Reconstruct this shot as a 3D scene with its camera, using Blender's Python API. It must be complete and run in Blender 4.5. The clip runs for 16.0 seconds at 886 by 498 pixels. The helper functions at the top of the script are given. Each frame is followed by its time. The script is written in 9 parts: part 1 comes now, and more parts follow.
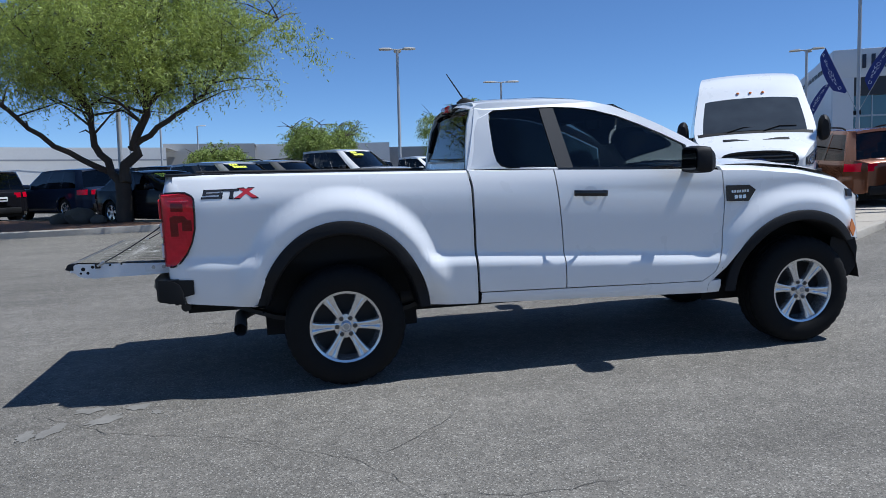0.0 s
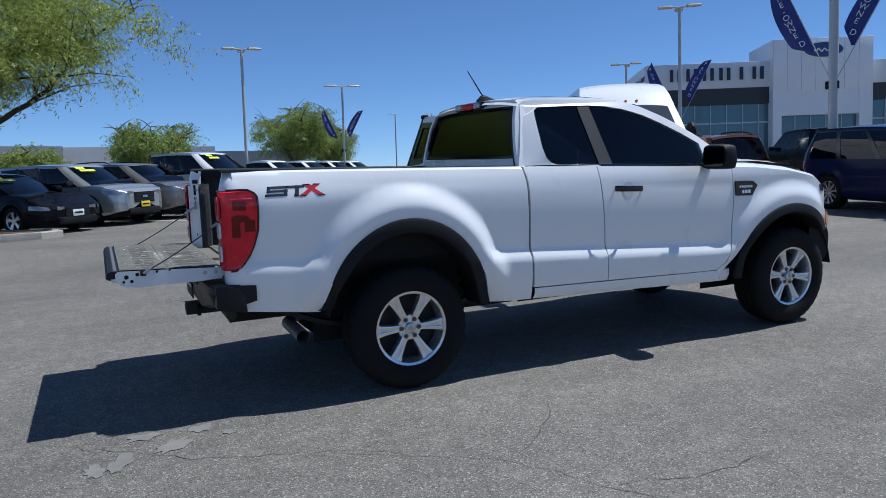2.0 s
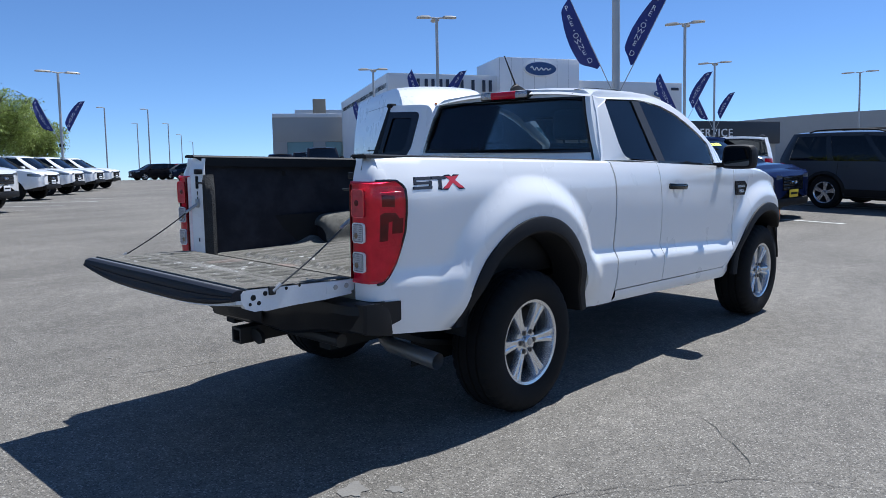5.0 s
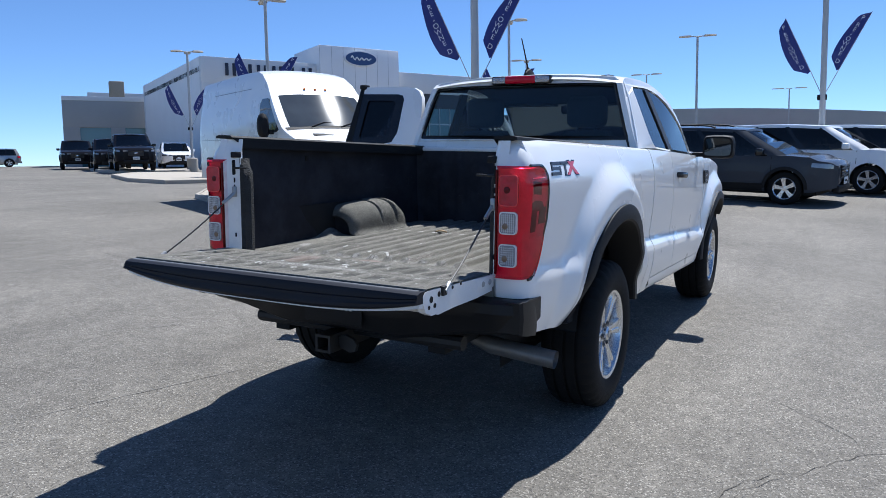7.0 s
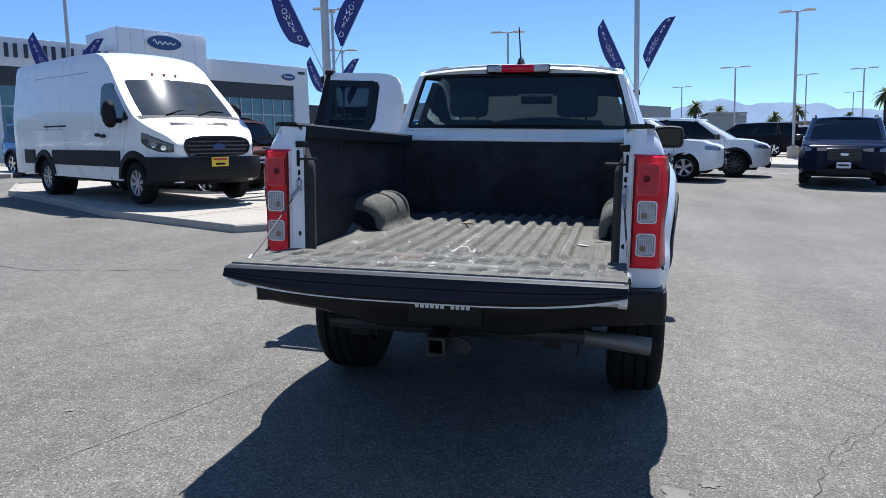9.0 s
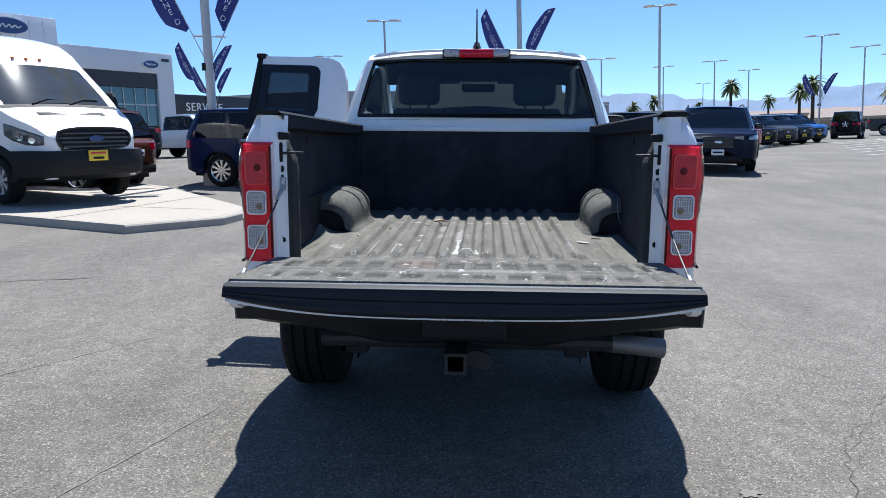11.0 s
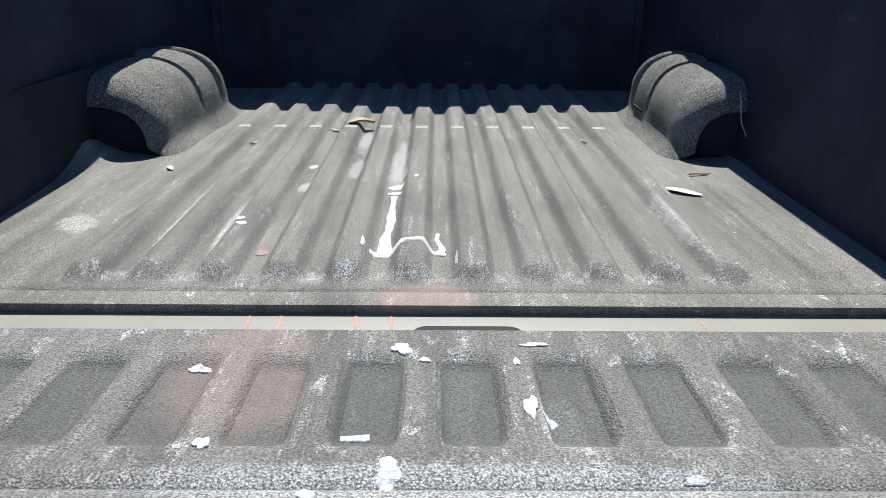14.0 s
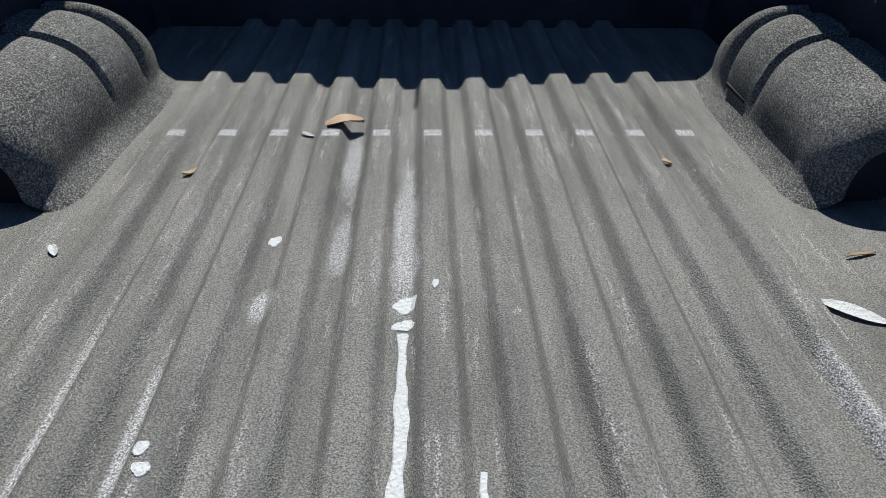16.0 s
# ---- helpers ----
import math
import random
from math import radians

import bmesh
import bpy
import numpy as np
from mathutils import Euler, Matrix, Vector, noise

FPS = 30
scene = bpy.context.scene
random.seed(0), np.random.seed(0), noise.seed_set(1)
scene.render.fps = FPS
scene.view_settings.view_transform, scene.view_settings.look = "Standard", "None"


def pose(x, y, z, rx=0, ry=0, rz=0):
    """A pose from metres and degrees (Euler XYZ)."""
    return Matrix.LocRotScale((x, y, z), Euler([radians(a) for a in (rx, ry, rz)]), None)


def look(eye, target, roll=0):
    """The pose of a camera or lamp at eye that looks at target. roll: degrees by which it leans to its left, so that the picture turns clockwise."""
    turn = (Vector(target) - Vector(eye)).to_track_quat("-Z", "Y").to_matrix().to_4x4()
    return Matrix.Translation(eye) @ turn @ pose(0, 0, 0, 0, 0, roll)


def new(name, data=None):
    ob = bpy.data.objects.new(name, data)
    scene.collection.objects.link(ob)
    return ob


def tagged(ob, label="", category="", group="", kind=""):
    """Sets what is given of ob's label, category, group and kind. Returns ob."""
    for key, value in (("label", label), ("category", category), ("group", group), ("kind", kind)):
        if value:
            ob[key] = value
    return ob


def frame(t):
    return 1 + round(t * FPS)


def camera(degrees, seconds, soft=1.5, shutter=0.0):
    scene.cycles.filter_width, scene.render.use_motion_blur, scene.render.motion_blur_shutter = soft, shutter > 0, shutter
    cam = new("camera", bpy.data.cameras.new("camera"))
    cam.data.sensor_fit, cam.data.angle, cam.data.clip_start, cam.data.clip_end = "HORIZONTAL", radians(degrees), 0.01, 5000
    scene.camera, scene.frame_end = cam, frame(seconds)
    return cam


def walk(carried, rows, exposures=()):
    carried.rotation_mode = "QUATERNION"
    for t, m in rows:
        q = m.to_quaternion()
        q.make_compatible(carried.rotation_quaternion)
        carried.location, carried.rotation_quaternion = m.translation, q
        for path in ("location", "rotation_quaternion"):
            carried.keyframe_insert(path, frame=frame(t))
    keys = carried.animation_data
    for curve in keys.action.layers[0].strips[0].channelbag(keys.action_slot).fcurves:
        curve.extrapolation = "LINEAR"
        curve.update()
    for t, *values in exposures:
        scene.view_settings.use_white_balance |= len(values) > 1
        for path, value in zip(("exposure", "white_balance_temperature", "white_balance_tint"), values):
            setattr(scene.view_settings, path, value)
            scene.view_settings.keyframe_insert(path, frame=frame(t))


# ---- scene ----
cam = camera(61.5, 16.0, 0.5)
PATH = [
    (0, (-0.37, -5.548, 1.202), (0.04, -3.598, 1.039), -1.36),
    (0.5, (-0.744, -5.495, 1.184), (-0.227, -3.57, 1.023), -1.51),
    (1, (-1.079, -5.355, 1.198), (-0.453, -3.462, 1.038), -1.61),
    (1.5, (-1.43, -5.158, 1.187), (-0.692, -3.306, 1.031), -1.76),
    (2, (-1.767, -5.002, 1.183), (-0.905, -3.204, 1.022), -1.73),
    (2.5, (-2.028, -4.739, 1.175), (-1.047, -3.004, 1.008), -1.65),
    (3, (-2.289, -4.451, 1.175), (-1.2, -2.782, 1.009), -1.53),
    (3.5, (-2.565, -4.2, 1.184), (-1.374, -2.602, 1.022), -1.35),
    (4, (-2.771, -3.826, 1.163), (-1.48, -2.307, 1.001), -1.14),
    (4.2, (-2.851, -3.695, 1.177), (-1.524, -2.207, 1.013), -1.07),
    (6.3, (-3.68, -2.387, 1.187), (-2.002, -1.315, 0.998), -1.17),
    (6.5, (-3.713, -2.261, 1.185), (-2.008, -1.233, 0.991), -1.04),
    (7, (-3.767, -1.874, 1.186), (-2.002, -0.957, 0.983), -0.91),
    (7.5, (-3.903, -1.558, 1.175), (-2.084, -0.752, 0.967), -0.86),
    (8, (-3.961, -1.255, 1.202), (-2.096, -0.565, 0.985), -0.84),
    (8.5, (-3.95, -0.895, 1.204), (-2.046, -0.326, 0.978), -1.05),
    (9, (-4.055, -0.62, 1.206), (-2.115, -0.194, 0.969), -1.35),
    (9.2, (-4.068, -0.52, 1.228), (-2.117, -0.153, 0.986), -1.53),
    (11.3, (-3.644, -0.01, 1.23), (-1.664, 0.063, 0.955), -1.74),
    (11.5, (-3.537, 0.003, 1.229), (-1.558, 0.065, 0.95), -1.66),
    (12, (-3.202, -0.021, 1.217), (-1.229, 0.019, 0.894), -1.73),
    (12.5, (-2.844, -0.039, 1.222), (-0.881, -0.028, 0.836), -1.44),
    (13, (-2.488, 0.01, 1.236), (-0.547, -0.005, 0.752), -2.02),
    (13.5, (-2.146, -0.015, 1.212), (-0.232, -0.034, 0.63), -2.04),
    (14, (-1.838, -0.029, 1.183), (0.043, -0.054, 0.505), -1.81),
    (14.5, (-1.588, 0.015, 1.163), (0.264, -0.03, 0.41), -1.75),
    (15, (-1.359, 0.011, 1.148), (0.456, -0.03, 0.31), -2.26),
    (15.5, (-1.235, -0.013, 1.2), (0.525, -0.044, 0.25), -2.45),
    (16, (-1.182, 0.006, 1.342), (0.527, -0.032, 0.306), -1.93),
]
walk(cam, [(t, look(eye, target, roll)) for t, eye, target, roll in PATH], exposures=[(0, 0.13, 5300, 8), (1, 0.10, 5300, 8), (2, 0.07, 5300, 8), (2.5, 0.25, 5350, 8), (3.5, 0.29, 5350, 8), (4.2, 0.32, 5350, 9), (6.5, 0.56, 5450, 9), (8.5, 0.54, 5450, 9), (9, 0.66, 5500, 9), (11.5, 0.72, 5500, 9), (12.5, 0.88, 5550, 9), (13, 1.15, 5550, 10), (14, 1.04, 5600, 8), (15, 0.70, 5550, 8), (16, 0.50, 5500, 8)])

# ---- frame of the place: the lot is a gently sloping plane ----
UP = Vector((0.0237, 0.0388, 0.998966))
AX = (Vector((1, 0, 0)) - UP.x * UP).normalized()
AY = UP.cross(AX)
LOT = Matrix((AX, AY, UP)).to_4x4()          # lot coordinates to world
SLOPE_X, SLOPE_Y = 0.02371, 0.03885


def smooth01(t):
    t = min(max(t, 0.0), 1.0)
    return t * t * (3 - 2 * t)


def ground_z(x, y):
    d = math.hypot(x, y)
    yy = y if y > -6 else -6 - 6 * math.tanh((-6 - y) / 6)
    yy = yy if yy < 9 else 9 + 0.6 * (yy - 9)
    rise = 0.2 * smooth01((x - 10) / 9) * (1 - smooth01((y - 6) / 10))
    return (SLOPE_X * x + SLOPE_Y * yy) / (1 + (d / 95.0) ** 4) ** 0.25 + rise


def on_lot(x, y, heading=0.0, lift=0.0):
    """A pose on the ground at x, y, leaning with the slope, with +x turned to heading degrees."""
    e = 0.5
    n = Vector((-(ground_z(x + e, y) - ground_z(x - e, y)) / (2 * e), -(ground_z(x, y + e) - ground_z(x, y - e)) / (2 * e), 1)).normalized()
    a = radians(heading)
    fwd = Vector((math.cos(a), math.sin(a), 0))
    fwd = (fwd - fwd.dot(n) * n).normalized()
    left = n.cross(fwd)
    m = Matrix((fwd, left, n)).transposed().to_4x4()
    m.translation = Vector((x, y, ground_z(x, y) + lift))
    return m


def upright(x, y, heading=0.0, lift=0.0):
    return pose(x, y, ground_z(x, y) + lift, 0, 0, heading)


# ---- world and sun ----
SUN_WAY = (LOT.to_3x3() @ Vector((0.455, -0.035, 0.846))).normalized()
world = bpy.data.worlds.new("sky")
scene.world = world
world.use_nodes = True
wn = world.node_tree.nodes
sky = wn.new("ShaderNodeTexSky")
sky.sky_type = "NISHITA"
sky.sun_disc = False
sky.sun_elevation = math.asin(SUN_WAY.z)
sky.sun_rotation = math.atan2(SUN_WAY.x, SUN_WAY.y)
sky.air_density, sky.dust_density, sky.ozone_density, sky.altitude = 0.85, 0.0, 4.6, 2200
wn["Background"].inputs["Strength"].default_value = 0.094
world.node_tree.links.new(sky.outputs[0], wn["Background"].inputs["Color"])
sun = new("sun", bpy.data.lights.new("sun", "SUN"))
sun.data.energy, sun.data.angle, sun.data.color = 5.0, radians(0.53), (1.0, 0.90, 0.77)
sun.rotation_mode = "QUATERNION"
sun.rotation_quaternion = SUN_WAY.to_track_quat("Z", "Y")
sun.location = SUN_WAY * 60


# ---- materials ----
def mat(name, color, rough=0.5, metal=0.0, coat=0.0, spread=0.0, grain=0.0, scale=8.0, bump=0.0, bump_scale=60.0, rough_spread=0.0, spec=0.5, emit=None):
    """A principled material with two scales of tone variation and a fine bump."""
    m = bpy.data.materials.new(name)
    m.use_nodes = True
    nt = m.node_tree
    p = nt.nodes["Principled BSDF"]
    p.inputs["Base Color"].default_value = (*color, 1)
    p.inputs["Roughness"].default_value, p.inputs["Metallic"].default_value = rough, metal
    p.inputs["Coat Weight"].default_value, p.inputs["Coat Roughness"].default_value = coat, 0.04
    p.inputs["Specular IOR Level"].default_value = spec
    if emit:
        p.inputs["Emission Color"].default_value, p.inputs["Emission Strength"].default_value = (*emit[0], 1), emit[1]
    tc = nt.nodes.new("ShaderNodeTexCoord")
    if spread or grain or rough_spread:
        big, fine = nt.nodes.new("ShaderNodeTexNoise"), nt.nodes.new("ShaderNodeTexNoise")
        big.inputs["Scale"].default_value, fine.inputs["Scale"].default_value = scale, scale * 14
        big.inputs["Detail"].default_value = fine.inputs["Detail"].default_value = 5
        for n in (big, fine):
            nt.links.new(tc.outputs["Object"], n.inputs["Vector"])
        a = nt.nodes.new("ShaderNodeMath")
        a.operation, a.inputs[1].default_value, a.inputs[2].default_value = "MULTIPLY_ADD", 2 * spread, 1 - spread
        b = nt.nodes.new("ShaderNodeMath")
        b.operation, b.inputs[1].default_value, b.inputs[2].default_value = "MULTIPLY_ADD", 2 * grain, 1 - grain
        nt.links.new(big.outputs[0], a.inputs[0]), nt.links.new(fine.outputs[0], b.inputs[0])
        ab = nt.nodes.new("ShaderNodeMath")
        ab.operation = "MULTIPLY"
        nt.links.new(a.outputs[0], ab.inputs[0]), nt.links.new(b.outputs[0], ab.inputs[1])
        mix = nt.nodes.new("ShaderNodeVectorMath")
        mix.operation = "SCALE"
        mix.inputs[0].default_value = color
        nt.links.new(ab.outputs[0], mix.inputs["Scale"])
        nt.links.new(mix.outputs[0], p.inputs["Base Color"])
        if rough_spread:
            r = nt.nodes.new("ShaderNodeMath")
            r.operation, r.inputs[1].default_value, r.inputs[2].default_value = "MULTIPLY_ADD", 2 * rough_spread, rough - rough_spread
            nt.links.new(big.outputs[0], r.inputs[0]), nt.links.new(r.outputs[0], p.inputs["Roughness"])
    if bump:
        n = nt.nodes.new("ShaderNodeTexNoise")
        n.inputs["Scale"].default_value, n.inputs["Detail"].default_value = bump_scale, 4
        nt.links.new(tc.outputs["Object"], n.inputs["Vector"])
        bp = nt.nodes.new("ShaderNodeBump")
        bp.inputs["Strength"].default_value, bp.inputs["Distance"].default_value = bump, 0.01
        nt.links.new(n.outputs[0], bp.inputs["Height"]), nt.links.new(bp.outputs[0], p.inputs["Normal"])
    return m


def glass_mat(name, tint, gloss=0.06):
    """A thin tinted pane: what lies behind shows through the tint, with a mirror gloss by Fresnel."""
    m = bpy.data.materials.new(name)
    m.use_nodes = True
    nt = m.node_tree
    nt.nodes.remove(nt.nodes["Principled BSDF"])
    tr, gl, mx, fr = (nt.nodes.new(k) for k in ("ShaderNodeBsdfTransparent", "ShaderNodeBsdfGlossy", "ShaderNodeMixShader", "ShaderNodeFresnel"))
    tr.inputs["Color"].default_value = (*tint, 1)
    gl.inputs["Roughness"].default_value = 0.02
    fr.inputs["IOR"].default_value = 1.5
    nt.links.new(fr.outputs[0], mx.inputs[0]), nt.links.new(tr.outputs[0], mx.inputs[1]), nt.links.new(gl.outputs[0], mx.inputs[2])
    nt.links.new(mx.outputs[0], nt.nodes["Material Output"].inputs["Surface"])
    return m


WHITE = mat("white_car_paint", (0.84, 0.84, 0.83), 0.28, coat=0.6, spread=0.02, scale=2.0, rough_spread=0.04)
WHITE_PANEL = mat("white_primer_metal", (0.72, 0.73, 0.73), 0.42, spread=0.06, grain=0.05, scale=9)
BLACK_PLASTIC = mat("black_moulded_plastic", (0.010, 0.010, 0.011), 0.6, spec=0.25, spread=0.15, scale=6, bump=0.15, bump_scale=400)
BLACK_GLOSS = mat("gloss_black_trim", (0.012, 0.012, 0.013), 0.18, spec=0.5)
BLACK_MATTE = mat("black_underbody", (0.006, 0.006, 0.006), 0.85, spread=0.3, scale=9)
RUBBER = mat("tyre_rubber", (0.008, 0.008, 0.008), 0.8, spec=0.22, spread=0.2, grain=0.1, scale=12, bump=0.2, bump_scale=180)
ALLOY = mat("silver_alloy", (0.66, 0.67, 0.68), 0.26, metal=0.85, spread=0.04, scale=14)
ALLOY_DARK = mat("dark_alloy", (0.06, 0.06, 0.065), 0.4, metal=0.6)
STEEL = mat("galvanised_steel", (0.42, 0.42, 0.41), 0.42, metal=0.7, spread=0.15, grain=0.1, scale=20)
CHROME = mat("chrome", (0.75, 0.75, 0.76), 0.10, metal=1.0)
DARK_IRON = mat("dark_iron", (0.03, 0.029, 0.028), 0.6, metal=0.4, spread=0.3, scale=12)
SEAT = mat("grey_seat_cloth", (0.035, 0.036, 0.038), 0.9, spread=0.15, scale=10)
TINT = glass_mat("tinted_glass", (0.36, 0.39, 0.40))
TINT_DARK = glass_mat("dark_privacy_glass", (0.045, 0.05, 0.055))
TINT_REAR = glass_mat("tinted_rear_glass", (0.70, 0.78, 0.79))
TINT_QUARTER = glass_mat("dark_quarter_glass", (0.20, 0.215, 0.23))
CLEAR = glass_mat("clear_glass", (0.72, 0.78, 0.78))
RED_GLASS = glass_mat("red_lamp_glass", (0.94, 0.035, 0.10))
LAMP_SHELL = mat("lamp_reflector_shell", (0.92, 0.78, 0.78), 0.22, metal=0.15, spread=0.30, grain=0.12, scale=24, bump=0.5, bump_scale=45)
SHELL_DARK = mat("dark_lamp_recess", (0.16, 0.10, 0.10), 0.3, metal=0.3, spread=0.5, scale=30)
RED_LENS = mat("red_lamp_lens", (0.58, 0.0003, 0.022), 0.10, coat=0.12, spec=0.28, spread=0.16, grain=0.10, scale=18, bump=0.08, bump_scale=60)
MID_RED = mat("inner_red_lens", (0.46, 0.003, 0.02), 0.08, coat=0.3, spec=0.4, spread=0.55, scale=26, bump=0.35, bump_scale=60)
PALE_RED = mat("pale_red_lens_rim", (0.80, 0.055, 0.06), 0.12, coat=0.4)
DEEP_RED = mat("deep_red_reflector", (0.10, 0.002, 0.004), 0.15, spec=0.2)
CLEAR_LENS = mat("clear_lamp_lens", (0.22, 0.23, 0.25), 0.12, metal=0.35, coat=1.0, spread=0.12, scale=40)
AMBER = mat("amber_lens", (0.75, 0.20, 0.02), 0.2, coat=1.0)
CHARCOAL = mat("charcoal_lamp_housing", (0.03, 0.03, 0.032), 0.3, coat=1.0)
YELLOW = mat("fluorescent_yellow_sticker", (0.75, 0.80, 0.05), 0.6)


# ---- mesh helpers ----
def thing(name, m, label, category, group=""):
    ob = new(name)
    ob.empty_display_size = 0.2
    ob.matrix_world = m
    return tagged(ob, label, category, group)


def part(name, bm, material, parent=None, label="", smooth=32.0, m=None):
    """Links a bmesh as one mesh object under a thing or a part."""
    bmesh.ops.remove_doubles(bm, verts=bm.verts, dist=1e-5)
    bmesh.ops.recalc_face_normals(bm, faces=bm.faces)
    lim = radians(smooth)
    for f in bm.faces:
        f.smooth = True
    for e in bm.edges:
        e.smooth = len(e.link_faces) == 2 and e.calc_face_angle(4) < lim
    me = bpy.data.meshes.new(name)
    bm.to_mesh(me)
    bm.free()
    for k in material if isinstance(material, (list, tuple)) else (material,):
        me.materials.append(k)
    ob = new(name, me)
    if parent is not None:
        ob.parent = parent
    if m is not None:
        ob.matrix_local = m
    return tagged(ob, label)


def structure(name, bm, material, label, category, smooth=32.0):
    return tagged(part(name, bm, material, None, label, smooth), "", category, "", "structure")


def twin(ob, m, parent=None):
    """Another object on the same mesh, for alike parts."""
    o = new(ob.name.split(".")[0], ob.data)
    o.parent = parent or ob.parent
    o.matrix_local = m
    if "label" in ob:
        o["label"] = ob["label"]
    return o


def box(bm, x0, x1, y0, y1, z0, z1, bevel=0.0, seg=2, m=None):
    r = bmesh.ops.create_cube(bm, size=1, matrix=Matrix.LocRotScale(((x0 + x1) / 2, (y0 + y1) / 2, (z0 + z1) / 2), None, (x1 - x0, y1 - y0, z1 - z0)))
    vs = r["verts"]
    if bevel:
        es = list({e for v in vs for e in v.link_edges})
        vs = list({v for f in bmesh.ops.bevel(bm, geom=es, offset=bevel, segments=seg, affect="EDGES", profile=0.5)["faces"] for v in f.verts} | {v for v in vs if v.is_valid})
    if m is not None:
        bmesh.ops.transform(bm, matrix=m, verts=vs)
    return bm


def prism(bm, pts, y0, y1, plane="xz"):
    """A polygon in x and z drawn out along y (or in x and y along z, or y and z along x)."""
    def at(p, w):
        return {"xz": (p[0], w, p[1]), "xy": (p[0], p[1], w), "yz": (w, p[0], p[1])}[plane]
    a, b = [bm.verts.new(at(p, y0)) for p in pts], [bm.verts.new(at(p, y1)) for p in pts]
    bm.faces.new(a), bm.faces.new(b[::-1])
    for i in range(len(pts)):
        j = (i + 1) % len(pts)
        bm.faces.new((a[i], b[i], b[j], a[j]))
    return bm


def loft(bm, rows, closed=False, caps=False):
    """A skin over rows of equally many points; closed: each row is a ring."""
    vs = [[bm.verts.new(p) for p in row] for row in rows]
    n = len(rows[0])
    for a, b in zip(vs, vs[1:]):
        for i in range(n if closed else n - 1):
            j = (i + 1) % n
            q = []
            for v in (a[i], a[j], b[j], b[i]):
                if all((v.co - w.co).length > 1e-6 for w in q):
                    q.append(v)
            if len(q) > 2:
                bm.faces.new(q)
    if caps:
        for row in (vs[0], vs[-1]):
            try:
                bm.faces.new(row)
            except ValueError:
                pass
    return bm


def tube(bm, pts, r, n=10, caps=True):
    """A round tube along points; r one radius, or one for each point."""
    pts = [Vector(p) for p in pts]
    rr = r if isinstance(r, (list, tuple)) else [r] * len(pts)
    rows, side = [], None
    for i, p in enumerate(pts):
        d = (pts[min(i + 1, len(pts) - 1)] - pts[max(i - 1, 0)]).normalized()
        if side is None:
            side = d.orthogonal().normalized()
        side = (side - side.dot(d) * d).normalized()
        up = d.cross(side)
        rows.append([p + rr[i] * (math.cos(a) * side + math.sin(a) * up) for a in (2 * math.pi * k / n for k in range(n))])
    return loft(bm, rows, True, caps)


def lathe(bm, prof, n=32, m=None):
    """Turns (radius, y) about the y axis."""
    rows = []
    for k in range(n + 1):
        a = 2 * math.pi * (k % n) / n
        rows.append([(r * math.cos(a), y, r * math.sin(a)) for r, y in prof])
    start = len(bm.verts)
    loft(bm, rows)
    if m is not None:
        bm.verts.ensure_lookup_table()
        bmesh.ops.transform(bm, matrix=m, verts=bm.verts[start:])
    return bm


def interp(x, pts):
    if x <= pts[0][0]:
        return pts[0][1]
    for (a, u), (b, v) in zip(pts, pts[1:]):
        if x <= b:
            return u + (v - u) * (x - a) / (b - a)
    return pts[-1][1]


def soften(pts, rounds=2, closed=True):
    """Corner cutting on a polygon."""
    for _ in range(rounds):
        out = []
        n = len(pts)
        for i in range(n if closed else n - 1):
            a, b = Vector(pts[i]), Vector(pts[(i + 1) % n])
            out += [tuple(a * 0.75 + b * 0.25), tuple(a * 0.25 + b * 0.75)]
        pts = out if closed else [pts[0]] + out[1:-1] + [pts[-1]]
    return pts


def rrect(a0, a1, b0, b1, r, n=4):
    """A rectangle with rounded corners."""
    out = []
    for cx, cy, q in ((a1 - r, b1 - r, 0), (a0 + r, b1 - r, 1), (a0 + r, b0 + r, 2), (a1 - r, b0 + r, 3)):
        out += [(cx + r * math.cos(math.pi / 2 * (q + k / n)), cy + r * math.sin(math.pi / 2 * (q + k / n))) for k in range(n + 1)]
    return out


def plate(bm, loops, surf, thick=0.0):
    """A sheet in x and z with holes (first loop is the rim), laid on the surface y = surf(x, z); thick goes towards y = 0."""
    from mathutils.geometry import tessellate_polygon
    flat = [p for lp in loops for p in lp]
    tris = tessellate_polygon([[Vector((p[0], p[1], 0)) for p in lp] for lp in loops])
    va = [bm.verts.new((p[0], surf(*p), p[1])) for p in flat]
    for t in tris:
        bm.faces.new([va[i] for i in t])
    if thick:
        s = 1 if surf(*flat[0]) > 0 else -1
        vb = [bm.verts.new((p[0], surf(*p) - s * thick, p[1])) for p in flat]
        for t in tris:
            bm.faces.new([vb[i] for i in reversed(t)])
        k = 0
        for lp in loops:
            n = len(lp)
            for i in range(n):
                a, b = k + i, k + (i + 1) % n
                bm.faces.new((va[a], va[b], vb[b], vb[a]))
            k += n
    return bm


B = bmesh.new
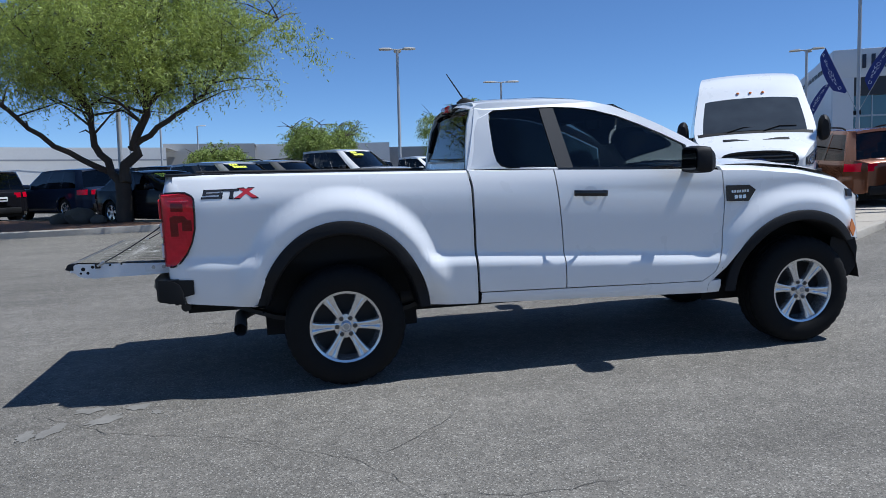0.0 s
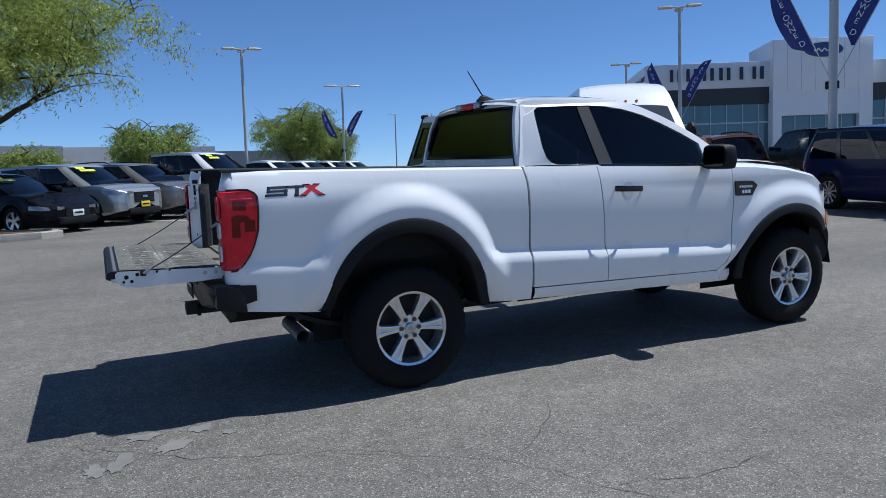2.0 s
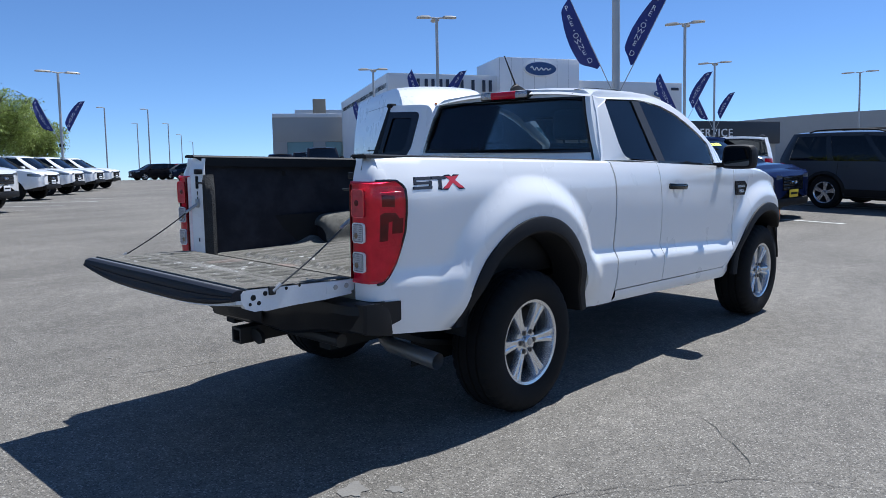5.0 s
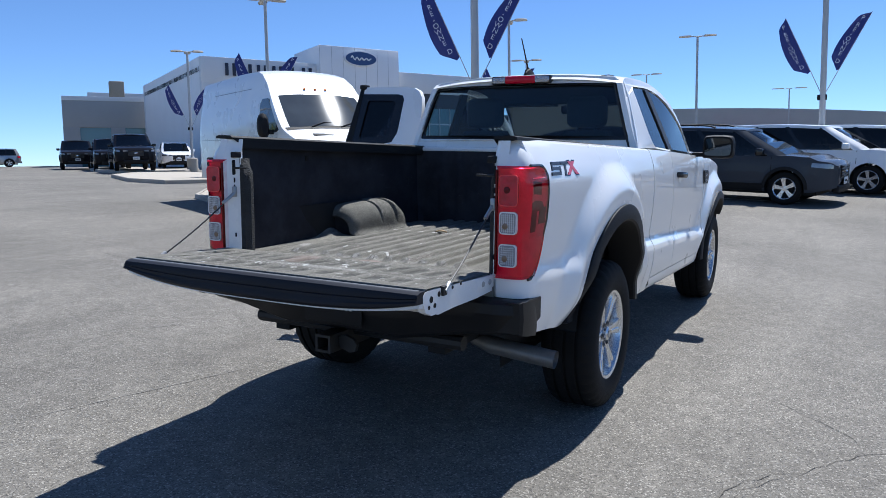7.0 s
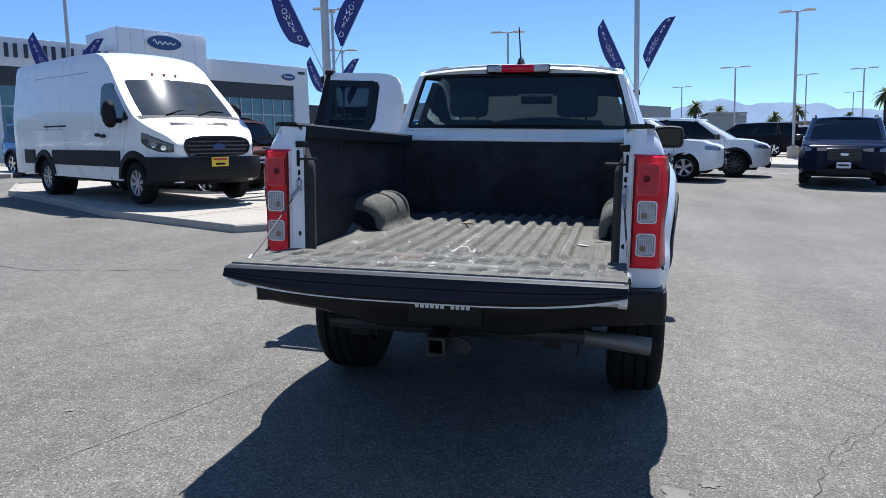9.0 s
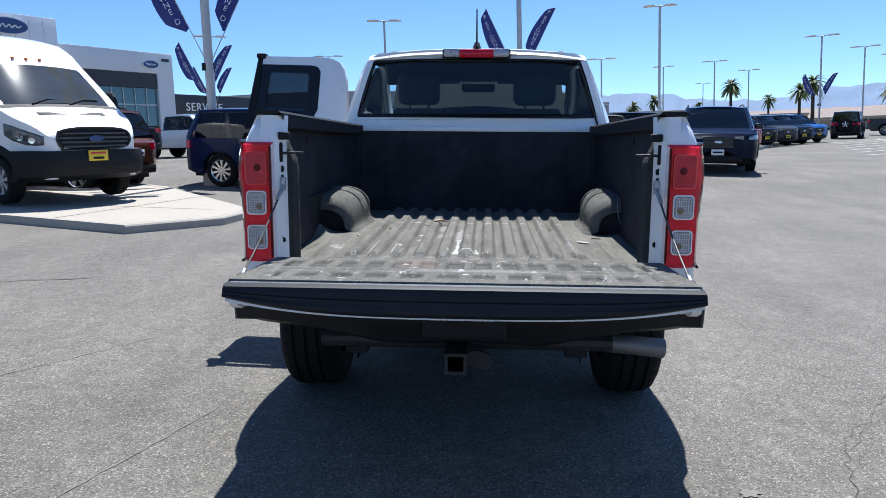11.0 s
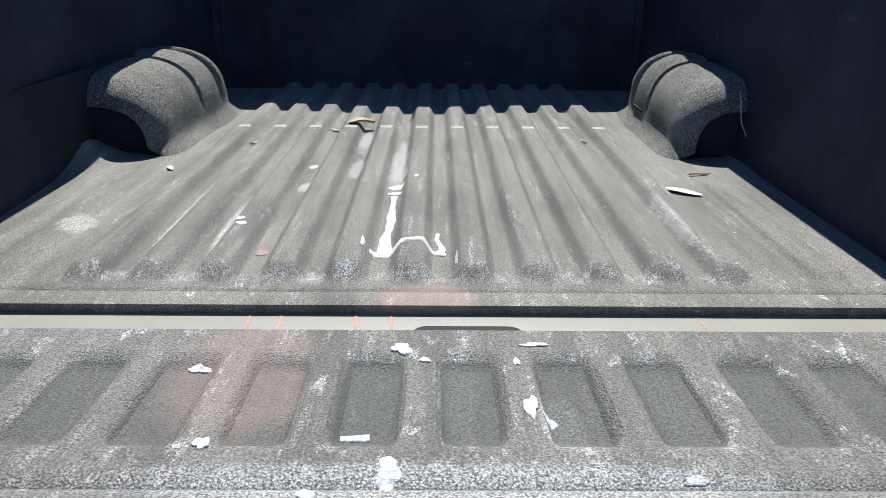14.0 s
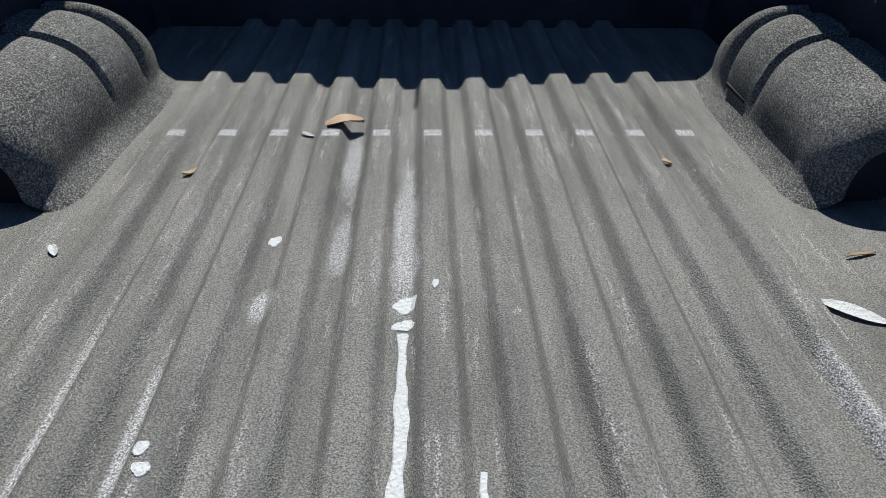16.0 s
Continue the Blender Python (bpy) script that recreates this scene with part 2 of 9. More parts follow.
# ---- surface materials of the place ----
class Nodes:
    """Short hand for building a node graph."""

    def __init__(self, name):
        self.m = bpy.data.materials.new(name)
        self.m.use_nodes = True
        self.nt = self.m.node_tree
        self.p = self.nt.nodes["Principled BSDF"]
        self.obj = self.nt.nodes.new("ShaderNodeTexCoord").outputs["Object"]

    def link(self, a, b):
        self.nt.links.new(a, b)
        return b

    def scaled(self, sx, sy, sz):
        n = self.nt.nodes.new("ShaderNodeMapping")
        n.inputs["Scale"].default_value = (sx, sy, sz)
        self.link(self.obj, n.inputs["Vector"])
        return n.outputs[0]

    def noise(self, scale, detail=4, rough=0.5, vec=None):
        n = self.nt.nodes.new("ShaderNodeTexNoise")
        n.inputs["Scale"].default_value, n.inputs["Detail"].default_value, n.inputs["Roughness"].default_value = scale, detail, rough
        self.link(vec or self.obj, n.inputs["Vector"])
        return n.outputs[0]

    def cells(self, scale, vec=None):
        n = self.nt.nodes.new("ShaderNodeTexVoronoi")
        n.inputs["Scale"].default_value = scale
        self.link(vec or self.obj, n.inputs["Vector"])
        return n

    def ramp(self, src, a, b, lo=0.0, hi=1.0):
        n = self.nt.nodes.new("ShaderNodeMapRange")
        n.interpolation_type = "SMOOTHSTEP"
        for k, v in (("From Min", a), ("From Max", b), ("To Min", lo), ("To Max", hi)):
            n.inputs[k].default_value = v
        self.link(src, n.inputs["Value"])
        return n.outputs[0]

    def math(self, op, a, b):
        n = self.nt.nodes.new("ShaderNodeMath")
        n.operation = op
        for i, v in enumerate((a, b)):
            if isinstance(v, (int, float)):
                n.inputs[i].default_value = v
            else:
                self.link(v, n.inputs[i])
        return n.outputs[0]

    def mix(self, fac, a, b):
        n = self.nt.nodes.new("ShaderNodeMix")
        n.data_type = "RGBA"
        for key, v in (("Factor", fac), ("A", a), ("B", b)):
            s = [i for i in n.inputs if i.name == key and (i.type == "VALUE") == (key == "Factor") and i.type in ("VALUE", "RGBA")][0]
            if isinstance(v, (int, float)):
                s.default_value = v
            elif isinstance(v, tuple):
                s.default_value = (*v, 1)
            else:
                self.link(v, s)
        return [o for o in n.outputs if o.type == "RGBA"][0]

    def bump(self, src, strength, dist=0.01, prev=None):
        n = self.nt.nodes.new("ShaderNodeBump")
        n.inputs["Strength"].default_value, n.inputs["Distance"].default_value = strength, dist
        self.link(src, n.inputs["Height"])
        if prev is not None:
            self.link(prev, n.inputs["Normal"])
        return n.outputs[0]


def asphalt_mat():
    """Sun-bleached asphalt: fine pale grit in a warm grey binder, worn lanes, patches and broad stains."""
    g = Nodes("worn_asphalt")
    stones = g.cells(150)
    fine = g.noise(330, 3, 0.65)
    pits = g.noise(70, 5, 0.7)
    clump = g.noise(9, 6, 0.7)
    broad = g.noise(0.33, 6, 0.6)
    lanes = g.noise(0.9, 5, 0.6, g.scaled(0.25, 1.5, 1))
    sep = g.nt.nodes.new("ShaderNodeSeparateColor")
    g.link(stones.outputs["Color"], sep.inputs[0])
    base = g.mix(g.ramp(fine, 0.25, 0.75), (0.122, 0.112, 0.096), (0.176, 0.163, 0.140))
    base = g.mix(g.ramp(clump, 0.40, 0.72, 0.0, 0.65), base, (0.240, 0.222, 0.190))
    col = g.mix(g.ramp(sep.outputs[0], 0.80, 0.98, 0, 0.7), base, (0.42, 0.395, 0.345))
    col = g.mix(g.ramp(sep.outputs[1], 0.75, 0.98, 0, 0.7), col, (0.050, 0.047, 0.043))
    col = g.mix(g.ramp(pits, 0.53, 0.66, 0, 0.75), col, (0.064, 0.060, 0.053))
    col = g.mix(g.ramp(pits, 0.44, 0.32, 0, 0.45), col, (0.31, 0.29, 0.25))
    tone = g.math("MULTIPLY", g.ramp(broad, 0.3, 0.7, 0.84, 1.14), g.ramp(lanes, 0.3, 0.7, 0.90, 1.10))
    hs = g.nt.nodes.new("ShaderNodeVectorMath")
    hs.operation = "SCALE"
    g.link(col, hs.inputs[0]), g.link(tone, hs.inputs["Scale"])
    g.link(hs.outputs[0], g.p.inputs["Base Color"])
    g.p.inputs["Roughness"].default_value = 0.82
    g.p.inputs["Specular IOR Level"].default_value = 0.28
    n = g.bump(stones.outputs["Distance"], 0.4, 0.004)
    n = g.bump(pits, 0.7, 0.007, n)
    g.link(g.bump(fine, 0.35, 0.003, n), g.p.inputs["Normal"])
    return g.m


SCUFFS = ((-0.41, 0.224, 0.035, 0.02, 0.7), (-0.02, 0.142, 0.13, 0.018, 0.55), (-0.27, 0.14, 0.09, 0.018, 0.5), (-0.22, 0.05, 0.22, 0.019, 0.6), (-0.323, 0.049, 0.05, 0.02, 0.7), (-0.62, 0.315, 0.15, 0.01, 0.7), (-0.6, 0.405, 0.2, 0.008, 0.6), (-0.64, 0.567, 0.05, 0.03, 0.6), (-0.62, -0.425, 0.16, 0.012, 0.5), (-1.245, -0.143, 0.06, 0.022, 0.9), (-1.2, -0.05, 0.09, 0.022, 0.6), (-1.2, -0.245, 0.09, 0.02, 0.5), (-1.345, -0.037, 0.03, 0.3, 0.55), (-1.45, 0.061, 0.06, 0.018, 0.5))


def liner_mat(gate=False):
    """Grey pebbled liner with dust along the ribs, white scuffs and a faint rusty stain."""
    g = Nodes("scuffed_bed_liner")
    grain = g.noise(400, 4, 0.7)
    pebble = g.cells(450)
    dust = g.noise(6, 5, 0.65, g.scaled(0.45, 3.2, 1))
    streak = g.noise(16, 5, 0.7, g.scaled(0.35, 3.0, 1))
    scuff = g.noise(30, 7, 0.78, g.scaled(0.7, 1.3, 1))
    area = g.noise(5.5, 4, 0.6)
    broad = g.noise(2.2, 4, 0.5)
    xyz = g.nt.nodes.new("ShaderNodeSeparateXYZ")
    g.link(g.obj, xyz.inputs[0])
    col = g.mix(g.ramp(dust, 0.32, 0.68), (0.146, 0.140, 0.119), (0.257, 0.246, 0.210))
    col = g.mix(g.ramp(broad, 0.35, 0.7, 0, 0.4), col, (0.312, 0.30, 0.256))
    col = g.mix(g.math("MULTIPLY", g.ramp(streak, 0.53, 0.72), g.ramp(grain, 0.42, 0.58)), col, (0.50, 0.45, 0.42))
    # the rear ends of the ribs and the tailgate are worn pale
    tail = g.math("MULTIPLY", g.ramp(xyz.outputs[0], -0.78, -0.86), 0.06)
    worn = g.math("MULTIPLY", g.ramp(g.math("ADD", scuff, tail), 0.64, 0.70), g.ramp(area, 0.40, 0.58))
    def spot(cx, cy, rx, ry, soft=0.5):
        mp = g.nt.nodes.new("ShaderNodeMapping")
        mp.inputs["Location"].default_value = (-cx / rx, -cy / ry, 0)
        mp.inputs["Scale"].default_value = (1 / rx, 1 / ry, 0)
        g.link(g.obj, mp.inputs["Vector"])
        ln = g.nt.nodes.new("ShaderNodeVectorMath")
        ln.operation = "LENGTH"
        g.link(mp.outputs[0], ln.inputs[0])
        wob = g.math("ADD", ln.outputs["Value"], g.math("MULTIPLY", g.math("SUBTRACT", scuff, 0.5), 1.6))
        return g.ramp(wob, 1.0 + soft * 0.3, 1.0 - soft)
    for cx, cy, rx, ry, amount in SCUFFS:
        worn = g.math("MAXIMUM", worn, g.math("MULTIPLY", spot(cx, cy, rx, ry), amount))
    # a pale mark on each rib where a cross strip sat
    q = g.math("FRACT", g.math("ADD", g.math("DIVIDE", g.math("SUBTRACT", xyz.outputs[1], 0.0085), 0.0905), 100.5), 0.0)
    crest = g.ramp(g.math("ABSOLUTE", g.math("SUBTRACT", q, 0.5), 0.0), 0.19, 0.15)
    strip = g.ramp(g.math("ABSOLUTE", g.math("SUBTRACT", xyz.outputs[0], 0.076), 0.0), 0.015, 0.011)
    inside = g.ramp(g.math("ABSOLUTE", g.math("SUBTRACT", xyz.outputs[1], 0.0085), 0.0), 0.50, 0.49)
    worn = g.math("MAXIMUM", worn, g.math("MULTIPLY", g.math("MULTIPLY", crest, strip), g.math("MULTIPLY", inside, 0.75)))
    ends = g.ramp(g.math("ABSOLUTE", g.math("ADD", xyz.outputs[0], 0.848), 0.0), 0.026, 0.008, 0, 0.55)
    worn = g.math("MAXIMUM", worn, g.math("MULTIPLY", g.math("MULTIPLY", ends, inside), g.ramp(scuff, 0.46, 0.62)))
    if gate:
        # pressed slots are mixed darker by depth; scuffs stay mostly on the raised ridges
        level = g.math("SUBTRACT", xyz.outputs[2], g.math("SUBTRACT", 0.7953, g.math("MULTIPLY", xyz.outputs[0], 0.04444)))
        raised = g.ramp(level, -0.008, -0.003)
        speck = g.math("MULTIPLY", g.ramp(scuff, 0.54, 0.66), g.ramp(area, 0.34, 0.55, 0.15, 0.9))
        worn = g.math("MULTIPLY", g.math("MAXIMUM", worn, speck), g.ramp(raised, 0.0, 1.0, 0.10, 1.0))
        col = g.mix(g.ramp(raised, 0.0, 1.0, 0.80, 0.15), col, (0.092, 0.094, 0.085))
    col = g.mix(g.math("MULTIPLY", worn, g.ramp(grain, 0.36, 0.54, 0.15, 1.0)), col, (0.64, 0.63, 0.60))
    # crevices between pebbles, the lows of the bump, are coloured darker too
    col = g.mix(g.ramp(pebble.outputs["Distance"], 0.35, 0.80, 0.0, 0.55), col, (0.045, 0.043, 0.040))
    col = g.mix(g.ramp(grain, 0.36, 0.60, 0.62, 0.0), col, (0.050, 0.048, 0.044))
    # rusty pink stains: one by the tail end of the bed, one on the tailgate
    for cx, cy, sx, amount in ((-0.925, -0.012, 1.3, 0.45), (-1.165, 0.165, 0.62, 0.26)):
        d = g.nt.nodes.new("ShaderNodeVectorMath")
        d.operation = "DISTANCE"
        g.link(g.scaled(sx, 1, 0), d.inputs[0])
        d.inputs[1].default_value = (cx * sx, cy, 0)
        edge = g.math("ADD", d.outputs["Value"], g.math("MULTIPLY", g.math("SUBTRACT", area, 0.5), 0.12))
        col = g.mix(g.ramp(edge, 0.045, 0.085, amount, 0.0), col, (0.33, 0.235, 0.20))
    g.link(col, g.p.inputs["Base Color"])
    g.p.inputs["Roughness"].default_value = 0.85
    g.p.inputs["Specular IOR Level"].default_value = 0.25
    n = g.bump(pebble.outputs["Distance"], 0.6, -0.0022)
    g.link(g.bump(grain, 0.6, 0.0025, n), g.p.inputs["Normal"])
    return g.m


LINER = liner_mat()
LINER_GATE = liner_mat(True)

def liner_wall_mat():
    """Black bed liner with dusty smudges, fine pale scratches and small scuffs."""
    g = Nodes("black_bed_liner")
    dust = g.noise(4.5, 6, 0.65)
    grain = g.noise(240, 3, 0.6)
    scratch = g.noise(9, 6, 0.7, g.scaled(1.0, 1.0, 4.0))
    chips = g.noise(26, 6, 0.75, g.scaled(1.0, 1.0, 0.6))
    where = g.noise(3.1, 3, 0.5)
    col = g.mix(g.ramp(dust, 0.36, 0.70), (0.0125, 0.0130, 0.0180), (0.030, 0.031, 0.038))
    col = g.mix(g.math("MULTIPLY", g.ramp(scratch, 0.62, 0.70, 0, 0.55), g.ramp(where, 0.42, 0.58)), col, (0.075, 0.078, 0.088))
    col = g.mix(g.math("MULTIPLY", g.ramp(chips, 0.70, 0.73), g.ramp(where, 0.46, 0.60)), col, (0.30, 0.30, 0.31))
    g.link(col, g.p.inputs["Base Color"])
    g.p.inputs["Roughness"].default_value = 0.72
    g.p.inputs["Specular IOR Level"].default_value = 0.3
    n = g.bump(dust, 0.3, 0.02)
    g.link(g.bump(grain, 0.4, 0.002, n), g.p.inputs["Normal"])
    return g.m


LINER_WALL = liner_wall_mat()


def liner_hump_mat():
    """Dark pebbled liner with pale dust caught on the crown of the grain."""
    g = Nodes("pebbled_wheelhouse_liner")
    grain = g.noise(330, 4, 0.7)
    fine = g.noise(700, 3, 0.6)
    dust = g.noise(7, 5, 0.65)
    scuff = g.noise(34, 6, 0.75)
    col = g.mix(g.ramp(dust, 0.35, 0.68), (0.060, 0.058, 0.051), (0.130, 0.126, 0.109))
    col = g.mix(g.ramp(grain, 0.50, 0.62, 0.0, 0.75), col, (0.34, 0.33, 0.29))
    col = g.mix(g.ramp(grain, 0.50, 0.36, 0.0, 0.85), col, (0.020, 0.020, 0.019))
    col = g.mix(g.math("MULTIPLY", g.ramp(scuff, 0.62, 0.70), g.ramp(dust, 0.45, 0.6)), col, (0.48, 0.47, 0.43))
    g.link(col, g.p.inputs["Base Color"])
    g.p.inputs["Roughness"].default_value = 0.85
    g.p.inputs["Specular IOR Level"].default_value = 0.25
    n = g.bump(grain, 0.8, 0.004)
    g.link(g.bump(fine, 0.4, 0.0015, n), g.p.inputs["Normal"])
    return g.m


LINER_HUMP = liner_hump_mat()
CABLE = mat("braided_cable", (0.055, 0.055, 0.053), 0.45, metal=0.5)
SILL = mat("pale_sill", (0.21, 0.20, 0.165), 0.5, spread=0.15, grain=0.1, scale=12)
GATE_CAP = mat("tailgate_cap_plastic", (0.012, 0.013, 0.018), 0.55, spec=0.24, spread=0.35, grain=0.15, scale=9, bump=0.06, bump_scale=200)
BUMPER = mat("satin_black_bumper", (0.010, 0.010, 0.011), 0.45, spec=0.25, spread=0.2, scale=7, bump=0.05, bump_scale=300)
ASPHALT = asphalt_mat()
CONCRETE = mat("pale_concrete", (0.40, 0.360, 0.300), 0.85, spread=0.1, grain=0.1, scale=1.5, bump=0.2, bump_scale=80)


def ground_sheet():
    bm = B()
    rings = [0.0] + [1.5 * 1.16 ** k for k in range(48)]
    rows = []
    for r in rings:
        rows.append([(r * math.cos(a), r * math.sin(a), ground_z(r * math.cos(a), r * math.sin(a))) for a in (2 * math.pi * (k % 96) / 96 for k in range(97))])
    return loft(bm, rows)


GROUND = structure("ground", ground_sheet(), ASPHALT, "worn grey asphalt of a car lot with cracks", "ground")

CRACK = mat("crack_filler", (0.075, 0.068, 0.058), 0.9, spread=0.3, scale=20)
SEAM_PALE = mat("pale_scrape", (0.195, 0.185, 0.165), 0.9, spread=0.35, grain=0.3, scale=9)


def ground_ribbon(name, pts, width, material, seed=1, jitter=0.02, lift=0.003):
    """A thin uneven strip that lies on the ground along a line."""
    rng = random.Random(seed)
    fine = []
    for a, b in zip(pts, pts[1:]):
        a, b = Vector(a), Vector(b)
        k = max(2, int((b - a).length / 0.07))
        fine += [a.lerp(b, i / k) for i in range(k)]
    fine.append(Vector(pts[-1]))
    n = len(fine)
    fine = [p + Vector((rng.uniform(-jitter, jitter), rng.uniform(-jitter, jitter))) for p in fine]
    rows = []
    for i, p in enumerate(fine):
        d = (fine[min(i + 1, n - 1)] - fine[max(i - 1, 0)]).normalized()
        w = width * rng.uniform(0.35, 1.25) * min(1, 0.25 + 0.25 * min(i, n - 1 - i)) / 2
        q = Vector((-d.y, d.x)) * w
        rows.append([(v.x, v.y, ground_z(v.x, v.y) + lift) for v in (p + q, p - q)])
    return part(name, loft(B(), rows), material, GROUND)


def ground_blot(name, x, y, r, material, seed, stretch=1.0, turn=0.0):
    rng = random.Random(seed)
    ring = []
    for k in range(18):
        a = 2 * math.pi * k / 18
        q = r * rng.uniform(0.55, 1.2)
        u, v = q * stretch * math.cos(a), q * math.sin(a)
        px, py = x + u * math.cos(turn) - v * math.sin(turn), y + u * math.sin(turn) + v * math.cos(turn)
        ring.append((px, py, ground_z(px, py) + 0.0035))
    bm = B()
    bm.faces.new([bm.verts.new(p) for p in ring])
    return part(name, bm, material, GROUND)


def build_cracks():
    ground_ribbon("crack", [(-2.04, -0.70), (-1.35, -1.30), (-0.64, -1.61), (-0.42, -1.81), (-0.07, -2.08), (0.08, -2.35), (0.13, -2.52), (0.31, -2.77), (0.36, -3.3)], 0.0045, CRACK, 1)
    ground_ribbon("crack", [(0.61, -1.36), (0.45, -1.66), (0.13, -1.97), (-0.05, -2.08)], 0.0035, CRACK, 2)
    ground_ribbon("crack", [(-0.94, -1.53), (-0.71, -1.60), (-0.42, -1.84)], 0.003, CRACK, 3)
    ground_ribbon("crack", [(0.13, -2.50), (0.62, -2.66), (1.05, -2.62)], 0.004, CRACK, 4)
    ground_ribbon("seam", [(-1.73, 1.63), (-0.37, 1.18)], 0.009, SEAM_PALE, 5, 0.006)
    ground_ribbon("seam", [(-0.57, 2.87), (0.85, 1.92)], 0.009, SEAM_PALE, 6, 0.006)
    ground_ribbon("crack", [(2.30, 5.93), (2.09, 4.79), (2.56, 3.14)], 0.016, CRACK, 7)
    for i, (x, y, r, st) in enumerate(((-1.56, -0.87, 0.055, 1.6), (-1.27, -0.89, 0.06, 1.5), (-1.43, -1.06, 0.07, 1.7), (-1.69, -1.19, 0.06, 2.2), (-1.80, -1.22, 0.05, 1.8), (-1.15, -1.02, 0.03, 1.5), (-1.05, 1.9, 0.02, 1.5), (-0.9, 3.1, 0.02, 2.0), (-2.9, 1.1, 0.03, 2.0), (-3.4, 0.4, 0.025, 1.6))):
        ground_blot("pale_patch", x, y, r, SEAM_PALE, 20 + i, st, 0.4 * i)
# ---- the white pickup ----
TRUCK_POSE = LOT @ pose(0.9, 0, 0) @ pose(0, 0, 0, 0, 0, -0.95) @ pose(-0.9, 0, 0)
ARCHES = ((0.0, 0.38, 0.545, 0.668), (3.18, 0.38, 0.555, 0.572))
RAKE = [(-1.05, 1.372), (0.83, 1.325)]


def arch_e(x, z, k):
    cx, cz, a, b = ARCHES[k]
    return math.hypot((x - cx) / a, (z - cz) / b)


def arch_z(x, grow=0.0):
    """The height of the wheel opening's edge at x, or None outside it."""
    for cx, cz, a, b in ARCHES:
        a, b = a + grow, b + grow
        if abs(x - cx) < a:
            return cz + b * math.sqrt(1 - ((x - cx) / a) ** 2)
    return None


def body_y(x, z):
    """Half the body's width."""
    lt = 0.797 - (0.06 if x > 0.89 else 0.045) * (x - 0.89)
    dz = z - lt
    near = min(arch_e(x, z, 0), arch_e(x, z, 1))
    fade = smooth01((near - 1.03) / 0.25) * (1 - 0.45 * smooth01((-0.3 - x) / 0.3))
    if dz >= 0:
        y = 0.874 + 0.022 * math.sin(min(dz / 0.42, 1) * math.pi * 0.75) - 0.06 * (max(0.0, z - 1.17) / 0.2) ** 2
    elif dz > -0.065:
        y = 0.874 + 0.036 * fade * (-dz / 0.065)
    else:
        y = 0.874 + 0.036 * fade - 0.05 * ((-0.065 - dz) / 0.27) ** 2
    y -= 0.040 * smooth01((0.25 - x) / 0.95) + 0.014 * smooth01((-0.78 - x) / 0.25)
    y -= 0.14 * max(0.0, (x - 3.3) / 0.45) ** 2.2
    for k in (0, 1):
        e = arch_e(x, z, k)
        swell = 0.060 * (1 - smooth01((e - 1.10) / 0.24))
        y += swell * smooth01((z - 0.44) / 0.25) * (0.75 if k else 1.0)
    return y


def bottom_z(x):
    z = interp(x, [(-1.06, 0.80), (-1.005, 0.738), (-0.980, 0.690), (-0.962, 0.60), (-0.950, 0.584), (-0.53, 0.532), (0.53, 0.470), (2.63, 0.408), (3.62, 0.72), (3.85, 0.70)])
    a = arch_z(x)
    return max(z, a) if a else z


def columns(x0, x1, step=0.035):
    xs = [x0 + (x1 - x0) * i / max(2, round((x1 - x0) / step)) for i in range(max(2, round((x1 - x0) / step)) + 1)]
    for cx, cz, a, b in ARCHES:
        for k in range(0, 25):
            x = cx - a * math.cos(math.pi * k / 24)
            if x0 < x < x1:
                xs.append(x)
    return sorted(set(round(x, 4) for x in xs))


def skin(bm, s, xs, low, top, levels=34, right=None, x_right=None, turn_in=0.05):
    """A body panel: columns of points from low(x) to top(x), closed inward round its rim."""
    rows = []
    for x in xs:
        zb, zt = low(x), top(x)
        row = []
        for i in range(levels + 1):
            z = zb + (zt - zb) * i / levels
            xx = x
            if right is not None:
                w = ((x - xs[0]) / (xs[-1] - xs[0])) ** 3
                xx = x + w * (right(z) - xs[-1])
            row.append((xx, s * body_y(xx, z), z))
        lo, hi = row[0], row[-1]
        row = [(lo[0], lo[1] - s * turn_in, lo[2] + 0.004)] + row + [(hi[0], hi[1] - s * 0.02, hi[2] + 0.012), (hi[0], hi[1] - s * max(turn_in, 0.045), hi[2] + 0.014)]
        rows.append(row)
    first, last = rows[0], rows[-1]
    rows = [[(p[0] + 0.003, p[1] - s * 0.03, p[2]) for p in first]] + rows + [[(p[0] - 0.003, p[1] - s * 0.03, p[2]) for p in last]]
    return loft(bm, rows)


def gap_x(z):
    return interp(z, [(0.49, 0.872), (0.825, 0.854), (1.223, 0.843), (1.331, 0.822)])


def door_x(z):
    return interp(z, [(0.5, 1.465), (0.787, 1.451), (1.123, 1.42), (1.31, 1.398)])


def front_x(z):
    return interp(z, [(0.50, 2.44), (0.56, 2.53), (0.713, 2.588), (1.064, 2.608), (1.2, 2.597), (1.3, 2.59)])


def belt_z(x):
    return interp(x, [(0.84, 1.325), (1.4, 1.312), (2.4, 1.272), (2.62, 1.255)])


def door_low(x):
    return interp(x, [(0.86, 0.533), (2.44, 0.500)])


def pane_y(x, z):
    """Half width of the cab above the belt."""
    y = 0.858 - 0.40 * (z - 1.30) - 0.35 * max(0.0, z - 1.66) ** 1.3
    y -= 0.055 * max(0.0, (0.99 - x) / 0.15) ** 2
    return y - 0.10 * max(0.0, (x - 1.9) / 0.75) ** 2


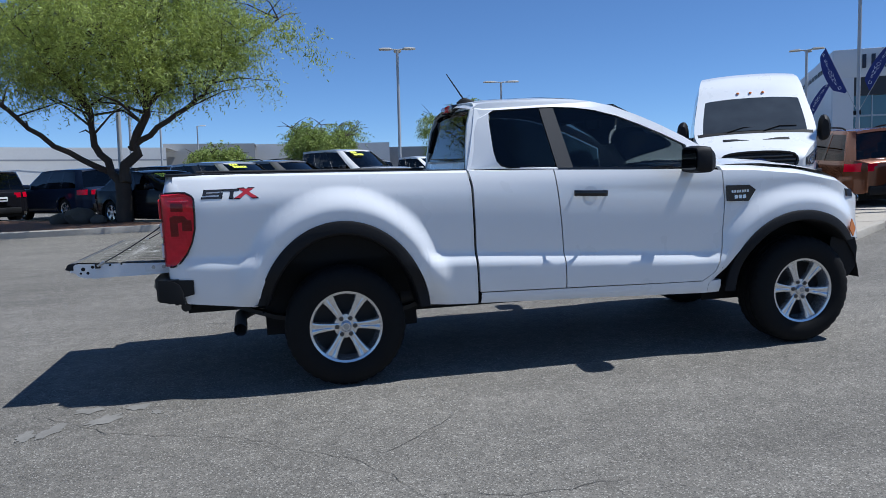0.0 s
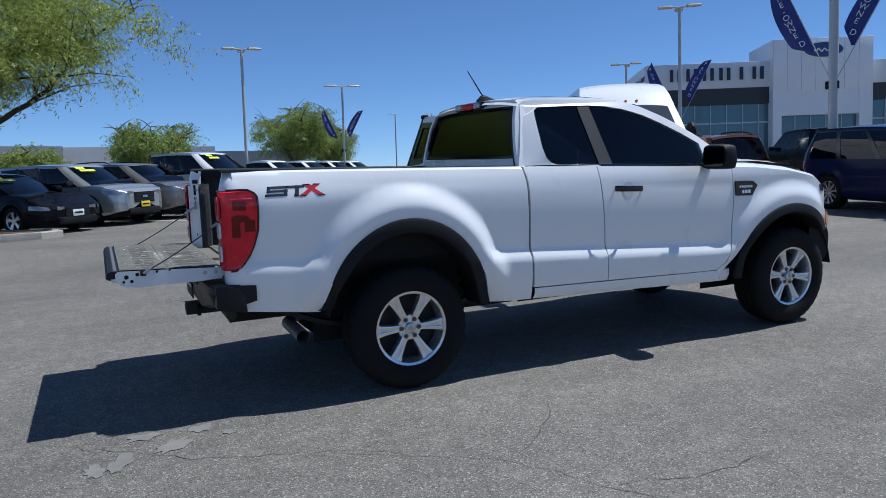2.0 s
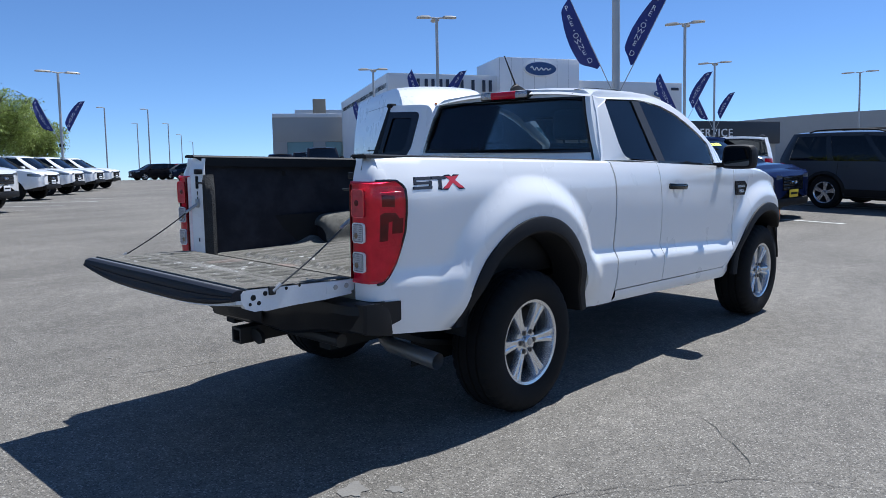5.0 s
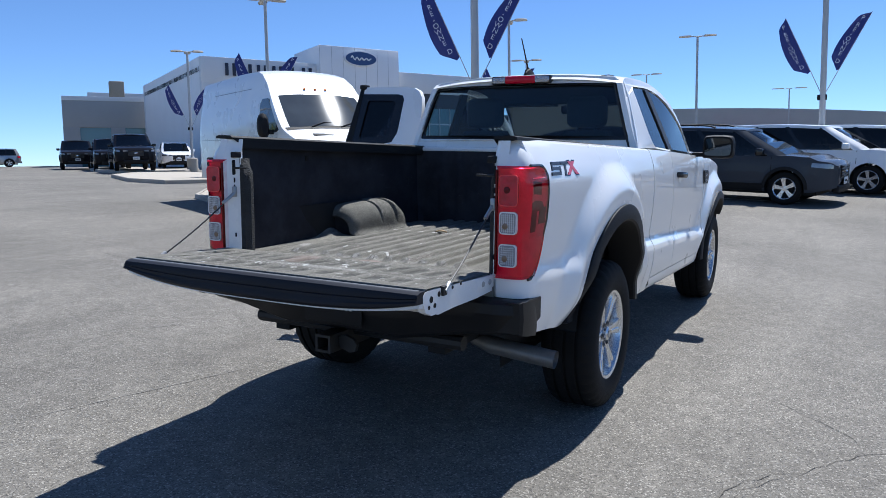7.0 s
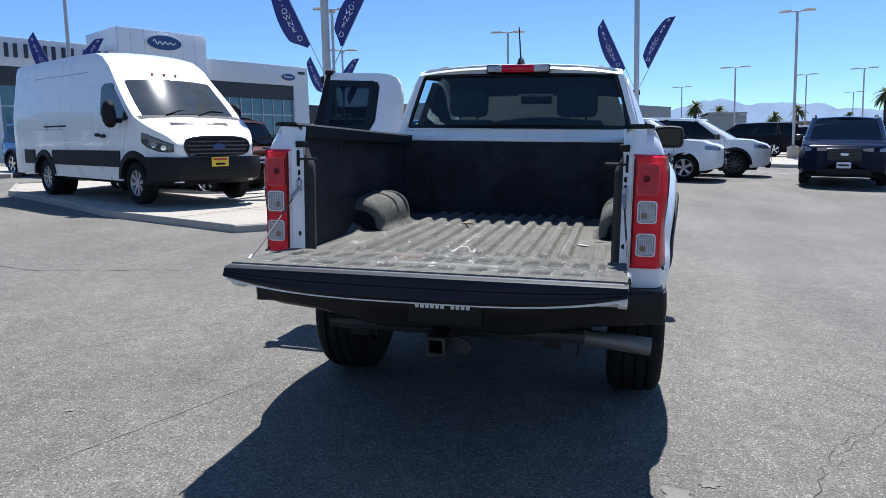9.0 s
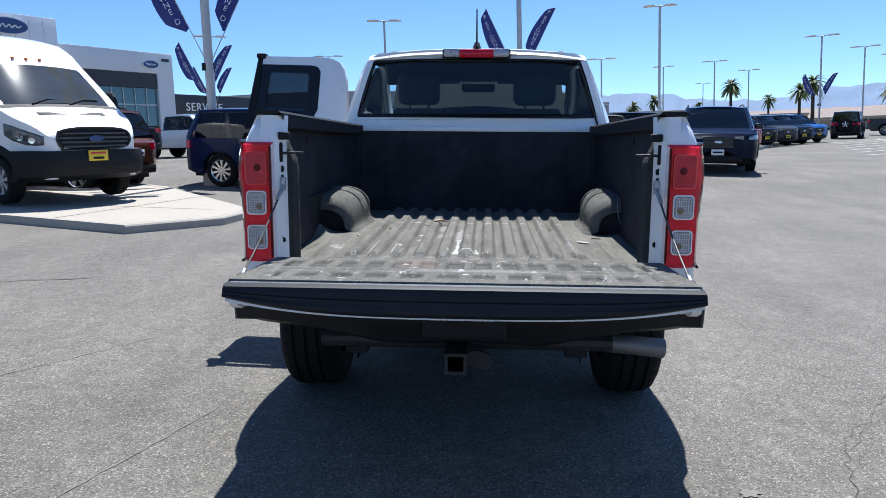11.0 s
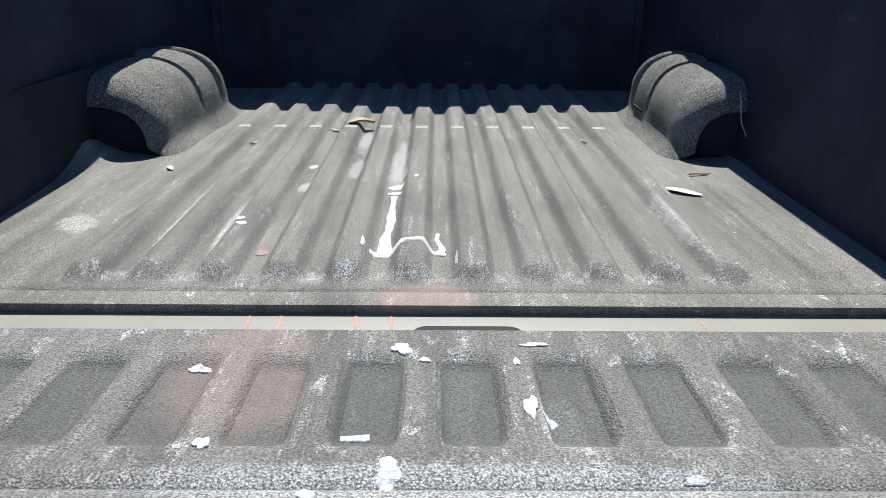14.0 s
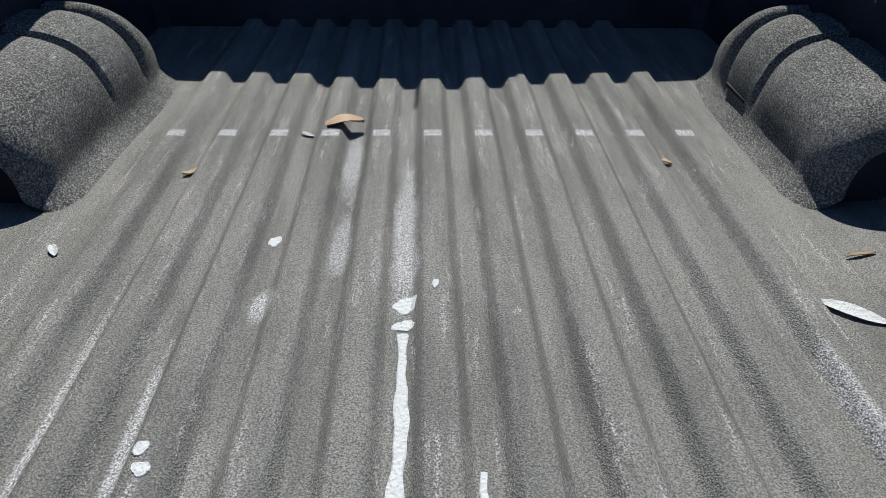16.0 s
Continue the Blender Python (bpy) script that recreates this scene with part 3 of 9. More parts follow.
QUARTER = [(1.06, 1.702), (1.362, 1.712), (1.424, 1.322), (1.11, 1.336), (1.062, 1.350), (1.034, 1.380), (1.022, 1.44), (1.018, 1.63), (1.026, 1.680)]
PILLAR_B = [(1.366, 1.712), (1.463, 1.714), (1.536, 1.318), (1.428, 1.320)]
FRONT_GLASS = [(1.467, 1.714), (1.60, 1.705), (1.74, 1.685), (1.90, 1.640), (2.062, 1.575), (2.22, 1.505), (2.375, 1.43), (2.41, 1.285), (1.54, 1.318)]
CAB_HOLE = [(1.014, 1.690), (1.05, 1.711), (1.36, 1.721), (1.47, 1.722), (1.61, 1.714), (1.75, 1.693), (1.91, 1.648), (2.07, 1.583), (2.23, 1.513), (2.39, 1.436), (2.42, 1.276), (1.54, 1.308), (1.42, 1.314), (1.10, 1.327), (1.052, 1.342), (1.024, 1.374), (1.011, 1.44), (1.007, 1.635)]
CAB_RIM = [(0.832, 1.33), (0.842, 1.45), (0.868, 1.62), (0.90, 1.72), (0.95, 1.752), (1.06, 1.768), (1.41, 1.776), (1.62, 1.768), (1.75, 1.751), (1.90, 1.712), (2.06, 1.648), (2.22, 1.577), (2.38, 1.497), (2.54, 1.408), (2.62, 1.352), (2.66, 1.275), (2.4, 1.268), (1.42, 1.308)]


MIRROR = mat("dark_mirror", (0.05, 0.055, 0.06), 0.03, metal=1.0)


def hexring(cx, cy, r, n):
    return [(cx + r * math.cos(2 * math.pi * k / n), cy + r * math.sin(2 * math.pi * k / n)) for k in range(n)]


def truck_wheel(parent, m, outer):
    """A six-spoke alloy on an all-terrain tyre; outer is the side of the face, +1 or -1 on y."""
    prof = [(0.218, 0.115), (0.235, 0.128), (0.29, 0.138), (0.335, 0.133), (0.366, 0.115), (0.377, 0.095)]
    grooves = []
    for g in (0.058, 0.0, -0.058):
        grooves += [(0.381, g + 0.024), (0.381, g + 0.008), (0.370, g + 0.006), (0.370, g - 0.006), (0.381, g - 0.008), (0.381, g - 0.024)]
    full = prof + grooves + [(r, -y) for r, y in prof[::-1]]
    rows = []
    for k in range(145):
        a = 2 * math.pi * (k % 144) / 144
        cut = 0.007 if k % 4 == 0 else 0.0
        rows.append([((r - (cut if abs(y) > 0.07 and r > 0.355 else cut * 0.4 if r > 0.377 else 0)) * math.cos(a), -outer * y, (r - (cut if abs(y) > 0.07 and r > 0.355 else cut * 0.4 if r > 0.377 else 0)) * math.sin(a)) for r, y in full])
    tyre = part("tyre", loft(B(), rows), RUBBER, parent, "worn black all-terrain tyre", m=m)
    rim = B()
    o = outer
    lathe(rim, [(0.20, o * 0.02), (0.205, o * 0.09), (0.214, o * 0.118), (0.232, o * 0.124), (0.236, o * 0.112), (0.222, o * 0.10), (0.214, o * 0.0), (0.214, -o * 0.10)], 48)
    rim_ob = part("rim", rim, ALLOY, parent, "silver six-spoke alloy wheel", m=m)
    back = lathe(B(), [(0.0, o * 0.0), (0.205, o * 0.0)], 32)
    part("brake_disc", back, DARK_IRON, rim_ob)
    for k in range(6):
        sp = B()
        a = 2 * math.pi * (k + 0.5) / 6
        rot = Matrix.Rotation(a, 4, "Y")
        rows = []
        for r, w in ((0.045, 0.024), (0.075, 0.023), (0.11, 0.025), (0.15, 0.030), (0.185, 0.036), (0.204, 0.043), (0.213, 0.052)):
            h = o * interp(r, [(0.045, 0.092), (0.13, 0.100), (0.213, 0.110)])
            g = o * 0.005 * smooth01((r - 0.07) / 0.04)
            prof = ((-w * 1.04, h - o * 0.04), (-w, h - o * 0.012), (-w * 0.86, h - o * 0.002), (-w * 0.62, h), (-w * 0.26, h - o * 0.001), (-w * 0.12, h - g), (w * 0.12, h - g), (w * 0.26, h - o * 0.001), (w * 0.62, h), (w * 0.86, h - o * 0.002), (w, h - o * 0.012), (w * 1.04, h - o * 0.04))
            rows.append([rot @ Vector((q, y, r)) for q, y in prof])
        part("spoke", loft(sp, rows, True, True), ALLOY, rim_ob)
    hub = lathe(B(), [(0.0, o * 0.112), (0.026, o * 0.111), (0.034, o * 0.104), (0.036, o * 0.09), (0.075, o * 0.086), (0.082, o * 0.07), (0.082, o * 0.02)], 24)
    part("hub", hub, ALLOY, rim_ob)
    cap = lathe(B(), [(0.0, o * 0.1145), (0.018, o * 0.1142), (0.019, o * 0.1125)], 16)
    part("centre_badge", cap, STEEL, rim_ob)
    nut = part("wheel_nut", lathe(B(), [(0.0, o * 0.103), (0.008, o * 0.103), (0.009, o * 0.0985), (0.0145, o * 0.098), (0.015, o * 0.085)], 12), CHARCOAL, rim_ob)
    nut.matrix_local = pose(0.057, 0, 0)
    for k in range(1, 6):
        a = 2 * math.pi * k / 6
        twin(nut, pose(0.057 * math.cos(a), 0, 0.057 * math.sin(a)))


def wheel_set(parent):
    for x in (0.0, 3.221):
        for s in (-1, 1):
            truck_wheel(parent, pose(x, s * 0.775, 0.381, 0, (17 + 9 * s) * (x > 1), 0), s)
    ax = B()
    tube(ax, [(0, -0.66, 0.38), (0, 0.66, 0.38)], 0.045, 12)
    bmesh.ops.create_uvsphere(ax, u_segments=16, v_segments=10, radius=0.14, matrix=pose(0, 0.1, 0.38))
    tube(ax, [(3.221, -0.66, 0.36), (3.221, 0.66, 0.36)], 0.04, 10)
    tube(ax, [(0.1, 0.1, 0.42), (2.6, 0.05, 0.50)], 0.04, 10)
    part("axles", ax, DARK_IRON, parent)
    for s in (-1, 1):
        sp = B()
        loft(sp, [[(x, s * 0.52 + d, 0.33 + 0.16 * (x / 0.7) ** 2 + h) for d, h in ((-0.035, 0), (0.035, 0), (0.035, 0.03), (-0.035, 0.03))] for x in (-0.70, -0.45, -0.2, 0.0, 0.2, 0.45, 0.65)], True, True)
        part("leaf_spring", sp, DARK_IRON, parent)


def side_door(parent, s, xl, xr, name, hinge=None, swing=0.0):
    """A door skin below the belt; the cab's upper frame stays with the cab unless the door swings."""
    bm = B()
    n = 16
    rows = []
    for i in range(n + 1):
        u = i / n
        xm = xl(0.9) + (xr(0.9) - xl(0.9)) * u
        zb, zt = door_low(xm) + 0.006, belt_z(xm) - 0.004
        row = []
        for k in range(35):
            z = zb + (zt - zb) * k / 34
            a, b = xl(z) + 0.004, xr(z) - 0.004
            x = a + (b - a) * u
            row.append((x, s * body_y(x, z), z))
        lo, hi = row[0], row[-1]
        rows.append([(lo[0], lo[1] - s * 0.05, lo[2])] + row + [(hi[0], hi[1] - s * 0.03, hi[2] + 0.004), (hi[0], hi[1] - s * 0.06, hi[2] - 0.01)])
    f, l = rows[0], rows[-1]
    rows = [[(p[0] + 0.002, p[1] - s * 0.05, p[2]) for p in f]] + rows + [[(p[0] - 0.002, p[1] - s * 0.05, p[2]) for p in l]]
    loft(bm, rows)
    if hinge is not None:
        bmesh.ops.transform(bm, matrix=hinge, verts=bm.verts)
    return part(name, bm, WHITE, parent)


def build_truck():
    t = thing("pickup_truck", TRUCK_POSE, "white extended-cab pickup with open tailgate on grey alloys", "pickup truck")
    wheel_set(t)
    # bed sides
    for s in (-1, 1):
        xs = columns(-0.985, 0.84)
        part("bed_side", skin(B(), s, xs, bottom_z, lambda x: interp(x, RAKE) - 0.012, right=lambda z: gap_x(z) - 0.008), WHITE, t)
        # front wing
        xs = columns(2.60, 3.74)
        top = lambda x: interp(x, [(2.60, 1.255), (2.84, 1.245), (3.2, 1.205), (3.5, 1.14), (3.74, 1.02)])
        wing = B()
        rows = []
        for x in xs:
            zb, zt = bottom_z(x) if x > 2.63 else 0.42, top(x)
            row = []
            for i in range(31):
                z = zb + (zt - zb) * i / 30
                u = (x - 2.60) / 1.14
                xx = x + (front_x(z) + 0.004 - 2.60) * (1 - u) ** 4
                row.append((xx, s * body_y(xx, z), z))
            hi = row[-1]
            rows.append([(row[0][0], row[0][1] - s * 0.06, row[0][2])] + row + [(hi[0], hi[1] - s * 0.03, hi[2] + 0.022), (hi[0], hi[1] - s * 0.09, hi[2] + 0.034)])
        rows.insert(0, [(p[0] + 0.002, p[1] - s * 0.05, p[2]) for p in rows[0]])
        part("front_wing", loft(wing, rows), WHITE, t)
        # rocker
        rk = B()
        rows = []
        for i in range(25):
            x = 0.885 + (2.60 - 0.885) * i / 24
            zt, zb = door_low(x) - 0.002, interp(x, [(0.53, 0.470), (2.63, 0.408)])
            y = body_y(x, zt)
            rows.append([(x, s * (y - 0.06), zt), (x, s * (y - 0.004), zt), (x, s * (y - 0.006), (zt + zb) / 2), (x, s * (y - 0.03), zb), (x, s * (y - 0.12), zb - 0.01)])
        part("rocker_panel", loft(rk, rows), WHITE, t)
        # flares
        for k, (cx, cz, a, b) in enumerate(ARCHES):
            rows = []
            lo = -0.26 if k == 0 else -0.05
            for i in range(49):
                ang = math.pi * i / 48
                co, si = math.cos(ang), math.sin(ang)
                ring = []
                for e, out in ((1.012, -0.01), (1.008, 0.010), (0.985, 0.018), (0.90, 0.020), (0.885, 0.012), (0.875, -0.02), (0.86, -0.16)):
                    x, z = cx + a * e * co, cz + b * e * si
                    zlow = 0.545 if (k == 0 and co < 0) else (0.475 if k == 0 else (0.72 if co > 0 else 0.42))
                    z = max(z, zlow)
                    y = body_y(x, max(z, 0.78)) if z > 0.78 else body_y(x, 0.78) + (body_y(x, 0.56) - body_y(x, 0.78)) * smooth01((0.78 - z) / 0.22)
                    ring.append((x, s * (y + out), z))
                rows.append(ring)
            part("arch_flare", loft(B(), rows), BLACK_PLASTIC, t)
            well = B()
            rows = []
            for i in range(33):
                ang = math.pi * i / 32
                x, z = cx + a * 0.93 * math.cos(ang), max(0.50 if k == 0 else 0.44, cz + b * 0.93 * math.sin(ang))
                rows.append([(x, s * 0.87, z), (x, s * (0.738 if k == 0 else 0.50), z)])
            loft(well, rows)
            box(well, cx - a * 0.93, cx + a * 0.93, min(s * 0.50, s * 0.505), max(s * 0.50, s * 0.505), cz - 0.1, 0.74 if k == 0 else 0.95)
            if k == 0:
                box(well, cx - a * 0.9, cx + a * 0.9, min(s * 0.735, s * 0.740), max(s * 0.735, s * 0.740), 0.72, cz + b * 0.93)
            part("wheel_well", well, BLACK_MATTE, t)
        # doors below the belt
        if s < 0:
            rear = side_door(t, s, lambda z: gap_x(z) + 0.004, door_x, "rear_door")
        front = side_door(t, s, door_x, front_x, "front_door")
        # dark sheet added behind the doors so that the shut gaps look black
        dark = B()
        box(dark, 0.80, 2.62, s * 0.80 - 0.006, s * 0.80 + 0.006, 0.44, 1.27) if s < 0 else box(dark, 1.44, 2.62, 0.794, 0.806, 0.44, 1.27)
        part("door_gap_backing", dark, BLACK_MATTE, t)
        # handle with its cup
        hd = B()
        hx0, hx1, hz = 1.525, 1.755, 1.150
        rows = []
        for i in range(13):
            u = i / 12
            x = hx0 + (hx1 - hx0) * u
            bow = math.sin(math.pi * u) ** 0.4
            y = body_y(x, hz) + 0.008 + 0.034 * bow
            rows.append([(x, s * (y + 0.008 * math.cos(q)), hz - 0.01 * u + 0.020 * math.sin(q)) for q in (2 * math.pi * j / 10 for j in range(10))])
        part("door_handle", loft(hd, rows, True, True), BLACK_GLOSS, front, "black pull handle")
        cup = B()
        plate(cup, [hexring(1.64, hz - 0.01, 0.052, 20)], lambda x, z: s * (body_y(x, z) + 0.0015 - 0.0 * x))
        part("handle_cup", cup, WHITE_PANEL, front)
        # mirror
        mi = B()
        rows = []
        for x, y0, y1, z0, z1 in ((2.265, 0.93, 1.150, 1.258, 1.416), (2.30, 0.925, 1.162, 1.250, 1.426), (2.36, 0.925, 1.155, 1.250, 1.420), (2.41, 0.94, 1.11, 1.262, 1.39), (2.43, 0.96, 1.05, 1.285, 1.36)):
            ring = soften([(y0, z0 + 0.01), (y0 + 0.02, z0), (y1 - 0.03, z0), (y1 - 0.005, z0 + 0.02), (y1, (z0 + z1) / 2), (y1 - 0.008, z1 - 0.02), (y1 - 0.035, z1), (y0 + 0.03, z1), (y0 + 0.006, z1 - 0.02)], 1)
            rows.append([(x, s * y, z) for y, z in ring])
        loft(mi, rows, True, True)
        box(mi, 2.31, 2.40, min(s * 0.84, s * 0.95), max(s * 0.84, s * 0.95), 1.262, 1.295, 0.012)
        mo = part("wing_mirror", mi, BLACK_PLASTIC, front, "black wing mirror")
        gl = B()
        ring = soften([(0.945, 1.285), (0.96, 1.272), (1.115, 1.272), (1.132, 1.285), (1.136, 1.34), (1.128, 1.39), (1.11, 1.402), (0.965, 1.402), (0.95, 1.39)], 1)
        prism(gl, [(s * y, z) for y, z in ring], 2.258, 2.263, "yz")
        part("mirror_glass", gl, MIRROR, mo)
        # wing badge
        bd = B()
        rim_pts = [(2.618, 1.150), (2.79, 1.146), (2.838, 1.112), (2.782, 1.037), (2.622, 1.043)]
        plate(bd, [rim_pts], lambda x, z: s * (body_y(x, z) + 0.012), 0.014)
        bdo = part("wing_badge", bd, BLACK_GLOSS, t, "gloss black vent badge")
        for x0, x1, z0, z1 in ((2.65, 2.785, 1.098, 1.116), (2.672, 2.764, 1.058, 1.082)):
            n = 7 if z0 > 1.09 else 3
            w = (x1 - x0) / n
            for i in range(n):
                ink = plate(B(), [[(x0 + i * w + 0.003, z0), (x0 + (i + 1) * w - 0.003, z0), (x0 + (i + 1) * w - 0.003, z1), (x0 + i * w + 0.003, z1)]], lambda x, z: s * (body_y(x, z) + 0.0145), 0.002)
                part("badge_bar", ink, ALLOY, bdo)
    # decals on the bed sides: plain slanted shapes in grey and red, edged in black
    for s in (-1, 1):
        def letter(bm, strokes, off, grow):
            for st in strokes:
                c = Vector((sum(p[0] for p in st) / len(st), sum(p[1] for p in st) / len(st)))
                q = [tuple(c + (Vector(p) - c) * 1.0 + (Vector(p) - c).normalized() * grow) for p in st]
                plate(bm, [q], lambda x, z: s * (body_y(x, z) + off), 0.0008)
        first = [[(-0.815, 1.221), (-0.705, 1.221), (-0.700, 1.233), (-0.812, 1.233)], [(-0.715, 1.226), (-0.702, 1.226), (-0.696, 1.252), (-0.709, 1.252)], [(-0.805, 1.243), (-0.70, 1.243), (-0.698, 1.254), (-0.802, 1.254)], [(-0.808, 1.246), (-0.795, 1.246), (-0.789, 1.270), (-0.802, 1.270)], [(-0.798, 1.263), (-0.700, 1.263), (-0.697, 1.275), (-0.794, 1.275)]]
        second = [[(-0.690, 1.263), (-0.604, 1.263), (-0.600, 1.275), (-0.686, 1.275)], [(-0.656, 1.220), (-0.634, 1.220), (-0.626, 1.268), (-0.648, 1.268)]]
        third = [[(-0.628, 1.217), (-0.592, 1.217), (-0.508, 1.277), (-0.545, 1.277)], [(-0.522, 1.217), (-0.486, 1.217), (-0.565, 1.277), (-0.602, 1.277)]]
        if s > 0:
            continue
        bm = B()
        letter(bm, first + second + third, 0.0012, 0.0065)
        dec = part("side_decal", bm, BLACK_GLOSS, t, "grey and red bed decal edged in black")
        bm = B()
        letter(bm, first + second, 0.0026, -0.0005)
        part("decal_grey", bm, ALLOY_DARK, dec)
        bm = B()
        letter(bm, third, 0.0026, -0.003)
        part("decal_red", bm, mat("red_decal", (0.55, 0.03, 0.04), 0.35, coat=0.4), dec)
    build_cab(t)
    build_bed(t)
    build_front(t)
    return t


def build_cab(t):
    for s in (-1, 1):
        fr = B()
        if s < 0:
            plate(fr, [CAB_RIM, CAB_HOLE], lambda x, z: s * pane_y(x, z), 0.035)
        else:
            # the rear door stands open: the frame keeps only the roof rail, the rear pillar and the front door's frame
            plate(fr, [[(0.832, 1.33), (0.842, 1.45), (0.868, 1.62), (0.90, 1.72), (0.95, 1.752), (1.06, 1.768), (1.41, 1.776), (1.62, 1.768), (1.75, 1.751), (1.90, 1.712), (2.06, 1.648), (2.22, 1.577), (2.38, 1.497), (2.54, 1.408), (2.62, 1.352), (2.66, 1.275), (2.42, 1.276), (2.39, 1.436), (2.23, 1.513), (2.07, 1.583), (1.91, 1.648), (1.75, 1.693), (1.61, 1.714), (1.47, 1.722), (1.36, 1.728), (0.96, 1.712), (0.93, 1.66), (0.90, 1.45), (0.89, 1.33)]], lambda x, z: s * pane_y(x, z), 0.035)
        part("cab_frame", fr, WHITE, t)
        g = B()
        plate(g, [FRONT_GLASS], lambda x, z: s * (pane_y(x, z) - 0.010), 0.004)
        part("front_side_window", g, TINT, t)
        if s < 0:
            g = B()
            plate(g, [QUARTER], lambda x, z: s * (pane_y(x, z) - 0.008), 0.004)
            part("rear_side_window", g, TINT_QUARTER, t)
        b = B()
        plate(b, [PILLAR_B], lambda x, z: s * (pane_y(x, z) + 0.001), 0.02)
        part("pillar_trim", b, BLACK_PLASTIC if s > 0 else mat("satin_black_pillar", (0.022, 0.022, 0.024), 0.5), t)
        sl = B()
        loft(sl, [[(x, s * (pane_y(x, belt_z(x)) + o), belt_z(x) + h) for o, h in ((0.0, 0.012), (0.006, 0.010), (0.008, -0.004), (0.0, -0.01))] for x in [1.43 + 0.05 * i for i in range(20)]], False)
        part("belt_moulding", sl, BLACK_GLOSS, t)
    # roof skin
    rim = [(0.90, 1.72), (0.95, 1.752), (1.06, 1.768), (1.41, 1.776), (1.62, 1.768), (1.75, 1.751), (1.90, 1.712)]
    rows = []
    for x, z in rim:
        y = pane_y(x, z)
        rows.append([(x + (0.10 if x > 1.85 else 0) * (1 - (k / 8) ** 2) - (0.02 if x < 1.0 else 0) * (1 - (k / 8) ** 2), y * k / 8, z + 0.040 * (1 - abs(k / 8) ** 2.6)) for k in range(-8, 9)])
    part("roof", loft(B(), rows), WHITE, t)
    for y in (-0.52, 0.52):
        b = B()
        loft(b, [[(x, y + d, interp(x, rim) + 0.040 * (1 - abs(y / 0.66) ** 2.6) + 0.004) for d in (-0.012, 0.012)] for x in (0.90, 0.96, 1.06, 1.41, 1.70)])
        part("roof_seam", b, BLACK_PLASTIC, t)
    # back wall of the cab round the window
    def wall_x(y, z):
        return 0.815 + 0.25 * (z - 1.33) + 0.04 * (1 - min(1, abs(y) / 0.75) ** 2) * -1 + 0.02
    def back(bm, loops, thick, off=0.0):
        from mathutils.geometry import tessellate_polygon
        flat = [p for lp in loops for p in lp]
        tris = tessellate_polygon([[Vector((p[0], p[1], 0)) for p in lp] for lp in loops])
        va = [bm.verts.new((wall_x(*p) + off, p[0], p[1])) for p in flat]
        vb = [bm.verts.new((wall_x(*p) + off + thick, p[0], p[1])) for p in flat]
        for q in tris:
            bm.faces.new([va[i] for i in q]), bm.faces.new([vb[i] for i in reversed(q)])
        k = 0
        for lp in loops:
            for i in range(len(lp)):
                a, b = k + i, k + (i + 1) % len(lp)
                bm.faces.new((va[a], va[b], vb[b], vb[a]))
            k += len(lp)
        return bm
    outer = [(-0.80, 1.22), (0.80, 1.22), (0.785, 1.36), (0.76, 1.45), (0.705, 1.63), (0.665, 1.725), (0.60, 1.765), (0.30, 1.785), (0.0, 1.79), (-0.30, 1.785), (-0.60, 1.765), (-0.665, 1.725), (-0.705, 1.63), (-0.76, 1.45), (-0.785, 1.36)]
    win = soften([(-0.69, 1.378), (0.69, 1.378), (0.725, 1.378), (0.722, 1.41), (0.655, 1.66), (0.637, 1.722), (0.57, 1.726), (0.3, 1.733), (-0.3, 1.733), (-0.57, 1.726), (-0.637, 1.722), (-0.655, 1.66), (-0.722, 1.41), (-0.725, 1.378)], 2)
    part("cab_back_wall", back(B(), [outer, win], 0.05), WHITE, t)
    part("rear_window_glass", back(B(), [win], 0.005, 0.006), TINT_REAR, t, "tinted rear window")
    band = [(p[0] * 0.962, 1.552 + (p[1] - 1.552) * 0.90 + 0.006) for p in win]
    part("rear_window_border", back(B(), [[(p[0] * 1.005, 1.552 + (p[1] - 1.552) * 1.01) for p in win], band], 0.003, 0.0035), BLACK_GLOSS, t)
    # high brake lamp
    lamp = B()
    box(lamp, 0.868, 0.965, -0.20, 0.20, 1.738, 1.782, 0.012)
    lo = part("high_brake_lamp", lamp, mat("clear_brake_lens", (0.50, 0.47, 0.47), 0.10, metal=0.8, coat=0.6, spread=0.35, grain=0.3, scale=30, bump=0.8, bump_scale=90), t)
    lamp = B()
    box(lamp, 0.862, 0.96, -0.105, 0.105, 1.736, 1.784, 0.010)
    part("red_lens", lamp, RED_LENS, lo)
    part("lamp_gasket", box(B(), 0.874, 0.958, -0.207, 0.207, 1.733, 1.787, 0.012), BLACK_GLOSS, lo)
    # aerial with its fin
    fin = B()
    rows = []
    for x, w, h in ((0.955, 0.008, 0.008), (0.985, 0.022, 0.035), (1.02, 0.028, 0.045), (1.07, 0.026, 0.025), (1.13, 0.010, 0.004)):
        rows.append([(x, -w, 1.800), (x, -w * 0.6, 1.805 + h * 0.7), (x, 0, 1.805 + h), (x, w * 0.6, 1.805 + h * 0.7), (x, w, 1.800)])
    an = part("aerial", loft(B(), rows, False, True), BLACK_PLASTIC, t)
    part("aerial_rod", tube(B(), [(1.01, 0, 1.835), (0.885, 0, 2.022)], [0.006, 0.0035], 8), BLACK_PLASTIC, an)
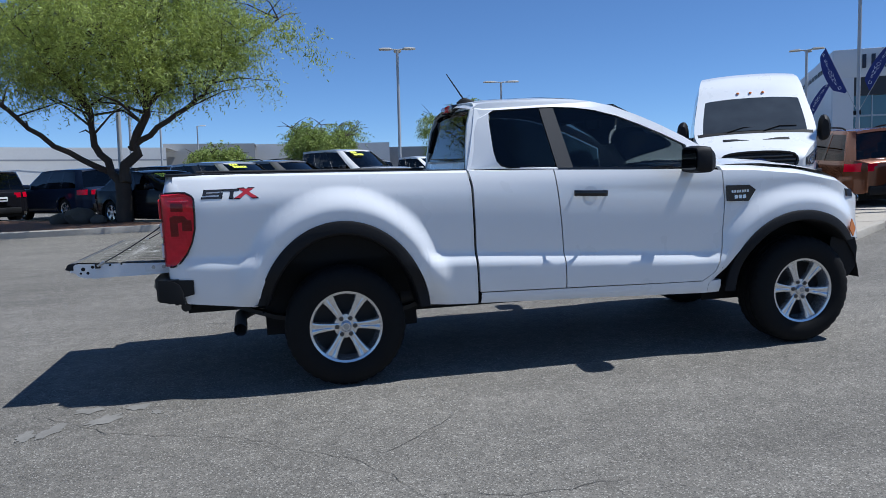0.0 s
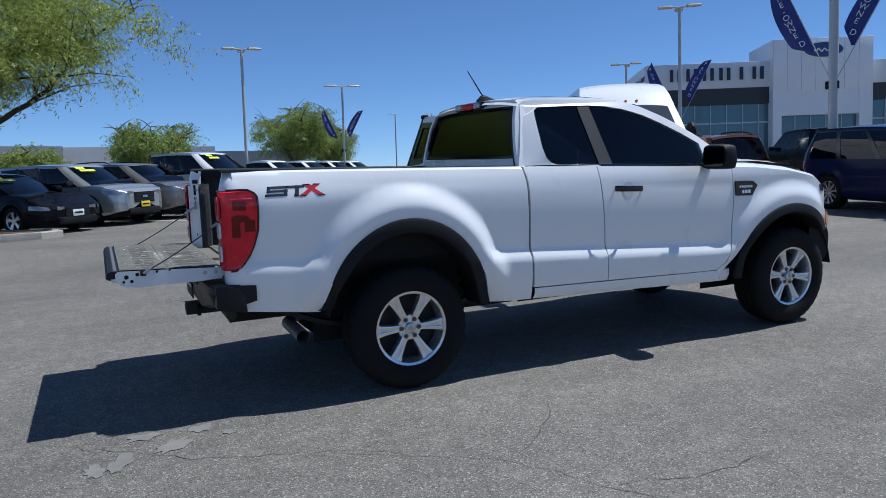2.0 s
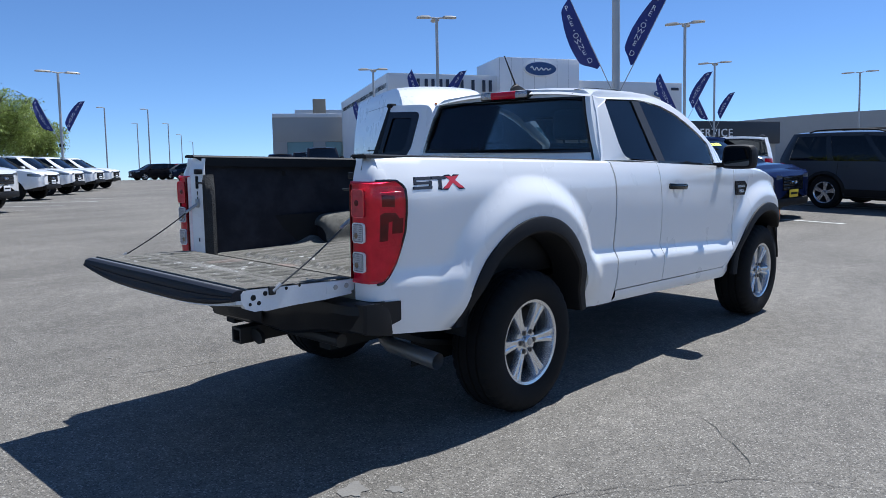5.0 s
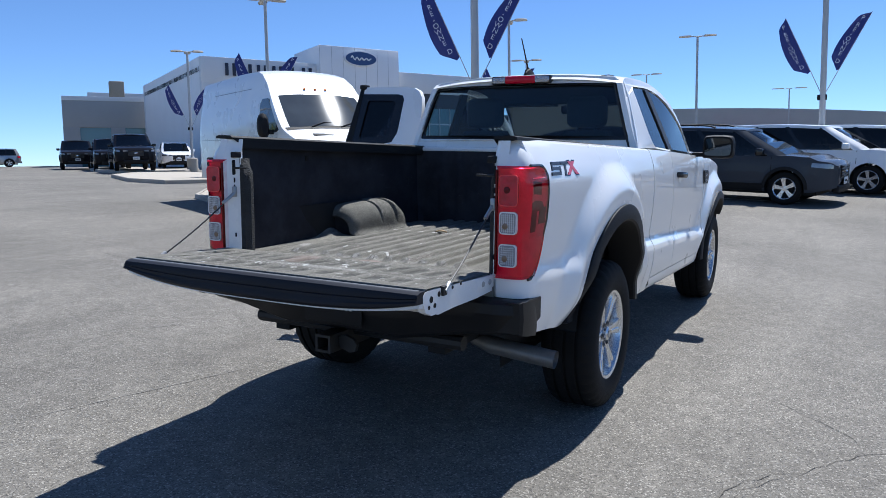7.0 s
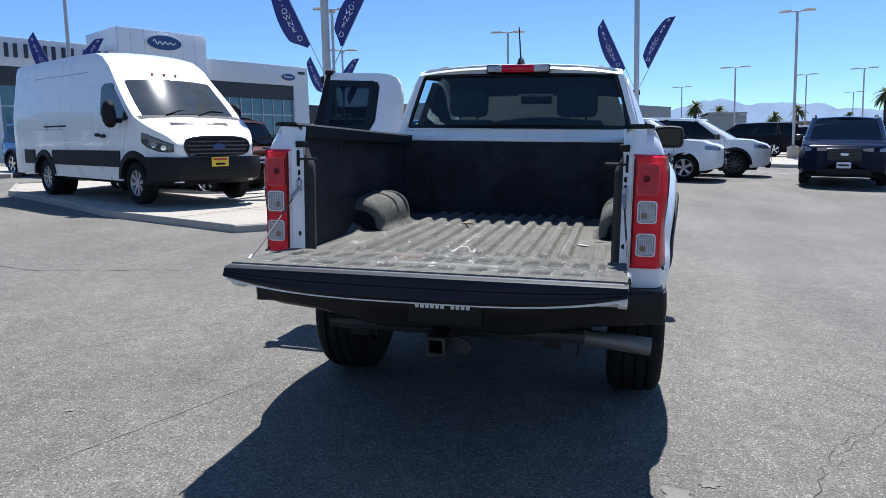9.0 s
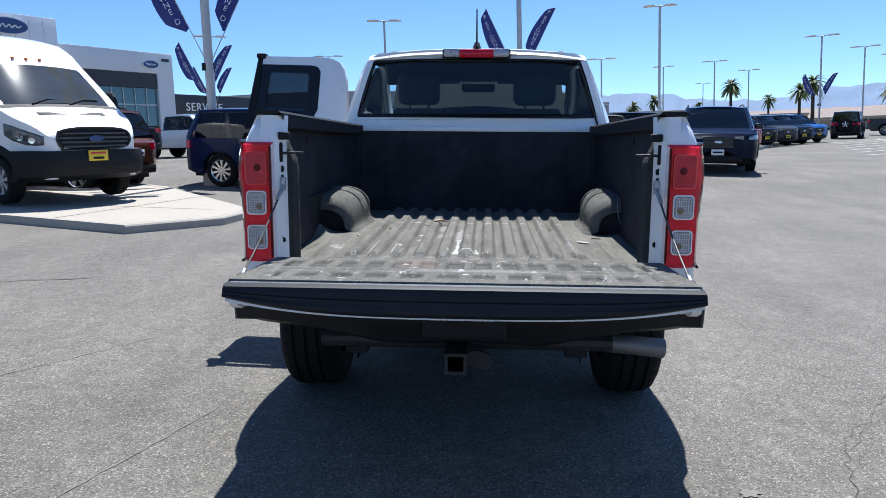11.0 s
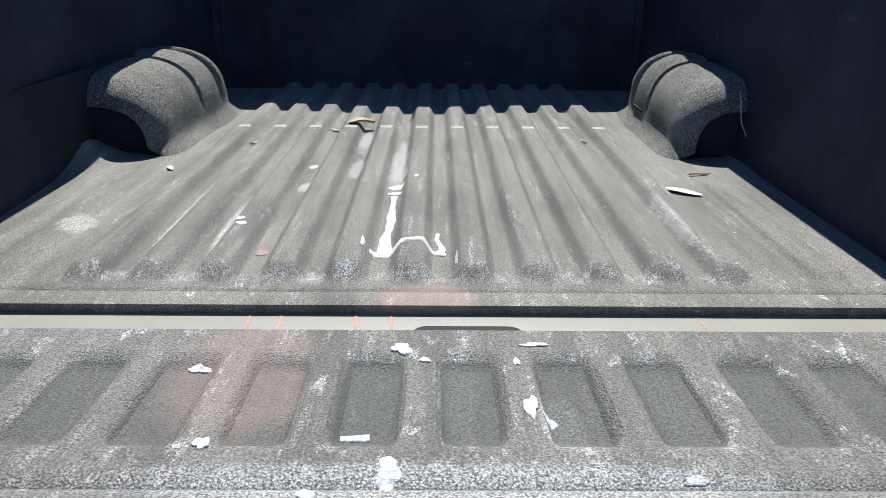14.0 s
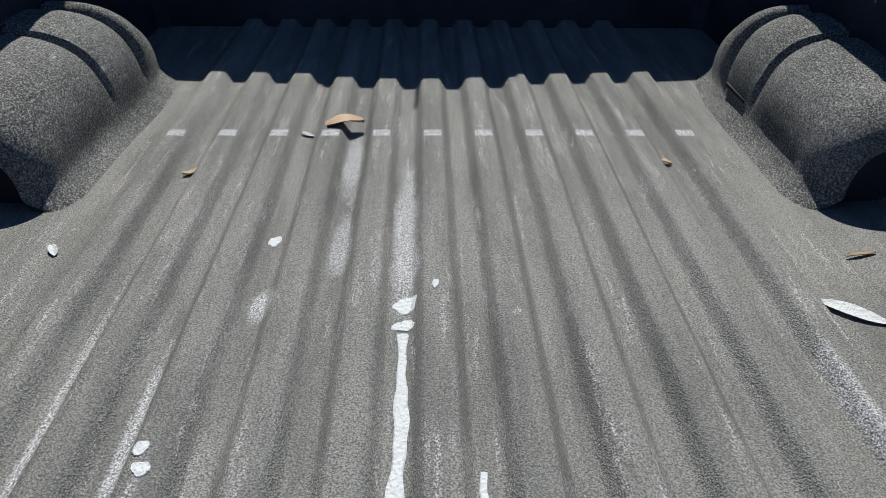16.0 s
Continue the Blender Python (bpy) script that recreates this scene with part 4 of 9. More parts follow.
    # windscreen and bonnet end of the cab
    def ws(u, v):
        """u across, v from the roof to the cowl."""
        y = u * (0.60 + 0.14 * v)
        x = 1.93 + 0.10 * (1 - u * u) + (0.72 + 0.04 * (1 - u * u)) * v
        z = interp(v, [(0, 1.735), (0.5, 1.54), (1, 1.285)]) + 0.02 * (1 - u * u)
        return (x, y, z)
    rows = [[ws(k / 8, v / 8) for k in range(-8, 9)] for v in range(9)]
    part("windscreen", loft(B(), rows), CLEAR, t)
    # headliner and inner trim
    rows = []
    for x, z in [(0.905, 1.70), (0.95, 1.722), (1.06, 1.738), (1.41, 1.746), (1.62, 1.738), (1.75, 1.721), (1.90, 1.682), (2.02, 1.632)]:
        y = pane_y(x, z) - 0.035
        rows.append([(x, y * k / 6, z + 0.030 * (1 - abs(k / 6) ** 2.6)) for k in range(-6, 7)])
    part("headliner", loft(B(), rows), SEAT, t)
    for s in (-1, 1):
        trim = plate(B(), [CAB_RIM, CAB_HOLE], lambda x, z: s * (pane_y(x, z) - 0.045), 0.01) if s < 0 else plate(B(), [[(0.90, 1.45), (0.93, 1.66), (0.96, 1.70), (1.36, 1.72), (1.36, 1.755), (0.95, 1.74), (0.88, 1.62), (0.85, 1.45)]], lambda x, z: s * (pane_y(x, z) - 0.045), 0.01)
        part("pillar_lining", trim, SEAT, t)
        part("sun_visor", box(B(), 1.86, 2.02, s * 0.33 - 0.19, s * 0.33 + 0.19, 1.645, 1.662, 0.006), SEAT, t)
    # inside: floor, dash, seats, wheel, mirror
    ins = B()
    box(ins, 0.86, 2.75, -0.78, 0.78, 0.47, 0.56)
    box(ins, 0.875, 0.89, -0.76, 0.76, 0.5, 1.36)
    part("cabin_floor", ins, BLACK_MATTE, t)
    ds = B()
    rows = [[(x, y, z) for y in (-0.78, 0, 0.78)] for x, z in ((2.15, 0.6), (2.12, 0.95), (2.16, 1.14), (2.3, 1.22), (2.6, 1.22), (2.75, 1.15))]
    part("dashboard", loft(ds, rows), BLACK_PLASTIC, t)
    for y in (-0.37, 0.37):
        st = B()
        box(st, 1.30, 1.82, y - 0.25, y + 0.25, 0.72, 0.92, 0.06, 3)
        rows = []
        for x, z, w, d in ((1.36, 0.86, 0.24, 0.10), (1.27, 1.10, 0.25, 0.10), (1.19, 1.33, 0.22, 0.08), (1.16, 1.44, 0.16, 0.05)):
            rows.append([(x - d, y - w * 0.9, z), (x - d, y + w * 0.9, z), (x + d * 0.2, y + w, z), (x + d, y + w * 0.7, z), (x + d, y - w * 0.7, z), (x + d * 0.2, y - w, z)])
        loft(st, rows, True, True)
        so = part("seat", st, SEAT, t)
        box_h = box(B(), 1.09, 1.20, y - 0.135, y + 0.135, 1.46, 1.665, 0.045, 3)
        tube(box_h, [(1.15, y - 0.06, 1.40), (1.14, y - 0.06, 1.5)], 0.008, 8)
        tube(box_h, [(1.15, y + 0.06, 1.40), (1.14, y + 0.06, 1.5)], 0.008, 8)
        part("headrest", box_h, SEAT, so)
    sw = B()
    c = Vector((1.98, 0.37, 1.12))
    ringm = Matrix.Translation(c) @ Matrix.Rotation(radians(-25), 4, "Y")
    tube(sw, [ringm @ Vector((0, 0.19 * math.cos(a), 0.19 * math.sin(a))) for a in (2 * math.pi * k / 28 for k in range(29))], 0.016, 8, False)
    for a in (0, math.pi, 1.5 * math.pi):
        tube(sw, [c, ringm @ Vector((0, 0.19 * math.cos(a), 0.19 * math.sin(a)))], 0.02, 6)
    tube(sw, [c, c + Vector((0.2, 0, -0.09))], 0.05, 8)
    part("steering_wheel", sw, BLACK_PLASTIC, t)
    mr = box(B(), 2.02, 2.05, -0.125, 0.125, 1.585, 1.655, 0.02, 3)
    tube(mr, [(2.045, 0, 1.63), (2.13, 0, 1.70)], 0.012, 8)
    part("rear_view_mirror", mr, BLACK_PLASTIC, t)
    # the open rear door on the far side, hinged at its back edge
    hinge = pose(0.93, 0.90, -0.005) @ pose(0, 0, 0, 0, 0, 86) @ pose(-0.90, -0.86, 0)
    rd = side_door(t, 1, lambda z: 0.80, door_x, "rear_door", hinge)
    rd["label"] = "white rear half door swung open"
    up = B()
    rim_pts = [(0.80, 1.32), (0.81, 1.45), (0.826, 1.60), (0.845, 1.68), (0.88, 1.728), (0.93, 1.752), (1.02, 1.764), (1.392, 1.772), (1.40, 1.31)]
    hole = [(1.03, 1.66), (1.04, 1.685), (1.07, 1.695), (1.36, 1.705), (1.375, 1.69), (1.388, 1.36), (1.375, 1.345), (1.13, 1.36), (1.06, 1.375), (1.03, 1.43)]
    plate(up, [rim_pts, hole], lambda x, z: 0.87 - 0.36 * (z - 1.30), 0.04)
    bmesh.ops.transform(up, matrix=hinge, verts=up.verts)
    part("door_frame", up, WHITE, rd)
    g = plate(B(), [[(1.0, 1.67), (1.02, 1.70), (1.06, 1.71), (1.385, 1.72), (1.398, 1.70), (1.40, 1.34), (1.38, 1.33), (1.12, 1.345), (1.035, 1.36), (1.0, 1.43)], [(1.075, 1.645), (1.085, 1.655), (1.10, 1.66), (1.32, 1.668), (1.33, 1.66), (1.345, 1.40), (1.335, 1.39), (1.15, 1.40), (1.10, 1.41), (1.075, 1.45)]], lambda x, z: 0.872 - 0.36 * (z - 1.30), 0.004)
    bmesh.ops.transform(g, matrix=hinge, verts=g.verts)
    part("window_seal", g, BLACK_GLOSS, rd)
    g = plate(B(), [hole], lambda x, z: 0.862 - 0.36 * (z - 1.30), 0.004)
    bmesh.ops.transform(g, matrix=hinge, verts=g.verts)
    part("door_window", g, TINT_QUARTER, rd).visible_shadow = False
    g = plate(B(), [[(1.395, 1.31), (1.388, 1.768), (1.42, 1.772), (1.470, 1.31)]], lambda x, z: 0.872 - 0.36 * (z - 1.30), 0.05)
    box(g, 1.37, 1.43, 0.66, 0.72, 1.755, 1.79, 0.01)
    bmesh.ops.transform(g, matrix=hinge, verts=g.verts)
    part("pillar_trim", g, BLACK_PLASTIC, rd)
    inner = box(B(), 0.84, 1.45, 0.75, 0.80, 0.55, 1.30, 0.03)
    bmesh.ops.transform(inner, matrix=hinge, verts=inner.verts)
    part("door_card", inner, BLACK_PLASTIC, rd)


EXHAUST = mat("dull_exhaust_steel", (0.20, 0.195, 0.19), 0.5, metal=0.6, spread=0.2, grain=0.15, scale=14)


def build_front(t):
    """Bonnet, grille, lamps, front bumper and the underside."""
    rows = []
    for x, z, w in ((2.62, 1.285, 0.74), (2.75, 1.292, 0.775), (2.95, 1.288, 0.775), (3.2, 1.262, 0.765), (3.45, 1.215, 0.735), (3.62, 1.155, 0.69), (3.70, 1.09, 0.66), (3.735, 1.02, 0.64)):
        rows.append([(x + 0.05 * (1 - (k / 8) ** 2), w * k / 8, z + 0.035 * (1 - (k / 8) ** 4) - 0.012 * math.exp(-((abs(k / 8) - 0.72) / 0.1) ** 2)) for k in range(-8, 9)])
    part("bonnet", loft(B(), rows), WHITE, t)
    g = B()
    rows = [[(x + 0.10 * (1 - (k / 6) ** 2), 0.50 * k / 6, z) for k in range(-6, 7)] for x, z in ((3.70, 1.06), (3.745, 0.95), (3.74, 0.80))]
    part("grille", loft(g, rows), BLACK_GLOSS, t)
    for s in (-1, 1):
        h = B()
        rows = []
        for (x, y) in ((3.60, 0.845), (3.68, 0.80), (3.76, 0.70), (3.80, 0.56), (3.81, 0.50)):
            z0 = interp(y, [(0.5, 0.93), (0.845, 1.02)])
            rows.append([(x - 0.03, s * (y - 0.03), z0), (x, s * y, z0 + 0.01), (x - 0.01, s * y, z0 + 0.06), (x - 0.06, s * (y - 0.01), 1.095)])
        ho = part("headlamp", loft(h, rows, True, True), CHARCOAL, t)
        lens = lathe(B(), [(0.0, 0.0), (0.032, -0.006), (0.036, -0.02)], 16, pose(3.79, s * 0.69, 1.0, 0, 0, 90 + 180 + s * -20))
        part("projector", lens, CHROME, ho)
        a = plate(B(), [[(3.575, 0.80), (3.628, 0.74), (3.65, 0.80), (3.60, 0.87)]], lambda x, z: s * (body_y(x, z) + 0.022), 0.01)
        part("side_marker", a, AMBER, t)
    b = B()
    rows = []
    for k in range(-10, 11):
        u = k / 10
        y = 0.86 * u
        x = 3.90 - 0.22 * abs(u) ** 3.0
        rows.append([(x - 0.20, y * 0.98, 0.74), (x - 0.02, y, 0.73), (x, y, 0.66), (x - 0.01, y, 0.52), (x - 0.05, y * 0.98, 0.45), (x - 0.22, y * 0.95, 0.42)])
    part("front_bumper", loft(b, rows, False, True), BLACK_PLASTIC, t)
    rows = []
    for k in range(-10, 11):
        u = k / 10
        x = 3.86 - 0.22 * abs(u) ** 3.0
        rows.append([(x - 0.14, 0.80 * u, 1.03), (x - 0.03, 0.82 * u, 0.93), (x, 0.85 * u, 0.80), (x - 0.015, 0.855 * u, 0.735)])
    part("front_fascia", loft(B(), rows), WHITE, t)
    u = B()
    for s in (-1, 1):
        box(u, -1.0, 3.6, s * 0.42 - 0.04, s * 0.42 + 0.04, 0.46, 0.60)
    for x in (-0.9, -0.45, 0.55, 1.2, 2.0, 2.8):
        box(u, x - 0.05, x + 0.05, -0.42, 0.42, 0.48, 0.56)
    box(u, 0.9, 1.9, 0.05, 0.38, 0.36, 0.52, 0.04)
    box(u, 2.5, 3.6, -0.36, 0.36, 0.36, 0.60, 0.05)
    box(u, 0.86, 2.62, -0.80, 0.80, 0.45, 0.49)
    box(u, 2.05, 2.45, -0.70, -0.52, 0.42, 0.5, 0.02)
    part("chassis", u, BLACK_MATTE, t)
    part("exhaust_pipe", tube(B(), [(1.6, -0.3, 0.44), (0.5, -0.36, 0.47), (-0.2, -0.38, 0.52), (-0.50, -0.39, 0.47), (-0.62, -0.43, 0.437), (-0.665, -0.52, 0.430), (-0.655, -0.68, 0.415), (-0.648, -0.83, 0.40)], [0.03, 0.035, 0.036, 0.036, 0.036, 0.038, 0.040, 0.041], 18, False), EXHAUST, t, "grey steel exhaust pipe")
    part("silencer", tube(B(), [(0.35, -0.42, 0.46), (0.40, -0.42, 0.46), (0.95, -0.42, 0.46), (1.0, -0.42, 0.46)], [0.03, 0.1, 0.1, 0.03], 14), DARK_IRON, t)


FLOOR_Z = 0.812
LENS_RIM = mat("lens_rim", (0.74, 0.71, 0.71), 0.25, coat=0.5)
BULB = mat("lamp_bulb", (0.16, 0.10, 0.06), 0.15, coat=0.8)
LENS_FLUTED = mat("fluted_lens", (0.30, 0.30, 0.315), 0.15, metal=0.5, coat=0.8, spread=0.5, grain=0.3, scale=34, bump=0.8, bump_scale=110)
LENS_GRID = mat("lens_grid", (0.52, 0.52, 0.54), 0.12, metal=0.3, coat=0.6)


FLOOR_END = -0.948
LINER_EDGE = mat("speckled_liner_edge", (0.035, 0.035, 0.034), 0.85, spread=0.5, grain=0.7, scale=22, bump=1.0, bump_scale=180)
SWING = 0.0166
RIB_MID = 0.0085
PAINT_SPILL = mat("dried_white_paint", (0.46, 0.46, 0.43), 0.75, spread=0.08, grain=0.12, scale=30, bump=0.6, bump_scale=200)
EDGE_STRIP = mat("pale_cap_edge", (0.12, 0.122, 0.125), 0.5, spread=0.18, grain=0.2, scale=14, bump=0.1, bump_scale=150)
DRY_LEAF = mat("dry_leaf", (0.42, 0.30, 0.17), 0.8, spread=0.25, scale=40)
PINK = mat("pink_residue", (0.22, 0.15, 0.13), 0.8, spread=0.3, grain=0.3, scale=30)
RUST_RUN = mat("rust_run", (0.34, 0.19, 0.125), 0.8, spread=0.3, scale=40)


def rib(y):
    """Height of the rounded ribs across the bed floor."""
    q = (y - RIB_MID) / 0.0905
    if abs(y - RIB_MID) > 0.50:
        return 0.0
    f = abs(q - round(q)) * 2
    return 0.020 * smooth01((0.76 - f) / 0.44)


def floor_height(x, y):
    ramp = smooth01((x + 0.872) / 0.036)
    side = 0.007 * smooth01((x + 0.86) / 0.03) * smooth01((-0.36 - x) / 0.03)
    lip = 0.048 * smooth01((abs(y) - 0.64) / 0.11) ** 2 * math.exp(-((x + 0.20) / 0.09) ** 2) * (1.0 if y > 0 else 0.3)
    seam = 0.003 * math.exp(-((x + 0.893) / 0.004) ** 2)
    return FLOOR_Z + lip - seam + rib(y) * ramp + side * smooth01((0.032 - abs(abs(y) - 0.59)) / 0.01) + 0.004 * smooth01((-0.90 - x) / 0.01)


GATE_SCREWS = ((-1.41, 0.40), (-1.41, 0.16), (-1.41, -0.20), (-1.41, -0.44), (-1.46, 0.62), (-1.46, -0.62))


def gate_height(x, y):
    """Height of the tailgate liner with its two rows of pressed slots."""
    z = interp(x, [(-1.59, 0.866), (-1.05, 0.842)])
    for x0, x1, sp, ph, lim in ((-1.30, -1.12, 0.0944, 0.033, 0.62), (-1.515, -1.395, 0.113, 0.048, 0.60)):
        q = (y - ph) / sp
        f = abs(q - round(q)) * 2
        across = smooth01((0.74 - f) / 0.26) * (abs(y) < lim)
        z -= 0.011 * smooth01((x - x0) / 0.026) * smooth01((x1 - x) / 0.026) * across
    z -= 0.006 * math.exp(-((x + 1.345) / 0.008) ** 2)
    for hx, hy in GATE_SCREWS:
        z -= 0.006 * math.exp(-(((x - hx) / 0.018) ** 2 + ((y - hy) / 0.02) ** 2) ** 2)
    return z


def splat(name, parent, x, y, rx, ry, material, seed, height=floor_height, lift=0.0015, rough=0.4):
    """A dried blot with an uneven outline that follows the surface under it."""
    y -= SWING * (0.9 - x)
    rng = random.Random(seed)
    n = 40
    ph = [rng.uniform(0, 6.28) for _ in range(4)]
    edge = [0.82 + 0.45 * rough * (math.sin(2 * a + ph[0]) * 0.5 + math.sin(3 * a + ph[1]) * 0.45 + math.sin(5 * a + ph[2]) * 0.3 + math.sin(9 * a + ph[3]) * 0.12) for a in (2 * math.pi * k / n for k in range(n))]
    rows = []
    for q, l in ((1.0, 0.0004), (0.93, lift), (0.6, lift), (0.25, lift), (0.02, lift)):
        row = []
        for k in range(n):
            a = 2 * math.pi * k / n
            px, py = x + rx * q * edge[k] * math.cos(a), y + ry * q * edge[k] * math.sin(a)
            row.append((px, py, height(px, py) + l))
        rows.append(row)
    return part(name, loft(B(), rows, True, False), material, parent)


def dribble(name, parent, pts, widths, material, seed, height=floor_height, lift=0.0015):
    """A dried run of paint along a line, uneven in width."""
    pts = [(p[0], p[1] - SWING * (0.9 - p[0])) for p in pts]
    rng = random.Random(seed)
    rows = []
    fine = []
    for i in range(len(pts) - 1):
        k = max(2, int(math.dist(pts[i], pts[i + 1]) / 0.006))
        fine += [(Vector(pts[i]).lerp(Vector(pts[i + 1]), j / k), widths[i] + (widths[i + 1] - widths[i]) * j / k) for j in range(k)]
    fine.append((Vector(pts[-1]), widths[-1]))
    n = len(fine)
    for i, (p, w) in enumerate(fine):
        d = (fine[min(i + 2, n - 1)][0] - fine[max(i - 2, 0)][0]).normalized()
        side = Vector((-d.y, d.x))
        a = w * (0.5 + 0.10 * math.sin(i * 0.31 + seed) + 0.05 * math.sin(i * 0.83 + 2 * seed))
        b = w * (0.5 + 0.10 * math.sin(i * 0.27 + 3 * seed) + 0.05 * math.sin(i * 0.71 + seed))
        row = []
        for q, l in ((-b, 0.0003), (-b * 0.8, lift), (0, lift * 1.3), (a * 0.8, lift), (a, 0.0003)):
            v = p + side * q
            row.append((v.x, v.y, height(v.x, v.y) + l))
        rows.append(row)
    return part(name, loft(B(), rows), material, parent)


def build_spills(liner):
    dribble("paint_drip", liner, [(-0.465, 0.073), (-0.50, 0.074), (-0.56, 0.073), (-0.64, 0.075), (-0.70, 0.079), (-0.762, 0.078)], [0.012, 0.010, 0.013, 0.015, 0.016, 0.020], PAINT_SPILL, 1)
    dribble("paint_drip", liner, [(-0.764, 0.10), (-0.762, 0.075), (-0.748, 0.045), (-0.744, 0.020), (-0.762, 0.0), (-0.764, -0.016)], [0.012, 0.030, 0.010, 0.018, 0.013, 0.010], PAINT_SPILL, 2)
    dribble("paint_drip", liner, [(-0.766, -0.002), (-0.742, -0.011), (-0.722, -0.007), (-0.695, -0.003), (-0.672, -0.005)], [0.018, 0.014, 0.010, 0.008, 0.007], PAINT_SPILL, 3)
    for i, (x, y, rx, ry) in enumerate(((-0.45, 0.072, 0.013, 0.016), (-0.41, 0.070, 0.020, 0.018), (-0.258, 0.253, 0.016, 0.011), (-0.655, 0.318, 0.010, 0.012), (-0.68, 0.31, 0.010, 0.012), (-0.755, 0.11, 0.022, 0.004), (-0.80, -0.03, 0.026, 0.003), (-0.389, 0.032, 0.012, 0.005))):
        splat("paint_blot", liner, x, y, rx, ry, PAINT_SPILL, 10 + i)
    splat("pink_blot", liner, -0.76, 0.262, 0.014, 0.012, PINK, 90)
    def flake(name, x, y, l, w, turn, material, label, category, curl=0.006):
        y -= SWING * (0.9 - x)
        bm = B()
        rows = []
        for i in range(9):
            u = i / 8
            ww = w * (math.sin(math.pi * (0.08 + 0.84 * u)) ** 0.7)
            rows.append([((u - 0.5) * l, ww * q, curl * (abs(q) + math.sin(5 * u + turn) * 0.6 + 1.0)) for q in (-1, -0.5, 0, 0.5, 1)])
        loft(bm, rows)
        ex = [[tuple(p) for p in r] for r in rows]
        loft(bm, [[(p[0], p[1], p[2] - 0.0012) for p in r] for r in ex])
        ob = part(name, bm, material, None, label)
        ob.matrix_world = TRUCK_POSE @ pose(x, y, floor_height(x, y) + 0.001, 0, 0, turn)
        tagged(ob, "", category)
    flake("dry_leaf", 0.117, 0.180, 0.07, 0.017, -70, DRY_LEAF, "curled tan dry leaf on the bed liner", "leaf", 0.007)
    flake("paint_flake", -0.43, -0.482, 0.075, 0.013, 55, PAINT_SPILL, "white flake of paint on the bed liner", "flake", 0.002)
    flake("wood_chip", -0.281, 0.551, 0.030, 0.006, 30, PAINT_SPILL, "small pale chip on the bed liner", "chip", 0.002)
    flake("wood_chip", 0.105, 0.247, 0.026, 0.005, 60, PAINT_SPILL, "small pale chip beside the dry leaf", "chip", 0.002)
    flake("wood_chip", -0.048, 0.419, 0.030, 0.006, -60, DRY_LEAF, "small tan wood splinter on the bed liner", "chip", 0.003)
    flake("dry_leaf", -0.012, -0.372, 0.020, 0.006, 80, DRY_LEAF, "tiny dark dry leaf on the bed liner", "leaf", 0.003)
    flake("twig", -0.30, -0.56, 0.05, 0.003, -75, DRY_LEAF, "thin brown twig on the bed liner", "twig", 0.002)


def build_gate_spills(gl):
    for i, (x, y, rx, ry) in enumerate(((-1.115, 0.041, 0.022, 0.020), (-1.141, 0.017, 0.010, 0.010), (-1.231, -0.079, 0.030, 0.014), (-1.245, -0.095, 0.016, 0.012), (-1.33, 0.046, 0.030, 0.020), (-1.145, 0.246, 0.012, 0.022), (-1.292, 0.202, 0.016, 0.013), (-1.338, -0.193, 0.006, 0.022), (-1.144, -0.076, 0.016, 0.006), (-1.356, 0.107, 0.018, 0.012), (-1.105, -0.10, 0.008, 0.03), (-1.40, 0.24, 0.030, 0.010), (-1.43, 0.03, 0.024, 0.020), (-1.44, -0.16, 0.03, 0.007), (-1.46, -0.40, 0.02, 0.012), (-1.42, 0.50, 0.014, 0.02), (-1.50, -0.02, 0.014, 0.03), (-1.53, 0.42, 0.010, 0.03))):
        splat("paint_blot", gl, x, y, rx * 0.7, ry * 0.62, PAINT_SPILL, 110 + i, gate_height, rough=0.6)
    for hx, hy in GATE_SCREWS:
        z = gate_height(hx, hy)
        part("screw", lathe(B(), [(0.0, 0.002), (0.004, 0.002), (0.0055, 0.0005), (0.0055, -0.002)], 14, pose(hx, hy, z, 90, 0, 0)), EXHAUST, gl)
    dribble("paint_drip", gl, [(-1.27, 0.09), (-1.268, 0.065)], [0.008, 0.012], PAINT_SPILL, 140, gate_height)


def wall_y(x, s):
    """Half width of the bed at its liner wall."""
    return 0.716 + (0.040 if s > 0 else 0.002) * math.exp(-((x + 0.10) / 0.45) ** 2)


